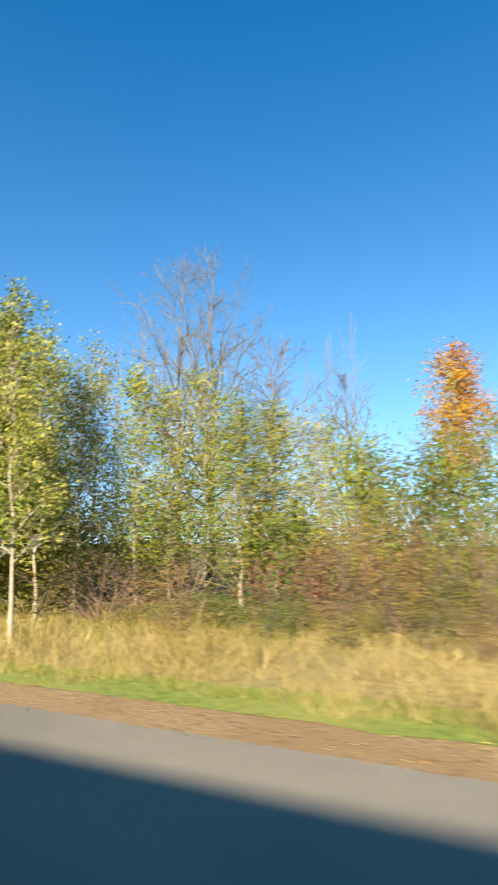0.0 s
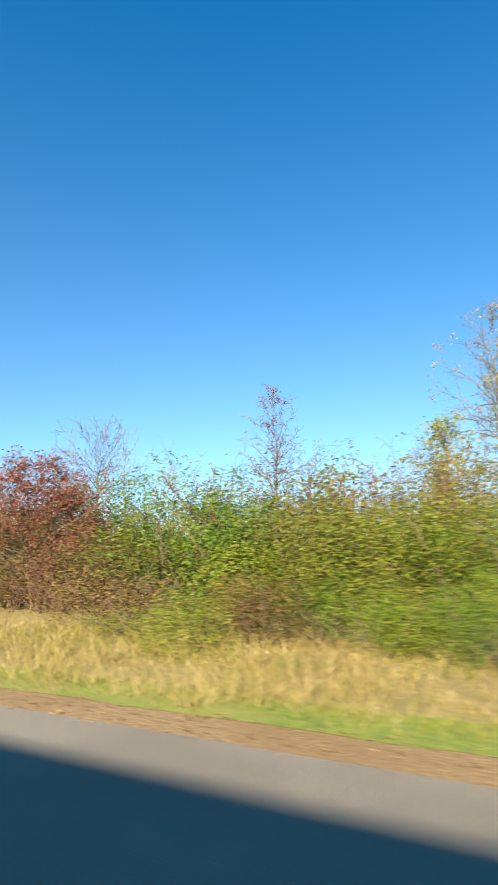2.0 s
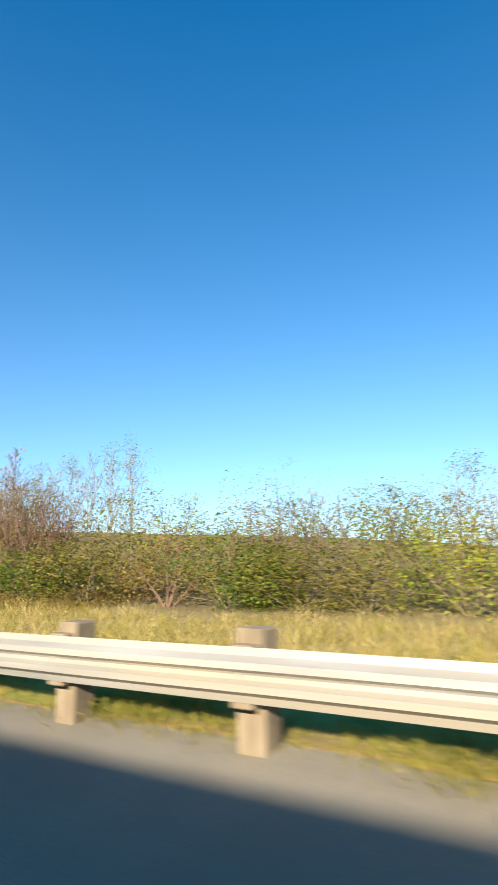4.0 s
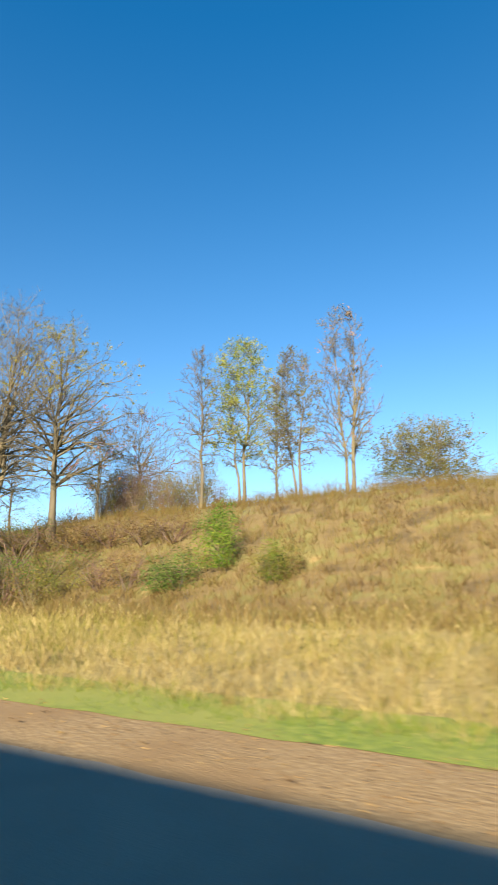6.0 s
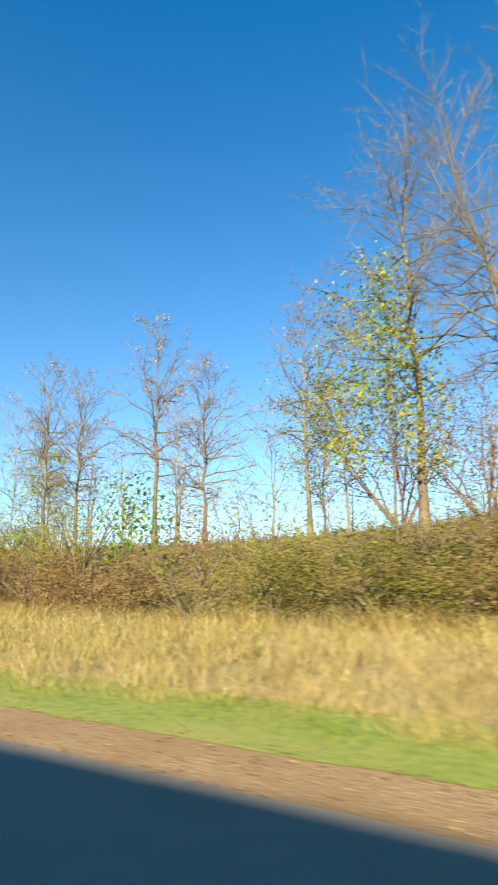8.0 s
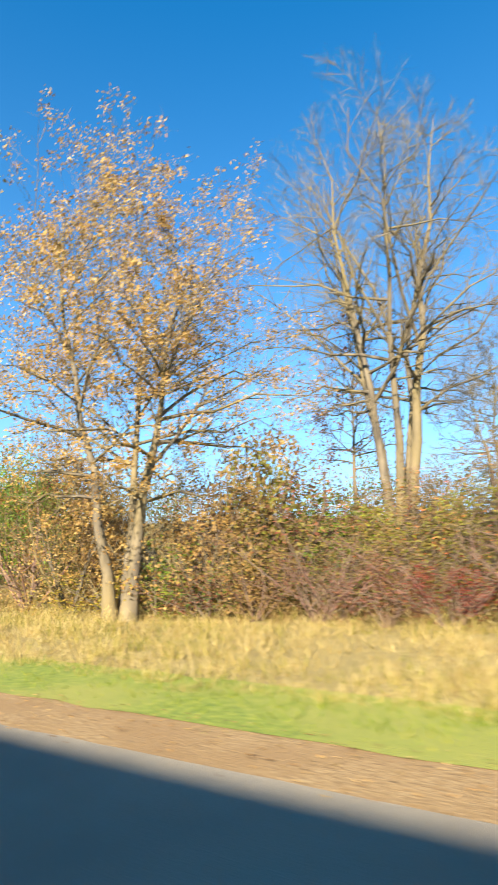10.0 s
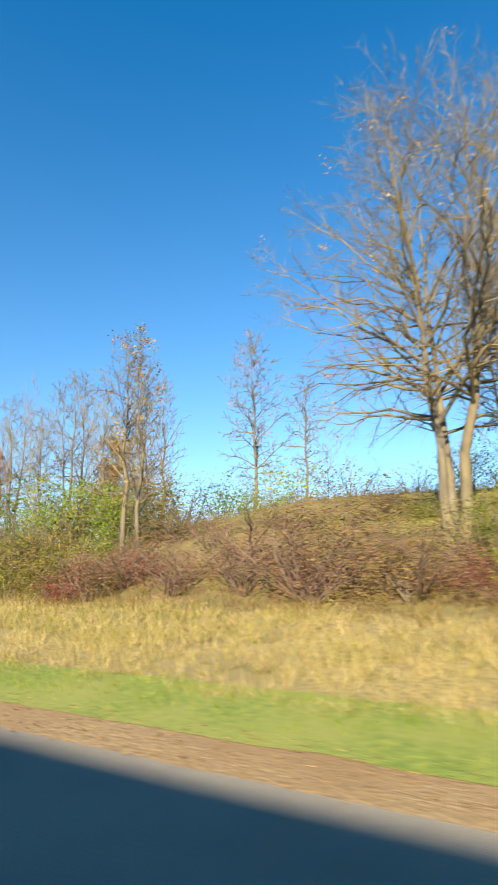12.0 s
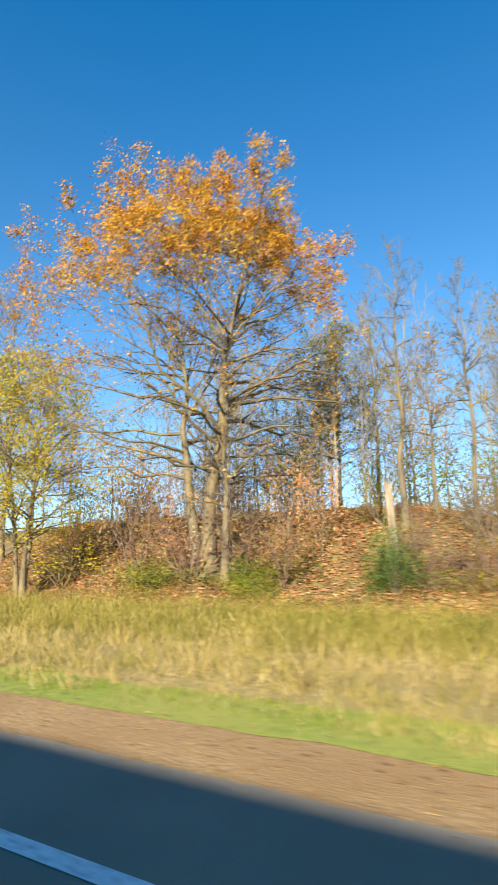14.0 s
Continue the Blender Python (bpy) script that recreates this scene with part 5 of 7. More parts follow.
shrub(-257.48, 13.55, 3.21, 1.29, 'tan', 0.2)
shrub(-256.40, 13.55, 2.03, 1.18, 'lime', 1.0)
shrub(-254.94, 13.55, 2.62, 1.07, 'lime', 0.5)
shrub(-254.84, 13.55, 1.72, 1.05, 'maroon', 0.5)
shrub(-253.54, 13.55, 2.16, 0.95, 'maroon', 0.5)
shrub(-252.84, 13.55, 1.89, 0.89, 'red', 0.5)
shrub(-267.22, 13.55, 2.46, 2.32, 'olive', 0.5)
shrub(-265.21, 13.55, 1.00, 2.07, 'maroon', 0.2)

tree(-273.26, 25.20, 12.03, 1.97, form='spread')
tree(-277.03, 25.90, 13.86, 2.37, form='vase', stems=2)
tree(-269.54, 24.50, 13.65, 1.97, form='vase', stems=2)
tree(-289.88, 26.60, 14.70, 2.01, form='column')
tree(-283.73, 25.20, 12.17, 1.88, form='column')
far_tree(-296.61, 26.60, 12.53, 2.72, 'thin')
far_tree(-293.80, 26.60, 12.31, 2.53, 'thin')
far_tree(-286.72, 26.60, 11.77, 2.08, 'thin')
far_tree(-284.34, 26.60, 12.45, 1.94, 'thin')
far_tree(-281.47, 26.60, 12.62, 1.78, 'bare')
far_tree(-297.91, 26.60, 12.30, 2.82, 'thin')
far_tree(-292.31, 26.60, 11.49, 2.43, 'thin')
far_tree(-283.20, 26.60, 11.19, 1.87, 'bare')
far_tree(-275.73, 26.60, 10.26, 1.46, 'bare')
far_tree(-295.27, 26.60, 10.70, 2.62, 'thin')
far_tree(-288.47, 26.60, 10.55, 2.18, 'bare')
tree(-268.50, 27.40, 9.50, 2.45, form='spread', palette='tan', leaves=14000, size=0.12, low=0.36)
shrub(-280.49, 17.38, 3.52, 3.22, 'lime', 0.5, "undergrowth")
shrub(-282.71, 17.38, 3.16, 3.52, 'olive', 0.5, "undergrowth")
shrub(-273.76, 17.38, 4.16, 2.38, 'lime', 1.0, "undergrowth")
shrub(-271.75, 17.38, 4.01, 2.15, 'olive', 0.5, "undergrowth")
shrub(-269.09, 17.38, 3.97, 1.86, 'olive', 0.5, "undergrowth")
shrub(-267.90, 17.38, 3.52, 1.74, 'olive', 0.5, "undergrowth")
shrub(-266.08, 17.38, 3.38, 1.56, 'green', 1.0, "undergrowth")
shrub(-264.58, 17.38, 3.42, 1.42, 'green', 1.0, "undergrowth")
shrub(-263.49, 17.38, 3.80, 1.33, 'lime', 0.5, "undergrowth")
shrub(-276.86, 17.38, 2.89, 2.74, 'olive', 0.5, "undergrowth")
shrub(-277.67, 14.52, 1.66, 2.12, 'lime', 1.0)
shrub(-273.82, 14.52, 1.24, 1.73, 'green', 1.0)
shrub(-271.49, 14.52, 2.54, 1.52, 'lime', 1.0)
shrub(-270.24, 14.52, 1.68, 1.40, 'olive', 0.5)
shrub(-268.87, 14.52, 2.41, 1.30, 'olive', 0.5)
shrub(-267.28, 14.52, 2.34, 1.17, 'lime', 0.5)
shrub(-265.85, 14.52, 1.99, 1.06, 'green', 0.5)
shrub(-264.56, 14.52, 1.81, 0.96, 'lime', 0.5)
shrub(-267.31, 14.52, 1.17, 1.16, 'maroon', 0.5)
shrub(-265.15, 14.52, 0.89, 1.00, 'maroon', 0.5)
shrub(-263.27, 14.52, 1.26, 0.87, 'maroon', 0.5)
shrub(-271.28, 14.52, 0.73, 1.49, 'lime', 1.0)


# wood up to the orange oak
tree(-289.80, 22.00, 10.97, 2.3, form='spread', palette='olive', leaves=9000, size=0.11, low=0.35)
far_tree(-297.12, 23.80, 13.15, 2.22, 'thin')
far_tree(-292.52, 23.80, 10.62, 1.91, 'thin')
far_tree(-286.76, 23.80, 13.23, 1.57, 'bare')
far_tree(-282.90, 23.80, 11.47, 1.34, 'bare')
far_tree(-282.36, 23.80, 9.17, 1.31, 'thin')
far_tree(-279.79, 23.80, 11.83, 1.19, 'bare')
far_tree(-280.95, 23.80, 8.92, 1.23, 'thin')
tree(-276.16, 19.60, 10.76, 0.93, form='column')
tree(-274.83, 19.60, 10.35, 1.06, form='vase')
shrub(-278.82, 17.52, 3.36, 1.59, 'lime', 1.0, "undergrowth")
shrub(-277.64, 17.52, 3.28, 1.49, 'lime', 1.0, "undergrowth")
shrub(-280.10, 17.52, 3.08, 1.70, 'olive', 0.5, "undergrowth")
shrub(-274.54, 17.52, 2.74, 1.23, 'olive', 1.0, "undergrowth")
shrub(-273.64, 17.52, 2.38, 1.16, 'olive', 0.5, "undergrowth")
shrub(-281.93, 17.52, 2.99, 1.87, 'brown', 0.2, "undergrowth")
shrub(-286.48, 17.52, 3.03, 2.34, 'brown', 0.2, "undergrowth")
shrub(-293.02, 17.52, 3.10, 3.10, 'brown', 0.2, "undergrowth")
shrub(-289.68, 17.52, 2.27, 2.69, 'brown', 0.2, "undergrowth")
shrub(-278.36, 13.87, 1.72, 1.06, 'lime', 1.0)
shrub(-277.34, 13.87, 1.55, 0.98, 'lime', 1.0)
shrub(-276.09, 13.87, 1.66, 0.90, 'green', 1.0)
shrub(-273.28, 13.87, 1.22, 0.73, 'green', 1.0)
shrub(-274.13, 13.87, 1.73, 0.78, 'olive', 0.5)
shrub(-276.42, 13.87, 0.59, 0.91, 'yellow', 0.5)
shrub(-275.00, 13.87, -0.15, 0.82, 'green', 1.0)
shrub(-277.04, 13.87, 0.45, 0.95, 'green', 0.5)
shrub(-282.12, 13.87, 0.85, 1.34, 'yellow', 0.5)
shrub(-288.16, 13.87, 1.03, 1.87, 'lime', 0.5)
shrub(-283.99, 13.87, 0.85, 1.49, 'yellow', 0.2)

tree(-290.62, 13.87, 12.86, 5.40, form='oak', stems=2, lean=0.05, girth=0.2, palette='orange', leaves=170000, size=0.1, gather=0.13, open_from=0.55)
tree(-289.45, 13.39, 8.05, 1.44, form='column', girth=0.109, palette='tan', leaves=672)
tree(-301.91, 15.18, 14.11, 4.18, form='oak', palette='orange', leaves=10200, size=0.112)
tree(-296.20, 12.00, 8.1, 2.8, form='spread', palette='yellow', leaves=17000, size=0.096, stems=3, girth=0.09, low=0.15)
tree(-285.45, 16.64, 11.08, 1.35, form='vase')
tree(-283.47, 16.64, 9.75, 1.10, form='vase')
tree(-288.88, 19.60, 9.50, 0.71, form='column', bark='pale')
tree(-284.96, 18.11, 8.62, 1.09, form='vase', palette='tan', leaves=402)
far_tree(-294.35, 23.80, 10.29, 1.41, 'thin')
far_tree(-304.51, 23.80, 9.87, 2.03, 'thin')
far_tree(-302.35, 23.80, 10.18, 1.89, 'thin')
far_tree(-291.70, 23.80, 7.94, 1.26, 'bare')
far_tree(-292.30, 23.80, 6.72, 1.29, 'bare')
far_tree(-300.32, 23.80, 10.17, 1.76, 'thin')
shrub(-284.64, 13.23, 2.45, 0.72, 'deep', 1.0, alone=True)
shrub(-288.26, 13.23, 0.84, 1.12, 'lime', 1.0)
shrub(-291.91, 13.23, 1.45, 1.44, 'olive', 0.5)
shrub(-291.26, 13.23, 0.68, 1.37, 'lime', 0.5)
shrub(-289.88, 13.23, 0.69, 1.25, 'green', 0.5)
shrub(-283.56, 13.23, 0.85, 0.79, 'lime', 0.5)
shrub(-283.08, 13.23, 1.20, 0.76, 'olive', 0.2)
shrub(-282.55, 13.23, 0.52, 0.72, 'yellow', 0.5)
shrub(-295.82, 13.23, 2.40, 1.81, 'yellow', 0.5)
shrub(-292.60, 13.23, 4.10, 1.52, 'brown', 0.5)
shrub(-288.75, 13.23, 3.14, 1.18, 'brown', 0.2)
shrub(-290.65, 13.23, 3.12, 1.34, 'tan', 0.2)
shrub(-287.55, 13.23, 3.19, 1.09, 'brown', 0.5)
shrub(-283.85, 13.23, 2.65, 0.82, 'olive', 0.2)
shrub(-282.66, 13.23, 2.92, 0.74, 'olive', 0.2)
shrub(-297.20, 13.23, 1.36, 1.94, 'brown', 0.2)


# single bushes that stand out
shrub(-58.24, 11.80, 3.25, 1.34, 'brown', 0.8)
shrub(-56.78, 11.80, 2.98, 0.87, 'brown', 0.5)
shrub(-55.61, 12.40, 3.39, 0.83, 'olive', 0.8)
shrub(-54.89, 12.00, 2.70, 0.61, 'green', 0.8)
shrub(-58.92, 11.40, 2.52, 0.90, 'brown', 0.5)
shrub(-63.85, 12.00, 2.57, 1.65, 'olive', 0.8)
shrub(-33.11, 12.50, 3.80, 1.84, 'green', 1.0)
shrub(-28.99, 12.00, 2.81, 1.28, 'olive', 1.0)
shrub(-26.70, 12.00, 3.05, 0.99, 'olive', 1.0)
shrub(-28.34, 9.60, 0.95, 1.51, 'lime', 1.0)
shrub(-23.81, 8.30, 0.82, 0.93, 'green', 1.0)
shrub(-24.48, 11.60, 2.47, 1.11, 'lime', 1.0)
shrub(-34.83, 11.20, 3.12, 1.98, 'lime', 1.0)
shrub(-31.95, 10.60, 3.02, 1.17, 'green', 1.0)
shrub(-43.74, 14.00, 3.50, 1.82, 'olive', 0.5, alone=True)
shrub(-32.25, 9.00, 1.14, 0.99, 'lime', 1.0)
shrub(-36.48, 10.50, 1.73, 1.39, 'lime', 1.0)
shrub(-53.16, 13.00, 3.39, 1.88, 'green', 1.0)
shrub(-48.71, 13.40, 3.50, 1.99, 'green', 1.0, alone=True)
shrub(-45.65, 10.40, 1.71, 1.45, 'lime', 1.0)
shrub(-42.34, 11.40, 3.29, 0.96, 'brown', 0.5)
shrub(-51.32, 10.20, 1.91, 1.51, 'maroon', 0.5)
shrub(-57.41, 10.80, 2.72, 1.37, 'maroon', 0.5)
shrub(-55.19, 9.40, 1.15, 0.75, 'deep', 1.0)
shrub(-54.86, 11.60, 2.86, 1.01, 'olive', 1.0)
shrub(-58.57, 10.00, 1.18, 1.09, 'deep', 1.0)
shrub(-67.49, 14.00, 3.16, 2.00, 'lime', 1.0, alone=True)
shrub(-130.07, 14.60, 3.50, 1.02, 'green', 1.0, alone=True)
shrub(-128.32, 14.00, 2.30, 0.55, 'green', 1.0, alone=True)
shrub(-148.45, 13.20, 3.84, 0.60, 'red', 1.0, alone=True)
shrub(-148.24, 13.00, 1.96, 0.69, 'red', 1.0)
shrub(-150.90, 14.20, 6.15, 2.10, 'deep', 1.0, alone=True)
shrub(-234.88, 12.80, 3.95, 1.19, 'deep', 1.0)
shrub(-238.54, 12.60, 2.51, 1.23, 'lime', 1.0)
shrub(-237.00, 11.90, 1.16, 1.16, 'red', 0.5)
shrub(-233.41, 14.00, 2.47, 1.42, 'olive', 0.5, alone=True)
shrub(-241.06, 12.00, 1.28, 1.20, 'maroon', 0.5)
shrub(-259.92, 16.00, 5.04, 1.55, 'lime', 1.0, alone=True)
shrub(-256.13, 16.00, 4.65, 1.30, 'green', 1.0, alone=True)
shrub(-259.85, 12.60, 3.56, 1.22, 'olive', 0.2)
shrub(-253.41, 11.90, 1.87, 1.45, 'maroon', 0.5)
shrub(-253.85, 11.40, 1.12, 0.98, 'red', 0.5)
shrub(-270.49, 14.00, 3.29, 1.33, 'lime', 1.0, alone=True)
shrub(-264.03, 13.40, 2.54, 1.54, 'green', 1.0, alone=True)
shrub(-265.16, 11.80, 0.80, 1.41, 'maroon', 0.5)
shrub(-276.50, 14.00, 3.00, 1.82, 'lime', 1.0, alone=True)
shrub(-275.37, 11.60, 0.59, 0.88, 'lime', 1.0)
shrub(-273.88, 11.00, 0.09, 0.62, 'deep', 1.0)
shrub(-273.39, 13.20, 1.83, 0.85, 'deep', 1.0, alone=True)
shrub(-281.08, 12.80, 0.91, 0.70, 'lime', 1.0)
shrub(-278.05, 13.40, 1.74, 0.88, 'lime', 1.0, alone=True)
shrub(-284.54, 13.00, 1.77, 0.69, 'deep', 1.0)
shrub(-291.49, 12.90, 1.41, 1.12, 'lime', 1.0)
shrub(-287.81, 12.40, 0.74, 0.61, 'lime', 1.0)
shrub(-248.47, 12.60, 2.25, 1.58, 'brown', 0.2)
shrub(-246.21, 12.20, 1.73, 1.28, 'maroon', 0.2)
shrub(-244.45, 12.50, 2.04, 1.34, 'brown', 0.5)
shrub(-250.74, 12.40, 1.75, 1.53, 'maroon', 0.2)
shrub(-243.14, 14.50, 2.71, 0.79, 'lime', 1.0, alone=True)

shrub(-19.57, 8.80, 1.74, 1.41, 'lime', 1.0)
shrub(-14.35, 8.80, 1.75, 1.02, 'lime', 1.0)
shrub(-12.76, 8.80, 1.52, 0.93, 'green', 1.0)
shrub(-11.56, 8.80, 1.40, 0.71, 'lime', 1.0)

shrub(-195.90, 12.00, 3.01, 1.40, 'olive', 0.5)
shrub(-194.20, 12.50, 3.54, 1.48, 'brown', 0.5)
shrub(-192.62, 12.40, 3.57, 1.27, 'olive', 1.0)
shrub(-198.45, 12.60, 3.01, 1.45, 'olive', 0.5)
shrub(-203.58, 12.80, 3.34, 2.07, 'brown', 0.5)
shrub(-201.40, 13.40, 3.64, 1.00, 'coral', 0.2, alone=True)
shrub(-229.93, 12.90, 2.86, 1.24, 'green', 1.0)
shrub(-234.71, 12.80, 3.72, 1.35, 'green', 1.0)
shrub(-225.96, 13.40, 3.45, 1.81, 'olive', 0.5, alone=True)
shrub(-227.64, 13.20, 2.79, 1.30, 'olive', 0.5, alone=True)
shrub(-223.46, 13.60, 3.03, 1.27, 'maroon', 0.5, alone=True)
shrub(-224.19, 17.00, 4.92, 0.97, 'deep', 1.0, alone=True)
shrub(-140.97, 13.00, 3.02, 1.76, 'olive', 1.0)
shrub(-138.36, 12.80, 2.39, 1.16, 'green', 1.0)
shrub(-143.89, 13.20, 3.16, 1.59, 'olive', 0.5, alone=True)
shrub(-5.47, 7.50, 0.81, 0.73, 'brown', 0.5)
shrub(-4.12, 7.70, 0.89, 0.69, 'green', 0.5)
shrub(-2.82, 7.40, 0.77, 0.58, 'olive', 0.5)
shrub(-1.86, 7.60, 0.84, 0.56, 'olive', 0.5)
shrub(-1.16, 7.20, 0.71, 0.44, 'brown', 0.5)
shrub(-7.06, 7.90, 0.68, 0.67, 'olive', 0.5)
shrub(-23.26, 7.10, 0.93, 0.76, 'green', 1.0)
shrub(-22.57, 6.80, 0.40, 0.39, 'lime', 1.0)
shrub(-21.60, 7.00, 0.36, 0.31, 'maroon', 0.5)
shrub(-32.03, 7.20, 0.78, 0.63, 'lime', 1.0)
shrub(-31.22, 7.00, 0.98, 0.49, 'green', 1.0)
shrub(-33.54, 7.60, 0.50, 0.54, 'olive', 0.5)
shrub(-32.82, 7.40, 0.61, 0.32, 'brown', 0.5)
shrub(-41.44, 7.20, 1.17, 0.55, 'green', 1.0)
shrub(-42.52, 7.60, 0.75, 0.58, 'lime', 0.5)
shrub(-44.37, 7.80, 0.47, 0.49, 'olive', 0.5)
shrub(-53.80, 8.00, 0.45, 0.57, 'olive', 0.5)
shrub(-52.13, 7.80, 0.59, 0.64, 'brown', 0.5)


# front bushes of the first stretch
shrub(-13.25, 7.32, 0.63, 0.79, 'brown', 1.0)
shrub(-12.18, 7.76, 0.84, 0.71, 'olive', 0.5)
shrub(-26.17, 7.10, 1.15, 1.10, 'green', 0.8)
shrub(-25.38, 7.54, 0.70, 1.03, 'lime', 1.0)
shrub(-24.60, 7.98, 0.94, 0.97, 'green', 0.5)
shrub(-23.33, 7.32, 0.59, 0.80, 'lime', 0.8)
shrub(-22.67, 7.76, 0.79, 0.76, 'brown', 1.0)
shrub(-21.73, 7.10, 1.03, 0.63, 'olive', 0.5)
shrub(-21.18, 7.54, 0.68, 0.61, 'green', 0.8)
shrub(-36.98, 7.98, 0.88, 1.25, 'lime', 1.0)
shrub(-35.26, 7.32, 1.15, 1.01, 'green', 0.5)
shrub(-34.51, 7.76, 0.72, 0.94, 'lime', 0.8)
shrub(-33.25, 7.10, 0.98, 0.77, 'brown', 1.0)
shrub(-32.63, 7.54, 0.61, 0.74, 'olive', 0.5)
shrub(-31.99, 7.98, 0.81, 0.71, 'green', 0.8)
shrub(-31.16, 7.32, 1.03, 0.59, 'lime', 1.0)
shrub(-46.81, 7.76, 0.62, 1.22, 'green', 0.5)
shrub(-45.12, 7.10, 0.93, 0.98, 'lime', 0.8)
shrub(-44.39, 7.54, 1.15, 0.92, 'brown', 1.0)
shrub(-43.68, 7.98, 0.73, 0.87, 'olive', 0.5)
shrub(-42.56, 7.32, 0.99, 0.72, 'green', 0.8)
shrub(-41.96, 7.76, 0.61, 0.68, 'lime', 1.0)
shrub(-41.14, 7.10, 0.86, 0.57, 'green', 0.5)
shrub(-59.32, 7.54, 1.11, 1.55, 'lime', 0.8)
shrub(-58.23, 7.98, 0.58, 1.41, 'brown', 1.0)
shrub(-56.27, 7.32, 0.91, 1.13, 'olive', 0.5)
shrub(-55.45, 7.76, 1.16, 1.06, 'green', 0.8)
shrub(-54.02, 7.10, 0.77, 0.85, 'lime', 1.0)
shrub(-53.35, 7.54, 0.98, 0.82, 'green', 0.5)
shrub(-52.69, 7.98, 0.58, 0.77, 'lime', 0.8)
shrub(-51.75, 7.32, 0.84, 0.64, 'brown', 1.0)


# bushes along the foot of the bank
shrub(-166.19, 19.00, 7.61, 3.36, 'brown', 0.5, "undergrowth")
shrub(-163.51, 19.00, 6.91, 3.05, 'brown', 0.5, "undergrowth")
shrub(-161.08, 19.00, 6.28, 2.77, 'brown', 0.5, "undergrowth")
shrub(-158.90, 19.00, 7.21, 2.55, 'brown', 0.5, "undergrowth")
shrub(-156.87, 19.00, 6.61, 2.33, 'brown', 0.5, "undergrowth")
shrub(-155.00, 19.00, 6.06, 2.15, 'brown', 0.5, "undergrowth")
shrub(-153.28, 19.00, 5.55, 1.99, 'brown', 0.5, "undergrowth")
shrub(-151.69, 19.00, 5.08, 1.84, 'brown', 0.5, "undergrowth")
shrub(-150.19, 19.00, 5.88, 1.72, 'brown', 0.5, "undergrowth")
shrub(-266.17, 12.30, 2.21, 2.07, 'lime', 0.5, "thicket")
shrub(-263.59, 12.30, 1.97, 1.78, 'green', 1.0, "thicket")
shrub(-261.37, 12.30, 1.68, 1.54, 'olive', 0.5, "thicket")
shrub(-259.44, 12.30, 1.98, 1.35, 'brown', 0.5, "thicket")
shrub(-257.74, 12.30, 1.66, 1.19, 'lime', 0.5, "thicket")
shrub(-256.24, 12.30, 1.75, 1.06, 'olive', 1.0, "thicket")
shrub(-254.65, 12.30, 1.35, 0.93, 'maroon', 0.5, "thicket")
shrub(-253.24, 12.30, 1.54, 0.82, 'olive', 0.5, "thicket")
shrub(-276.05, 12.30, 2.14, 2.05, 'lime', 1.0, "thicket")
shrub(-271.60, 12.30, 1.41, 1.55, 'green', 1.0, "thicket")
shrub(-270.11, 12.30, 2.81, 1.42, 'lime', 1.0, "thicket")
shrub(-268.50, 12.30, 2.03, 1.26, 'olive', 1.0, "thicket")
shrub(-267.21, 12.30, 1.86, 1.15, 'lime', 0.5, "thicket")
shrub(-266.03, 12.30, 1.94, 1.04, 'green', 0.5, "thicket")
shrub(-264.95, 12.30, 2.14, 0.96, 'lime', 1.0, "thicket")
shrub(-263.83, 12.30, 2.42, 0.87, 'green', 1.0, "thicket")
shrub(-262.84, 12.30, 2.14, 0.80, 'lime', 1.0, "thicket")
shrub(-267.38, 12.30, 0.97, 1.15, 'maroon', 0.8, "thicket")
shrub(-266.05, 12.30, 1.33, 1.04, 'maroon', 0.8, "thicket")
shrub(-264.49, 12.30, 0.97, 0.91, 'maroon', 0.8, "thicket")
shrub(-263.32, 12.30, 0.96, 0.82, 'maroon', 0.8, "thicket")
shrub(-278.21, 12.30, 1.84, 1.24, 'lime', 0.5, "thicket")
shrub(-277.10, 12.30, 2.06, 1.14, 'green', 1.0, "thicket")
shrub(-275.80, 12.30, 1.76, 1.02, 'lime', 1.0, "thicket")
shrub(-205.96, 12.30, 2.22, 2.03, 'olive', 0.5, "thicket")
shrub(-203.43, 12.30, 2.29, 1.76, 'olive', 0.5, "thicket")
shrub(-201.24, 12.30, 2.35, 1.52, 'brown', 0.5, "thicket")
shrub(-199.50, 12.30, 2.14, 1.35, 'brown', 0.5, "thicket")
shrub(-197.95, 12.30, 2.34, 1.21, 'olive', 1.0, "thicket")
shrub(-196.56, 12.30, 2.02, 1.09, 'brown', 0.5, "thicket")
shrub(-195.31, 12.30, 2.09, 0.99, 'lime', 0.5, "thicket")
shrub(-194.17, 12.30, 2.15, 0.90, 'brown', 0.5, "thicket")
shrub(-193.13, 12.30, 2.10, 0.82, 'olive', 0.5, "thicket")
shrub(-195.19, 12.30, 1.49, 0.97, 'green', 1.0, "thicket")
shrub(-207.35, 12.30, 1.87, 1.16, 'olive', 0.5, "thicket")
shrub(-205.34, 12.30, 1.81, 0.98, 'brown', 0.5, "thicket")
shrub(-203.62, 12.30, 1.64, 0.85, 'olive', 0.5, "thicket")
shrub(-144.31, 12.30, 2.76, 1.85, 'olive', 1.0, "thicket")
shrub(-142.21, 12.30, 2.65, 1.63, 'olive', 0.5, "thicket")
shrub(-140.36, 12.30, 2.41, 1.44, 'olive', 0.5, "thicket")
shrub(-141.15, 12.30, 1.72, 1.51, 'green', 1.0, "thicket")
shrub(-138.55, 12.30, 2.19, 1.27, 'olive', 0.5, "thicket")
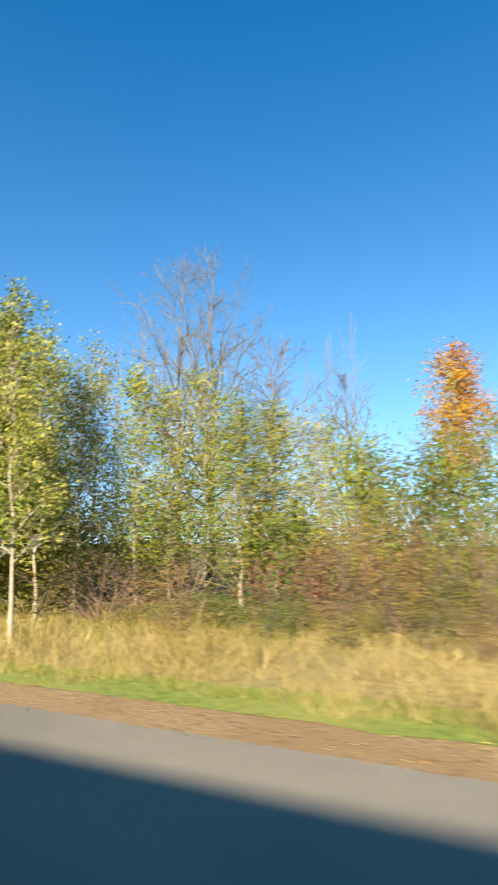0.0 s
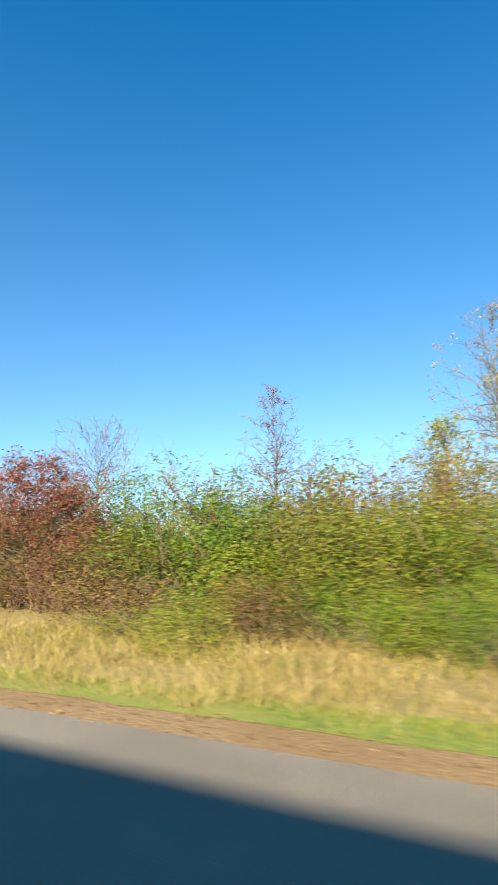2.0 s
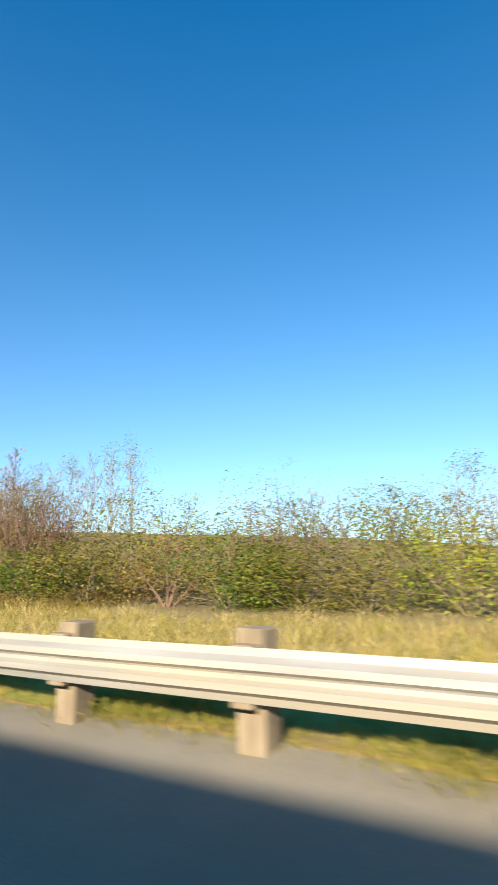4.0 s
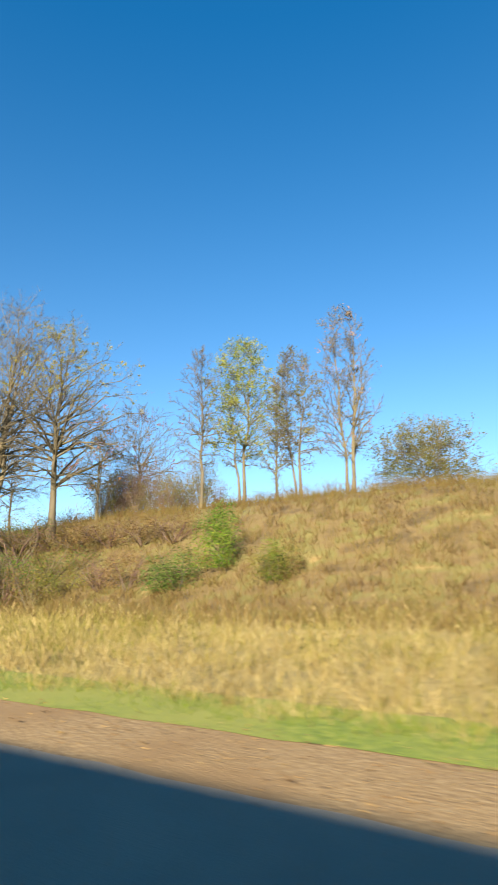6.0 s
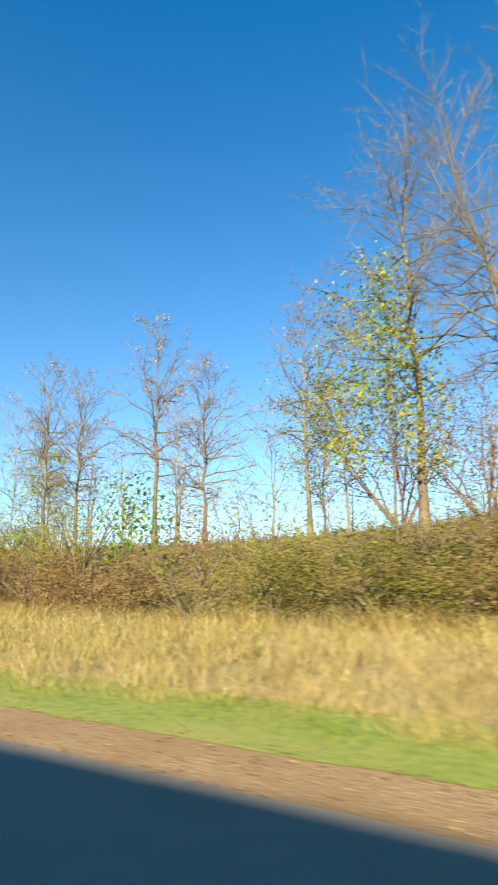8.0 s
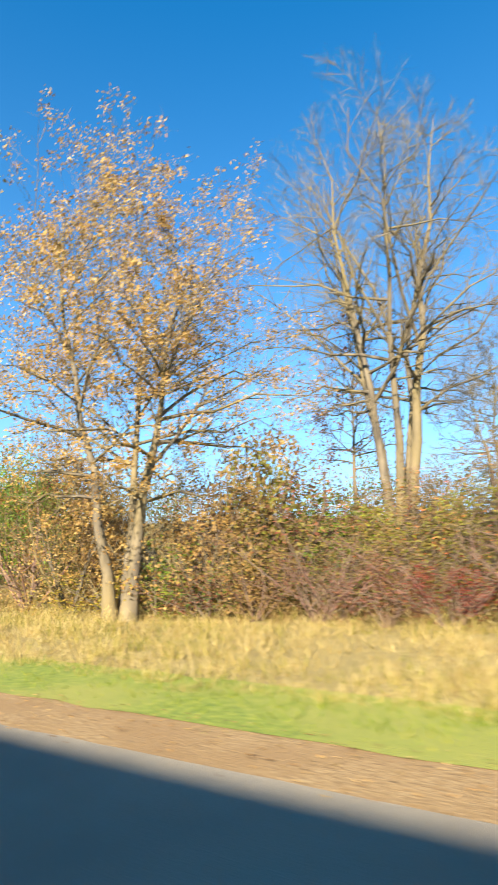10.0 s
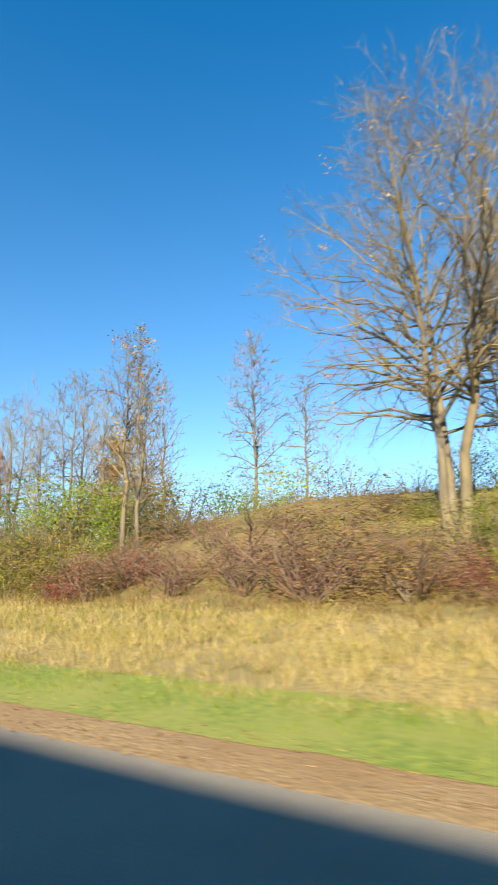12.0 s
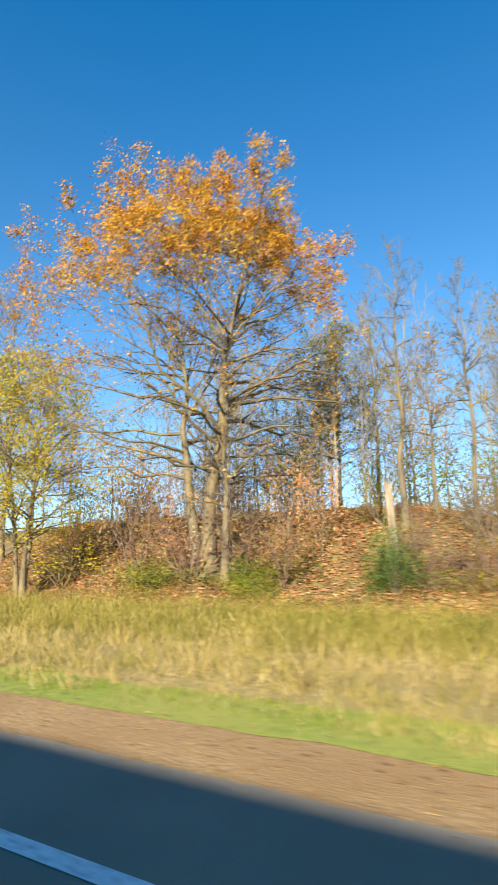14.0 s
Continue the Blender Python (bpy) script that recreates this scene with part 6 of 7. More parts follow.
shrub(-137.11, 12.30, 2.00, 1.14, 'brown', 0.5, "thicket")
shrub(-135.80, 12.30, 1.83, 1.03, 'olive', 0.5, "thicket")
shrub(-234.58, 12.40, 3.6, 1.1, 'deep', 1.0, "thicket")
shrub(-235.49, 12.80, 3.07, 1.00, 'green', 0.8, "thicket")
shrub(-238.25, 12.40, 2.43, 1.33, 'lime', 1.0, "thicket")
shrub(-241.62, 12.60, 2.47, 1.28, 'lime', 0.5, "thicket")
shrub(-246.85, 12.60, 2.95, 2.81, 'brown', 0.5, "thicket")
shrub(-244.17, 12.40, 2.40, 2.09, 'brown', 0.5, "thicket")
shrub(-236.87, 12.20, 1.97, 1.07, 'olive', 0.5, "thicket")
shrub(-233.32, 12.40, 2.39, 1.07, 'olive', 0.5, "thicket")
shrub(-203.02, 13.10, 3.22, 2.75, 'olive', 0.8, "thicket")
shrub(-201.90, 13.60, 3.98, 2.61, 'brown', 0.5, "thicket")
shrub(-199.19, 12.60, 2.91, 2.20, 'olive', 0.5, "thicket")
shrub(-198.28, 13.10, 3.58, 2.10, 'green', 0.8, "thicket")
shrub(-197.36, 13.60, 2.81, 2.00, 'brown', 0.5, "thicket")
shrub(-195.35, 12.60, 3.25, 1.72, 'olive', 0.5, "thicket")
shrub(-194.58, 13.10, 3.43, 1.66, 'brown', 0.8, "thicket")
shrub(-193.81, 13.60, 4.05, 1.60, 'olive', 0.5, "thicket")
shrub(-192.30, 12.60, 3.14, 1.37, 'green', 0.5, "thicket")
shrub(-191.63, 13.10, 3.70, 1.34, 'brown', 0.8, "thicket")
shrub(-190.97, 13.60, 3.07, 1.30, 'olive', 0.5, "thicket")
shrub(-189.82, 12.60, 3.40, 1.13, 'brown', 0.5, "thicket")
shrub(-189.25, 13.10, 2.84, 1.10, 'olive', 0.8, "thicket")
shrub(-188.62, 13.60, 3.35, 1.07, 'green', 0.5, "thicket")

far_tree(-15.64, 17.00, 9.70, 1.05, 'bare')
far_tree(-14.46, 17.00, 10.42, 1.00, 'bare')
far_tree(-13.32, 17.00, 9.10, 0.94, 'bare')
far_tree(-12.24, 17.00, 9.80, 0.90, 'bare')
far_tree(-11.22, 17.00, 8.56, 0.85, 'bare')
far_tree(-10.25, 17.00, 9.23, 0.82, 'bare')
far_tree(-9.33, 17.00, 8.07, 0.77, 'bare')
far_tree(-8.43, 17.00, 8.72, 0.74, 'bare')
far_tree(-7.61, 17.00, 7.62, 0.71, 'bare')
far_tree(-6.78, 17.00, 8.25, 0.67, 'bare')
far_tree(-5.99, 17.00, 8.86, 0.65, 'bare')

# saplings and brush under the oak
for x, y, top, half, colour, thick in ((-287.4, 15.2, 4.6, 0.9, 'rust', 0.5), (-288.9, 15.9, 5.2, 1.1, 'rust', 0.5), (-290.6, 16.2, 4.4, 1.2, 'brown', 0.5), (-292.4, 15.6, 5.0, 1.2, 'rust', 0.5),
                                       (-294.3, 16.4, 4.7, 1.4, 'brown', 0.5), (-286.2, 16.8, 4.4, 1.0, 'olive', 0.5), (-283.1, 16.0, 4.0, 1.0, 'brown', 0.2), (-281.0, 15.6, 3.8, 1.0, 'rust', 0.2),
                                       (-278.6, 16.6, 4.0, 1.2, 'olive', 0.5), (-296.6, 14.6, 3.4, 1.3, 'rust', 0.5), (-288.4, 12.9, 1.35, 0.8, 'lime', 1.0)):
    shrub(x, y, top, half, colour, thick)

# bleached dead trunks
stump(-280.55, 13.76, 4.95, 0.20, 0.035)
stump(-274.80, 13.89, 2.30, 0.22, 0.09)
stump(-274.40, 14.01, 1.90, 0.13, 0.04)
stump(-275.25, 13.70, 0.75, 0.07, 0.30)
stump(-224.85, 15.19, 3.35, 0.11)
stump(-285.01, 14.26, 3.21, 0.11, 0.02)

# thicket in the stretches between
rng = random.Random(77)
for a, b in ((-66, -97), (-153, -190)):
    x = a
    while x > b:
        far_tree(x, rng.uniform(17, 23), rng.uniform(7, 11) if x < -150 else rng.uniform(3.2, 4.6), rng.uniform(1.8, 2.8), rng.choice(["bare", "thin", "bare", "thin" if x > -162 else "leaf"]) if x < -150 else "thin", "woods")
        shrub(x - 0.5, rng.uniform(13, 15.5), height(x, 14) + rng.uniform(2.4, 3.6), rng.uniform(1.8, 2.4), rng.choice(["olive", "green", "lime", "brown"]), rng.choice([1.0, 0.5]), "undergrowth")
        front = 8.8 if x > -78 else 11.5
        shrub(x - 1.2, rng.uniform(front, front + 1.4), height(x, 11) + rng.uniform(1.5, 2.6), rng.uniform(1.5, 2.0), rng.choice(["olive", "brown", "brown"] if x < -150 else ["olive", "brown", "green", "lime"]), rng.choice([1.0, 0.5, 0.8]))
        x -= rng.uniform(1.7, 2.5)
for x, y, top, half, form in ((-169.5, 19.0, 11.5, 2.2, "vase"), (-173.0, 17.5, 9.6, 2.0, "spread"), (-176.4, 18.6, 12.2, 2.6, "vase"), (-180.2, 17.8, 10.4, 2.1, "spread"), (-183.6, 18.8, 12.0, 2.4, "vase")):
    tree(x, y, top, half, form=form, palette="tan", leaves=700, size=0.08)
# brush on the bank and a hedge behind the first bushes
for i in range(75):
    x = rng.uniform(-300, -186)
    y = rng.uniform(13.0, 19.0)
    shrub(x, y, height(x, y) + rng.uniform(0.8, 1.7), rng.uniform(0.8, 1.3), rng.choice(["brown", "olive", "maroon", "brown"]), rng.choice([0.5, 0.2, 0.2]), "undergrowth")
x = 6.0
while x > -94:
    y = rng.uniform(17, 20)
    shrub(x, y, rng.uniform(2.9, 3.9), rng.uniform(1.5, 2.1), rng.choice(["olive", "green", "lime", "brown"]), rng.choice([1.0, 0.5]), "undergrowth")
    x -= rng.uniform(1.5, 2.3)
x = -186.0
while x > -306:
    y = rng.uniform(20, 24.5)
    shrub(x, y, height(x, y) + rng.uniform(1.3, 2.6) * (1.6 if x < -256 else 1.0), rng.uniform(1.5, 2.1), rng.choice(["olive", "green", "lime", "brown"]), rng.choice([1.0, 0.5]), "undergrowth")
    x -= rng.uniform(1.3, 2.2)
# low brush along the crest
for i in range(42):
    x, y = rng.uniform(-147, -113), rng.uniform(19.5, 22.5)
    shrub(x, y, height(x, y) + rng.uniform(0.5, 0.9) * (1 if x > -132 else 1.7), rng.uniform(0.6, 1.1), rng.choice(["brown", "olive", "olive"]), rng.choice([0.5, 0.2, 0.2]), "undergrowth")
for i in range(26):
    x, y = rng.uniform(-141, -134.5), rng.uniform(19.0, 23.0)
    shrub(x, y, height(x, y) + rng.uniform(1.6, 3.0), rng.uniform(0.6, 1.0), rng.choice(["brown", "brown", "olive"]), rng.choice([0.5, 0.2]), "undergrowth")
# slim trees of the wood beyond the bank
for i in range(46):
    x, y = rng.uniform(-312, -262), rng.uniform(19.5, 29)
    far_tree(x, y, rng.uniform(8.5, 12.8), rng.uniform(1.1, 1.9), rng.choice(["bare", "bare", "thin"]), "woods")
# wood edge further off, behind the bushes
x = 8.0
while x > -312:
    if not -146 < x < -98:
        far_tree(x, rng.uniform(29, 38), height(x, 30) + rng.uniform(3.5, 6.0), rng.uniform(1.8, 2.8), rng.choice(["bare", "bare", "thin"]), "woods")
    x -= rng.uniform(4.0, 6.5)
# trees on the far side of the road, whose shade falls on the verge
for x, y, tall in ((-29.9, -12.5, 9.2), (-26.2, -12.5, 8.4), (-50.5, -12.5, 9.6), (-53.0, -12.8, 9.0), (-126.4, -12.5, 9.3), (-125.0, -12.5, 8.9)):
    shrub(x, y, tall, 1.2, "green", 1.0, "undergrowth")
finish_joined("undergrowth", "tangled mixed undergrowth of green and brown bushes", "undergrowth")
finish_joined("thicket", "dense thicket of green, olive and brown bushes along the bank", "thicket")
finish_joined("woods", "thin leafless woods further from the road", "woods")


# ---- guard rail ----
def rail_y(x):
    return 3.1 + 0.3 * min(1.0, max(0.0, (-x - 98) / 13.0)) + 0.2 * min(1.0, max(0.0, (-x - 111) / 4.0))


def box(bm, x0, x1, y0, y1, z0, z1, bevel=0.0):
    g = bmesh.ops.create_cube(bm, size=1, matrix=Matrix.LocRotScale(((x0 + x1) / 2, (y0 + y1) / 2, (z0 + z1) / 2), None, (x1 - x0, y1 - y0, z1 - z0)))
    if bevel:
        bmesh.ops.bevel(bm, geom=list({e for v in g["verts"] for e in v.link_edges}), offset=bevel, segments=1, affect="EDGES")


rail = tagged(new("guard_rail"), "weathered galvanised steel guard rail on timber posts with a rolled end", "guard rail")
W = [(0.00, 0.0), (0.045, 0.018), (0.075, 0.075), (0.115, 0.078), (0.135, 0.03), (0.158, 0.012), (0.178, 0.03), (0.198, 0.078), (0.238, 0.075), (0.268, 0.018), (0.312, 0.0)]
RAIL_START, RAIL_END = -80.0, -115.4
verts, faces = [], []
steps = 42
for i in range(steps + 1):
    x = RAIL_START + (RAIL_END - RAIL_START) * i / steps
    lap = 0.004 * ((i // 3) % 2)
    sag = 0.008 * noise.noise(Vector((x * 0.4, 0, 0)))
    for dz, dy in W:
        verts.append((x, rail_y(x) - dy - lap, 0.478 + dz + sag))
m = len(W)
for i in range(steps):
    for j in range(m - 1):
        faces.append((i * m + j, i * m + j + 1, (i + 1) * m + j + 1, (i + 1) * m + j))
beam = mesh_object("beam", verts, faces, STEEL, rail, "ribbed steel beam with lapped joints")
so = beam.modifiers.new("thick", "SOLIDIFY")
so.thickness = 0.006
post_xs = [-114.25, -113.12, -112.30, -111.40, -110.70] + [-109.2 + 1.6 * i for i in range(19)]
bolt = None
for i, px in enumerate(post_xs):
    py = rail_y(px)
    bm = bmesh.new()
    box(bm, px - 0.1, px + 0.1, py + 0.1, py + 0.30, -0.4, 0.87 + 0.02 * math.sin(i * 2.1), 0.012)
    part("post", bm, TIMBER, rail, "weathered square timber post")
    bm = bmesh.new()
    box(bm, px - 0.075, px + 0.075, py + 0.003, py + 0.1, 0.44, 0.80, 0.008)
    part("spacer_block", bm, TIMBER, rail)
    bm = bmesh.new()
    bmesh.ops.create_cone(bm, cap_ends=True, segments=8, radius1=0.02, radius2=0.016, depth=0.02, matrix=Matrix.LocRotScale((px, py - 0.022, 0.636), Euler((radians(90), 0, 0)), None))
    part("bolt", bm, STEEL, rail)
    if i in (0, 6, 13, 20):
        bm = bmesh.new()
        box(bm, px - 0.05, px + 0.05, py + 0.16, py + 0.18, 0.84, 0.97, 0.004)
        part("reflector", bm, WHITE, rail, "white square reflector plate on a post")
# rolled end: ribbed drum
bm = bmesh.new()
prof, k = [], 24
for i in range(33):
    f = i / 32
    prof.append((0.27 + 0.02 * math.cos(f * 6.283 * 6), 0.42 + 0.55 * f))
rings = [[bm.verts.new((-115.62 + r * math.cos(6.283 * j / k), 3.78 + r * math.sin(6.283 * j / k), z)) for j in range(k)] for r, z in prof]
for a, b in zip(rings, rings[1:]):
    for j in range(k):
        bm.faces.new((a[j], a[(j + 1) % k], b[(j + 1) % k], b[j]))
bm.faces.new(rings[0][::-1])
part("end_drum", bm, STEEL, rail, "corrugated steel drum wrapped round the rail's end")
bm = bmesh.new()
box(bm, -115.72, -115.52, 3.68, 3.88, -0.4, 0.5, 0.01)
part("post", bm, TIMBER, rail, "weathered square timber post")
bm = bmesh.new()
box(bm, -115.6, -114.3, 3.60, 3.70, 0.20, 0.28, 0.006)
part("ground_strut", bm, STEEL, rail, "low steel strut between the last posts")

# hazard marker behind the drum
marker = tagged(new("marker_post"), "thin grey marker post with an amber and black top", "marker post")
bm = bmesh.new()
box(bm, -115.83, -115.77, 4.13, 4.16, -0.3, 1.70, 0.004)
part("post", bm, STEEL, marker)
bm = bmesh.new()
box(bm, -115.86, -115.74, 4.115, 4.128, 1.42, 1.68, 0.003)
plate = part("reflector", bm, AMBER, marker, "amber plate with a black stripe")
bm = bmesh.new()
for x0, x1 in ((-115.835, -115.805), (-115.765, -115.795)):
    q = [bm.verts.new((x, 4.111, z)) for x, z in ((x0, 1.66), (x0 + (0.022 if x1 > x0 else -0.022), 1.66), (-115.80 + (0.008 if x1 > x0 else -0.008), 1.50), (-115.80 - (0.008 if x1 > x0 else -0.008), 1.50))]
    bmesh.ops.extrude_face_region(bm, geom=[bm.faces.new(q)])
bmesh.ops.translate(bm, vec=(0, 0.003, 0), verts=bm.verts[-8:-4])
part("stripe", bm, BLACK, plate, "black wedge-shaped stripe")


# ---- signs ----
def lettering(text, x, y, z, size, parent):
    cu = bpy.data.curves.new("digits", "FONT")
    cu.body, cu.size, cu.align_x, cu.align_y, cu.extrude = text, size, "CENTER", "CENTER", 0.001
    tmp = bpy.data.objects.new("digits", cu)
    scene.collection.objects.link(tmp)
    me = bpy.data.meshes.new_from_object(tmp.evaluated_get(bpy.context.evaluated_depsgraph_get()))
    bpy.data.objects.remove(tmp)
    me.materials.clear()
    me.materials.append(BLACK)
    ob = new("digits", me)
    ob.matrix_basis = pose(x, y, z, 90, 0, 90)
    ob.parent = parent
    return ob


def panel(sign, x, y0, y1, z0, z1, border=True):
    bm = bmesh.new()
    box(bm, x - 0.004, x + 0.004, y0, y1, z0, z1, 0.003)
    p = part("panel", bm, WHITE, sign, "white sheet metal sign panel")
    if border:
        for a, b, c, d in ((y0 + 0.015, y1 - 0.015, z0 + 0.015, z0 + 0.027), (y0 + 0.015, y1 - 0.015, z1 - 0.027, z1 - 0.015), (y0 + 0.015, y0 + 0.027, z0 + 0.03, z1 - 0.03), (y1 - 0.027, y1 - 0.015, z0 + 0.03, z1 - 0.03)):
            bm = bmesh.new()
            box(bm, x + 0.0045, x + 0.006, a, b, c, d)
            part("border", bm, BLACK, p)
    return p


def sign_post(sign, x, y, top):
    bm = bmesh.new()
    for dy, dx in ((-0.03, 0.0), (0.03, 0.0), (0.0, -0.02)):
        box(bm, x - 0.012 + dx, x + 0.004 + dx, y - 0.014 + dy, y + 0.014 + dy, height(x, y) - 0.3, top)
    part("post", bm, STEEL, sign, "galvanised channel post")


def dark_bar(p, x, y0, y1, z0, z1):
    bm = bmesh.new()
    box(bm, x + 0.0045, x + 0.0065, y0, y1, z0, z1)
    part("bar", bm, BLACK, p)


route = tagged(new("road_sign"), "white route sign above a small white plate on galvanised posts", "road sign", "road signs")
sign_post(route, -268.34, 4.98, 2.32)
sign_post(route, -268.34, 5.20, 2.32)
p = panel(route, -268.3, 4.88, 5.30, 1.95, 2.36)
lettering("13", -268.294, 5.09, 2.15, 0.29, p)
dark_bar(p, -268.3, 5.0, 5.18, 2.315, 2.325)
dark_bar(p, -268.3, 5.01, 5.17, 1.985, 1.992)
p = panel(route, -268.3, 4.93, 5.25, 1.63, 1.92)
dark_bar(p, -268.3, 5.02, 5.16, 1.75, 1.80)
info = tagged(new("road_sign"), "two white sign plates with dark bars on two tall galvanised posts", "road sign", "road signs")
sign_post(info, -189.54, 4.88, 2.75)
sign_post(info, -189.54, 5.17, 2.75)
p = panel(info, -189.5, 4.83, 5.22, 2.49, 2.76)
dark_bar(p, -189.5, 4.93, 4.98, 2.56, 2.69)
dark_bar(p, -189.5, 5.06, 5.11, 2.56, 2.69)
p = panel(info, -189.5, 4.82, 5.24, 1.98, 2.46)
for z in (2.12, 2.27):
    dark_bar(p, -189.5, 4.98, 5.08, z, z + 0.035)


# ---- grass and litter ----
def blades(name, n, where, tall, width, mat, label, category, bend=0.35, seed=1, head=0.0, tuft=1, spread=0.05):
    """Bent tapering blades in tufts; where(gen, n) gives x, y and a height factor of the tufts."""
    gen = np.random.default_rng(seed)
    x, y, fac = where(gen, n // tuft)
    z = np.array([height(a, b) for a, b in zip(x, y)])
    x, y, z, fac = (np.repeat(q, tuft) for q in (x, y, z, fac))
    off = gen.normal(size=(len(x), 2)) * spread
    foot = np.stack([x + off[:, 0], y + off[:, 1], z - 0.03], axis=1)
    h = tall * fac * gen.uniform(0.45, 1.2, size=len(x))
    a = gen.uniform(0, 2 * np.pi, len(x))
    side = np.stack([np.cos(a), np.sin(a), np.zeros(len(x))], axis=1) * (width * gen.uniform(0.6, 1.4, len(x)))[:, None]
    lean = off / (spread + 1e-6) + gen.normal(size=off.shape) * 0.5
    lean /= np.linalg.norm(lean, axis=1, keepdims=True) + 1e-6
    fall = np.concatenate([lean, np.zeros((len(x), 1))], axis=1) * (h * bend * gen.uniform(0.1, 1.7, len(x)))[:, None]
    end = foot + fall
    end[:, 2] += h
    v = np.stack([foot + side * 0.5, foot - side * 0.5, end], axis=1).reshape(-1, 3)
    f = np.arange(len(x) * 3).reshape(-1, 3)
    if head:
        # seed heads on the longest stalks
        pick = np.nonzero(h > np.quantile(h, 1 - head))[0]
        low = end[pick] - (end[pick] - foot[pick]) * gen.uniform(0.1, 0.3, (len(pick), 1))
        wide = side[pick] * gen.uniform(0.3, 0.8, (len(pick), 1))
        drop = end[pick] + fall[pick] * 0.1
        drop[:, 2] -= 0.01
        f = np.concatenate([f, len(v) + np.arange(len(pick) * 3).reshape(-1, 3)])
        v = np.concatenate([v, np.stack([low + wide, low - wide, drop], axis=1).reshape(-1, 3)])
    ob = new(name, fast_mesh(name, v, f, mat))
    return tagged(ob, label, category, kind="stuff")


X_NEAR, X_FAR = 10.0, -302.0


def tall_where(gen, n):
    x = gen.uniform(X_FAR, X_NEAR, n)
    front = np.array([along(TALL, a) for a in x])
    y = front + 0.15 * np.sin(x * 1.3) + 0.12 * np.sin(x * 4.1) + (np.where(x > -60, 8.4, 10.8) - front) * gen.random(n) ** 1.45
    patch = np.array([noise.noise(Vector((a * 0.5, b * 0.7, 2))) for a, b in zip(x, y)])
    fac = 0.62 + 0.45 * patch + 0.38 * np.clip((y - front) / 2.5, 0, 1)
    return x, y, np.clip(fac, 0.5, 1.2) * np.where(x > -62, 0.8, np.where((x < -180) | ((x > -118) & (x < -78)), 0.78, 1.0)) * gen.choice([0.5, 0.75, 1.0, 1.25], len(x), p=[0.3, 0.28, 0.32, 0.1])


def bank_where(gen, n):
    x = np.where(gen.random(n) < 0.6, gen.uniform(-165, -92, n), gen.uniform(-302, -165, n))
    y = 10.2 + 10.8 * gen.random(n)
    return x, y, 0.8 + 0.4 * gen.random(n)


def weeds_where(gen, n):
    x, y, fac = tall_where(gen, n * 3)
    front = np.array([along(TALL, a) for a in x])
    patch = np.array([noise.noise(Vector((a * 0.22, b * 0.4, 9))) for a, b in zip(x, y)])
    chance = np.clip((y - front + 0.4) / 3.0, 0.1, 1) * np.clip(0.45 + 1.8 * patch, 0.03, 1) * np.where(x < -272, 7.0, np.where((x < -262) | ((x > -120) & (x < -76)), 4.0, 1.2))
    keep = gen.random(len(x)) < chance
    return x[keep][:n], y[keep][:n], fac[keep][:n]


def oak_where(gen, n):
    x = gen.uniform(X_FAR, -268, n)
    return x, 7.0 + 4.0 * gen.beta(1.6, 1.6, n), 0.6 + 0.6 * gen.random(n)


def lawn_where(gen, n):
    x = gen.uniform(X_FAR, X_NEAR, n)
    a = np.array([along(EDGE, q) + 0.25 if -119 < q < -78 else along(VERGE, q) for q in x])
    b = np.array([along(TALL, q) for q in x]) + 0.5
    y = a - 0.08 + 0.1 * np.sin(x * 2.3) + (b - a) * gen.random(n)
    return x, y, 0.5 + 0.9 * gen.random(n) * np.clip((y - a) / 0.4, 0.3, 1)


def rail_where(gen, n):
    x = gen.uniform(-117, -79, n)
    y = 3.22 + 0.35 * np.clip((-x - 98) / 13, 0, 1) + np.abs(gen.normal(0, 0.5, n)) + 0.1 * np.sin(x * 2.1)
    patch = np.array([noise.noise(Vector((a * 0.8, 0, 5))) for a in x])
    return x, np.where(x < -113, y + 0.35, y), np.clip(0.75 + 0.8 * patch, 0.2, 1.3) * np.where(x < -112.5, 0.5, 1.0)


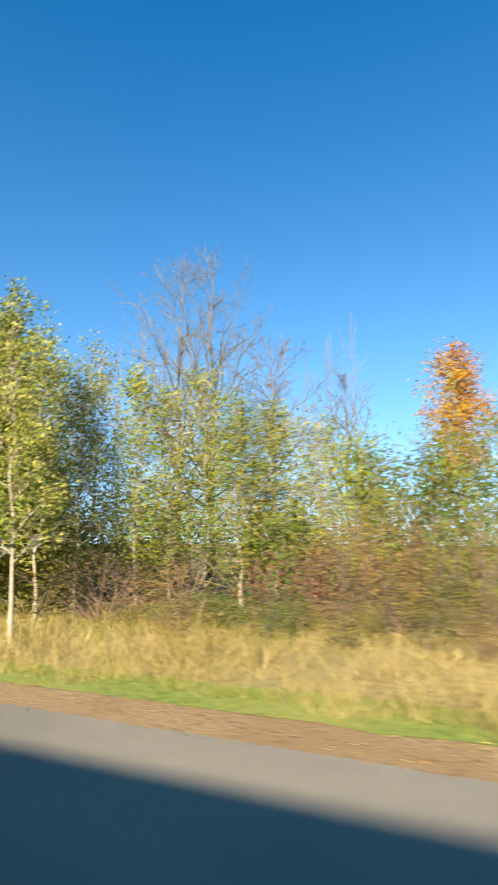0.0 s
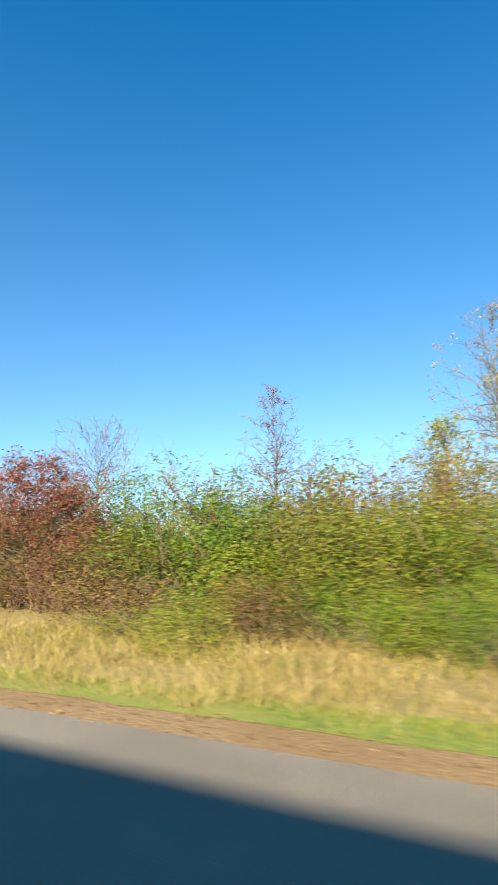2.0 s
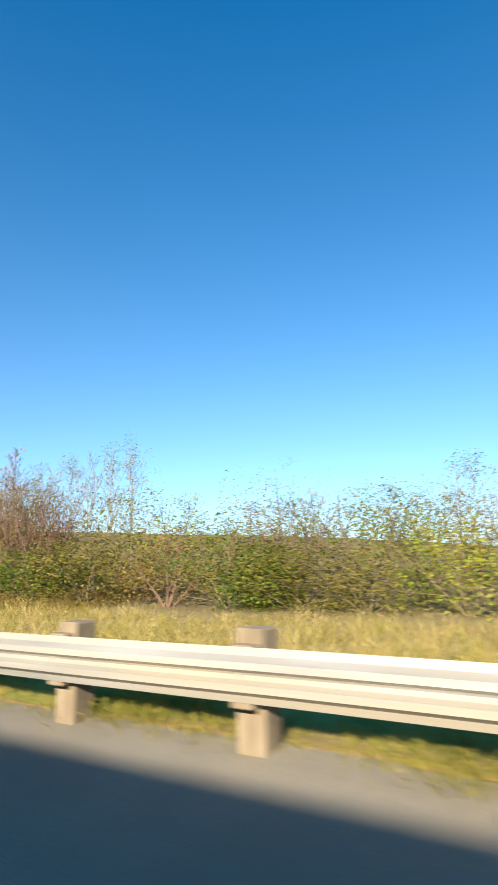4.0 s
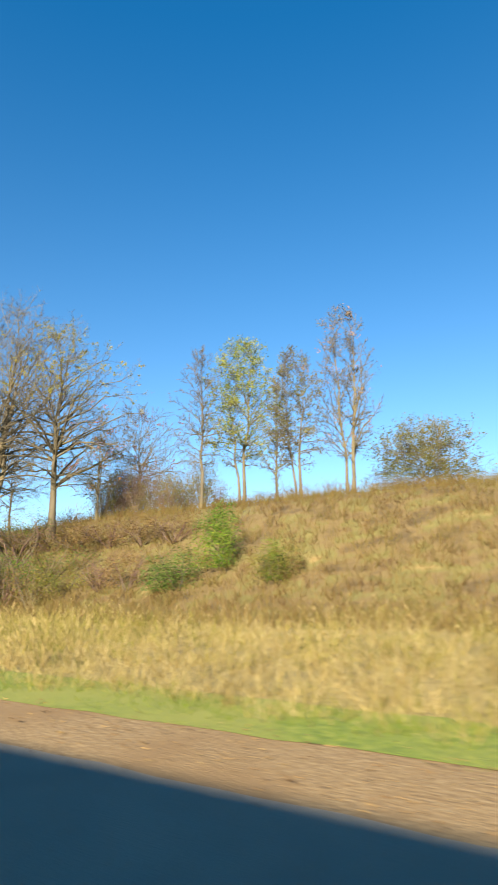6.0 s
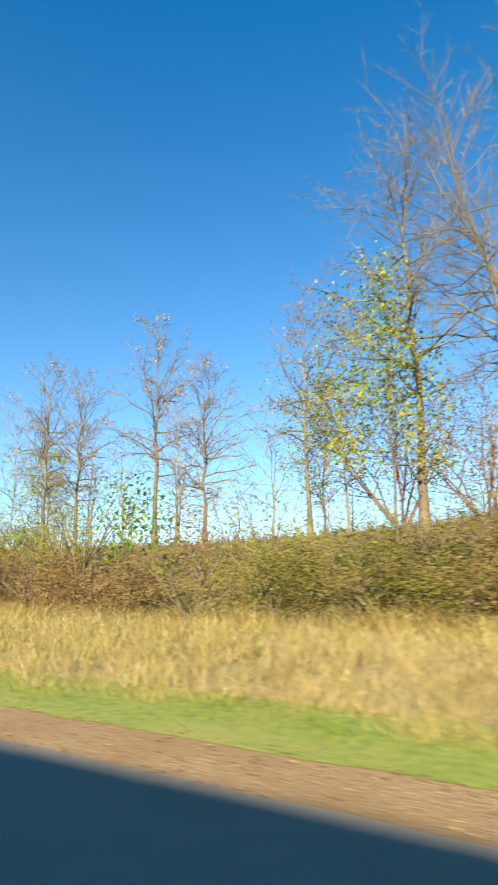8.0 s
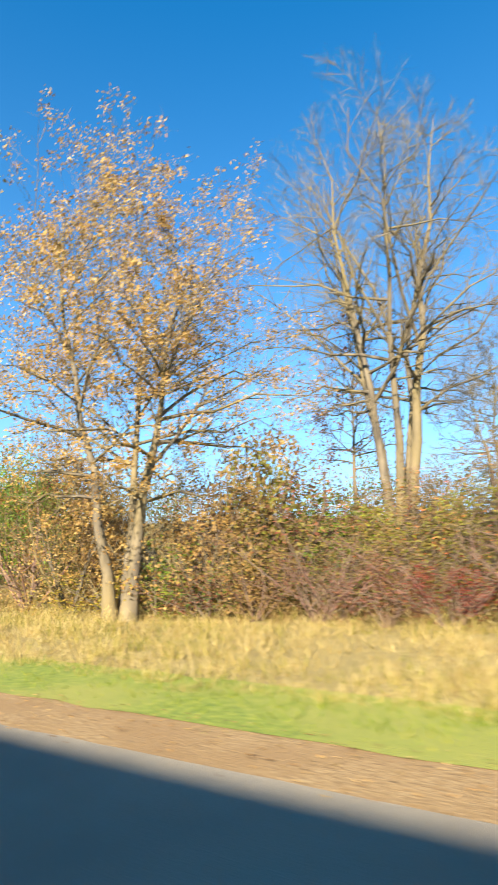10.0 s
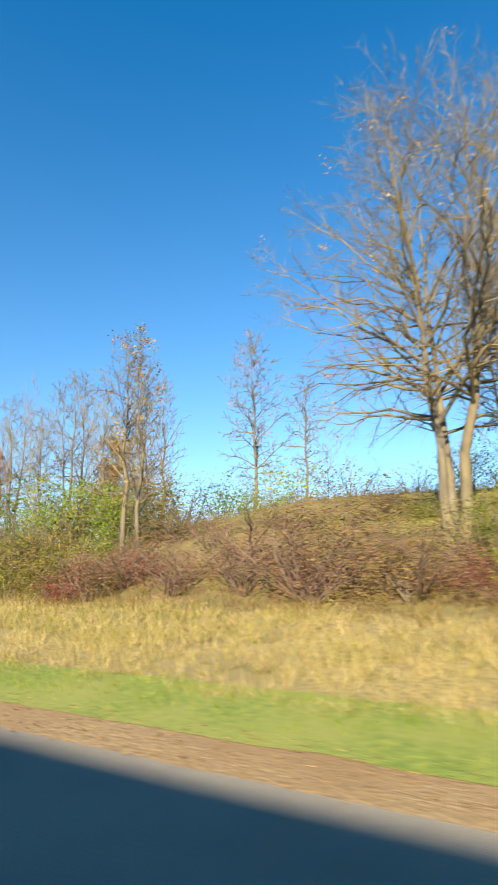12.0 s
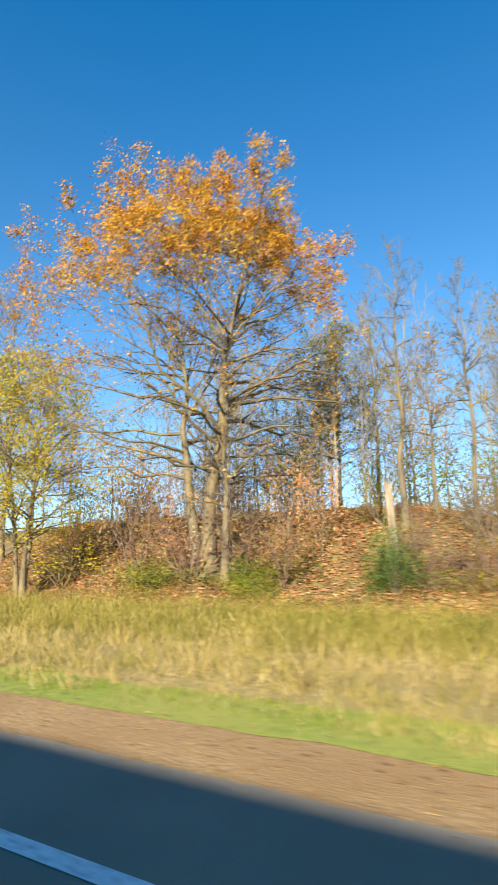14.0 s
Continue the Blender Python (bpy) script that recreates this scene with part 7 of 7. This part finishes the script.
blades("tall_grass", 320000, tall_where, 0.42, 0.011, STRAW, "tall dry straw-coloured grass and weeds on the verge", "grass", 0.6, 1, 0.12, 14, 0.08)
blades("matted_grass", 130000, tall_where, 0.21, 0.02, STRAW, "matted dry grass lying between the taller tufts", "grass", 1.3, 21, 0.0, 10, 0.09)
blades("bank_weeds", 210000, bank_where, 0.40, 0.016, BRUSH, "brown dry weeds covering the bank", "weeds", 0.55, 2, 0.12, 7, 0.09)
blades("green_weeds", 105000, weeds_where, 0.40, 0.013, WEEDS, "olive-green weeds behind the dry grass", "weeds", 0.6, 5, 0.2, 10, 0.08)
blades("seeding_weeds", 34000, oak_where, 0.42, 0.013, WEEDS, "olive-green weeds gone to seed below the wooded bank", "weeds", 0.5, 15, 0.3, 10, 0.08)
blades("mown_grass", 210000, lawn_where, 0.11, 0.013, LAWN, "short green mown grass along the shoulder", "grass", 0.8, 3, 0.0, 8, 0.05)
blades("rail_grass", 60000, rail_where, 0.24, 0.013, WEEDS, "green and dry grass grown up round the guard rail posts", "grass", 0.7, 8, 0.1, 8, 0.06)


def litter(name, n, where, size, mat, label, seed, lift=0.012):
    gen = np.random.default_rng(seed)
    x, y, z = where(gen, n)
    v, f = leaf_cards(gen, np.stack([x, y, z], axis=1), size)
    v = v.reshape(-1, 3, 3)
    v[:, :, 2] = z[:, None] + (v[:, :, 2] - z[:, None]) * 0.3 + lift
    return tagged(new(name, fast_mesh(name, v.reshape(-1, 3), f, mat)), label, "leaf litter", kind="stuff")


def shoulder_where(gen, n):
    x = gen.uniform(X_FAR, X_NEAR, n)
    a = np.array([along(EDGE, q) for q in x])
    b = np.array([along(VERGE, q) for q in x])
    y = a - 0.15 + (b - a + 0.4) * gen.beta(2.0, 2.0, n)
    return x, y, np.full(n, 0.002)


def slope_where(gen, n):
    x = gen.uniform(-302, -274, n)
    y = gen.uniform(11.0, 20.5, n)
    return x, y, np.array([height(a, b) for a, b in zip(x, y)])


litter("shoulder_leaves", 26000, shoulder_where, 0.042, LITTER, "brown fallen leaves and grit on the road shoulder", 11)
litter("bank_leaves", 38000, slope_where, 0.17, LEAF["rust"], "rust-coloured fallen leaves covering the wooded bank", 12, 0.05)
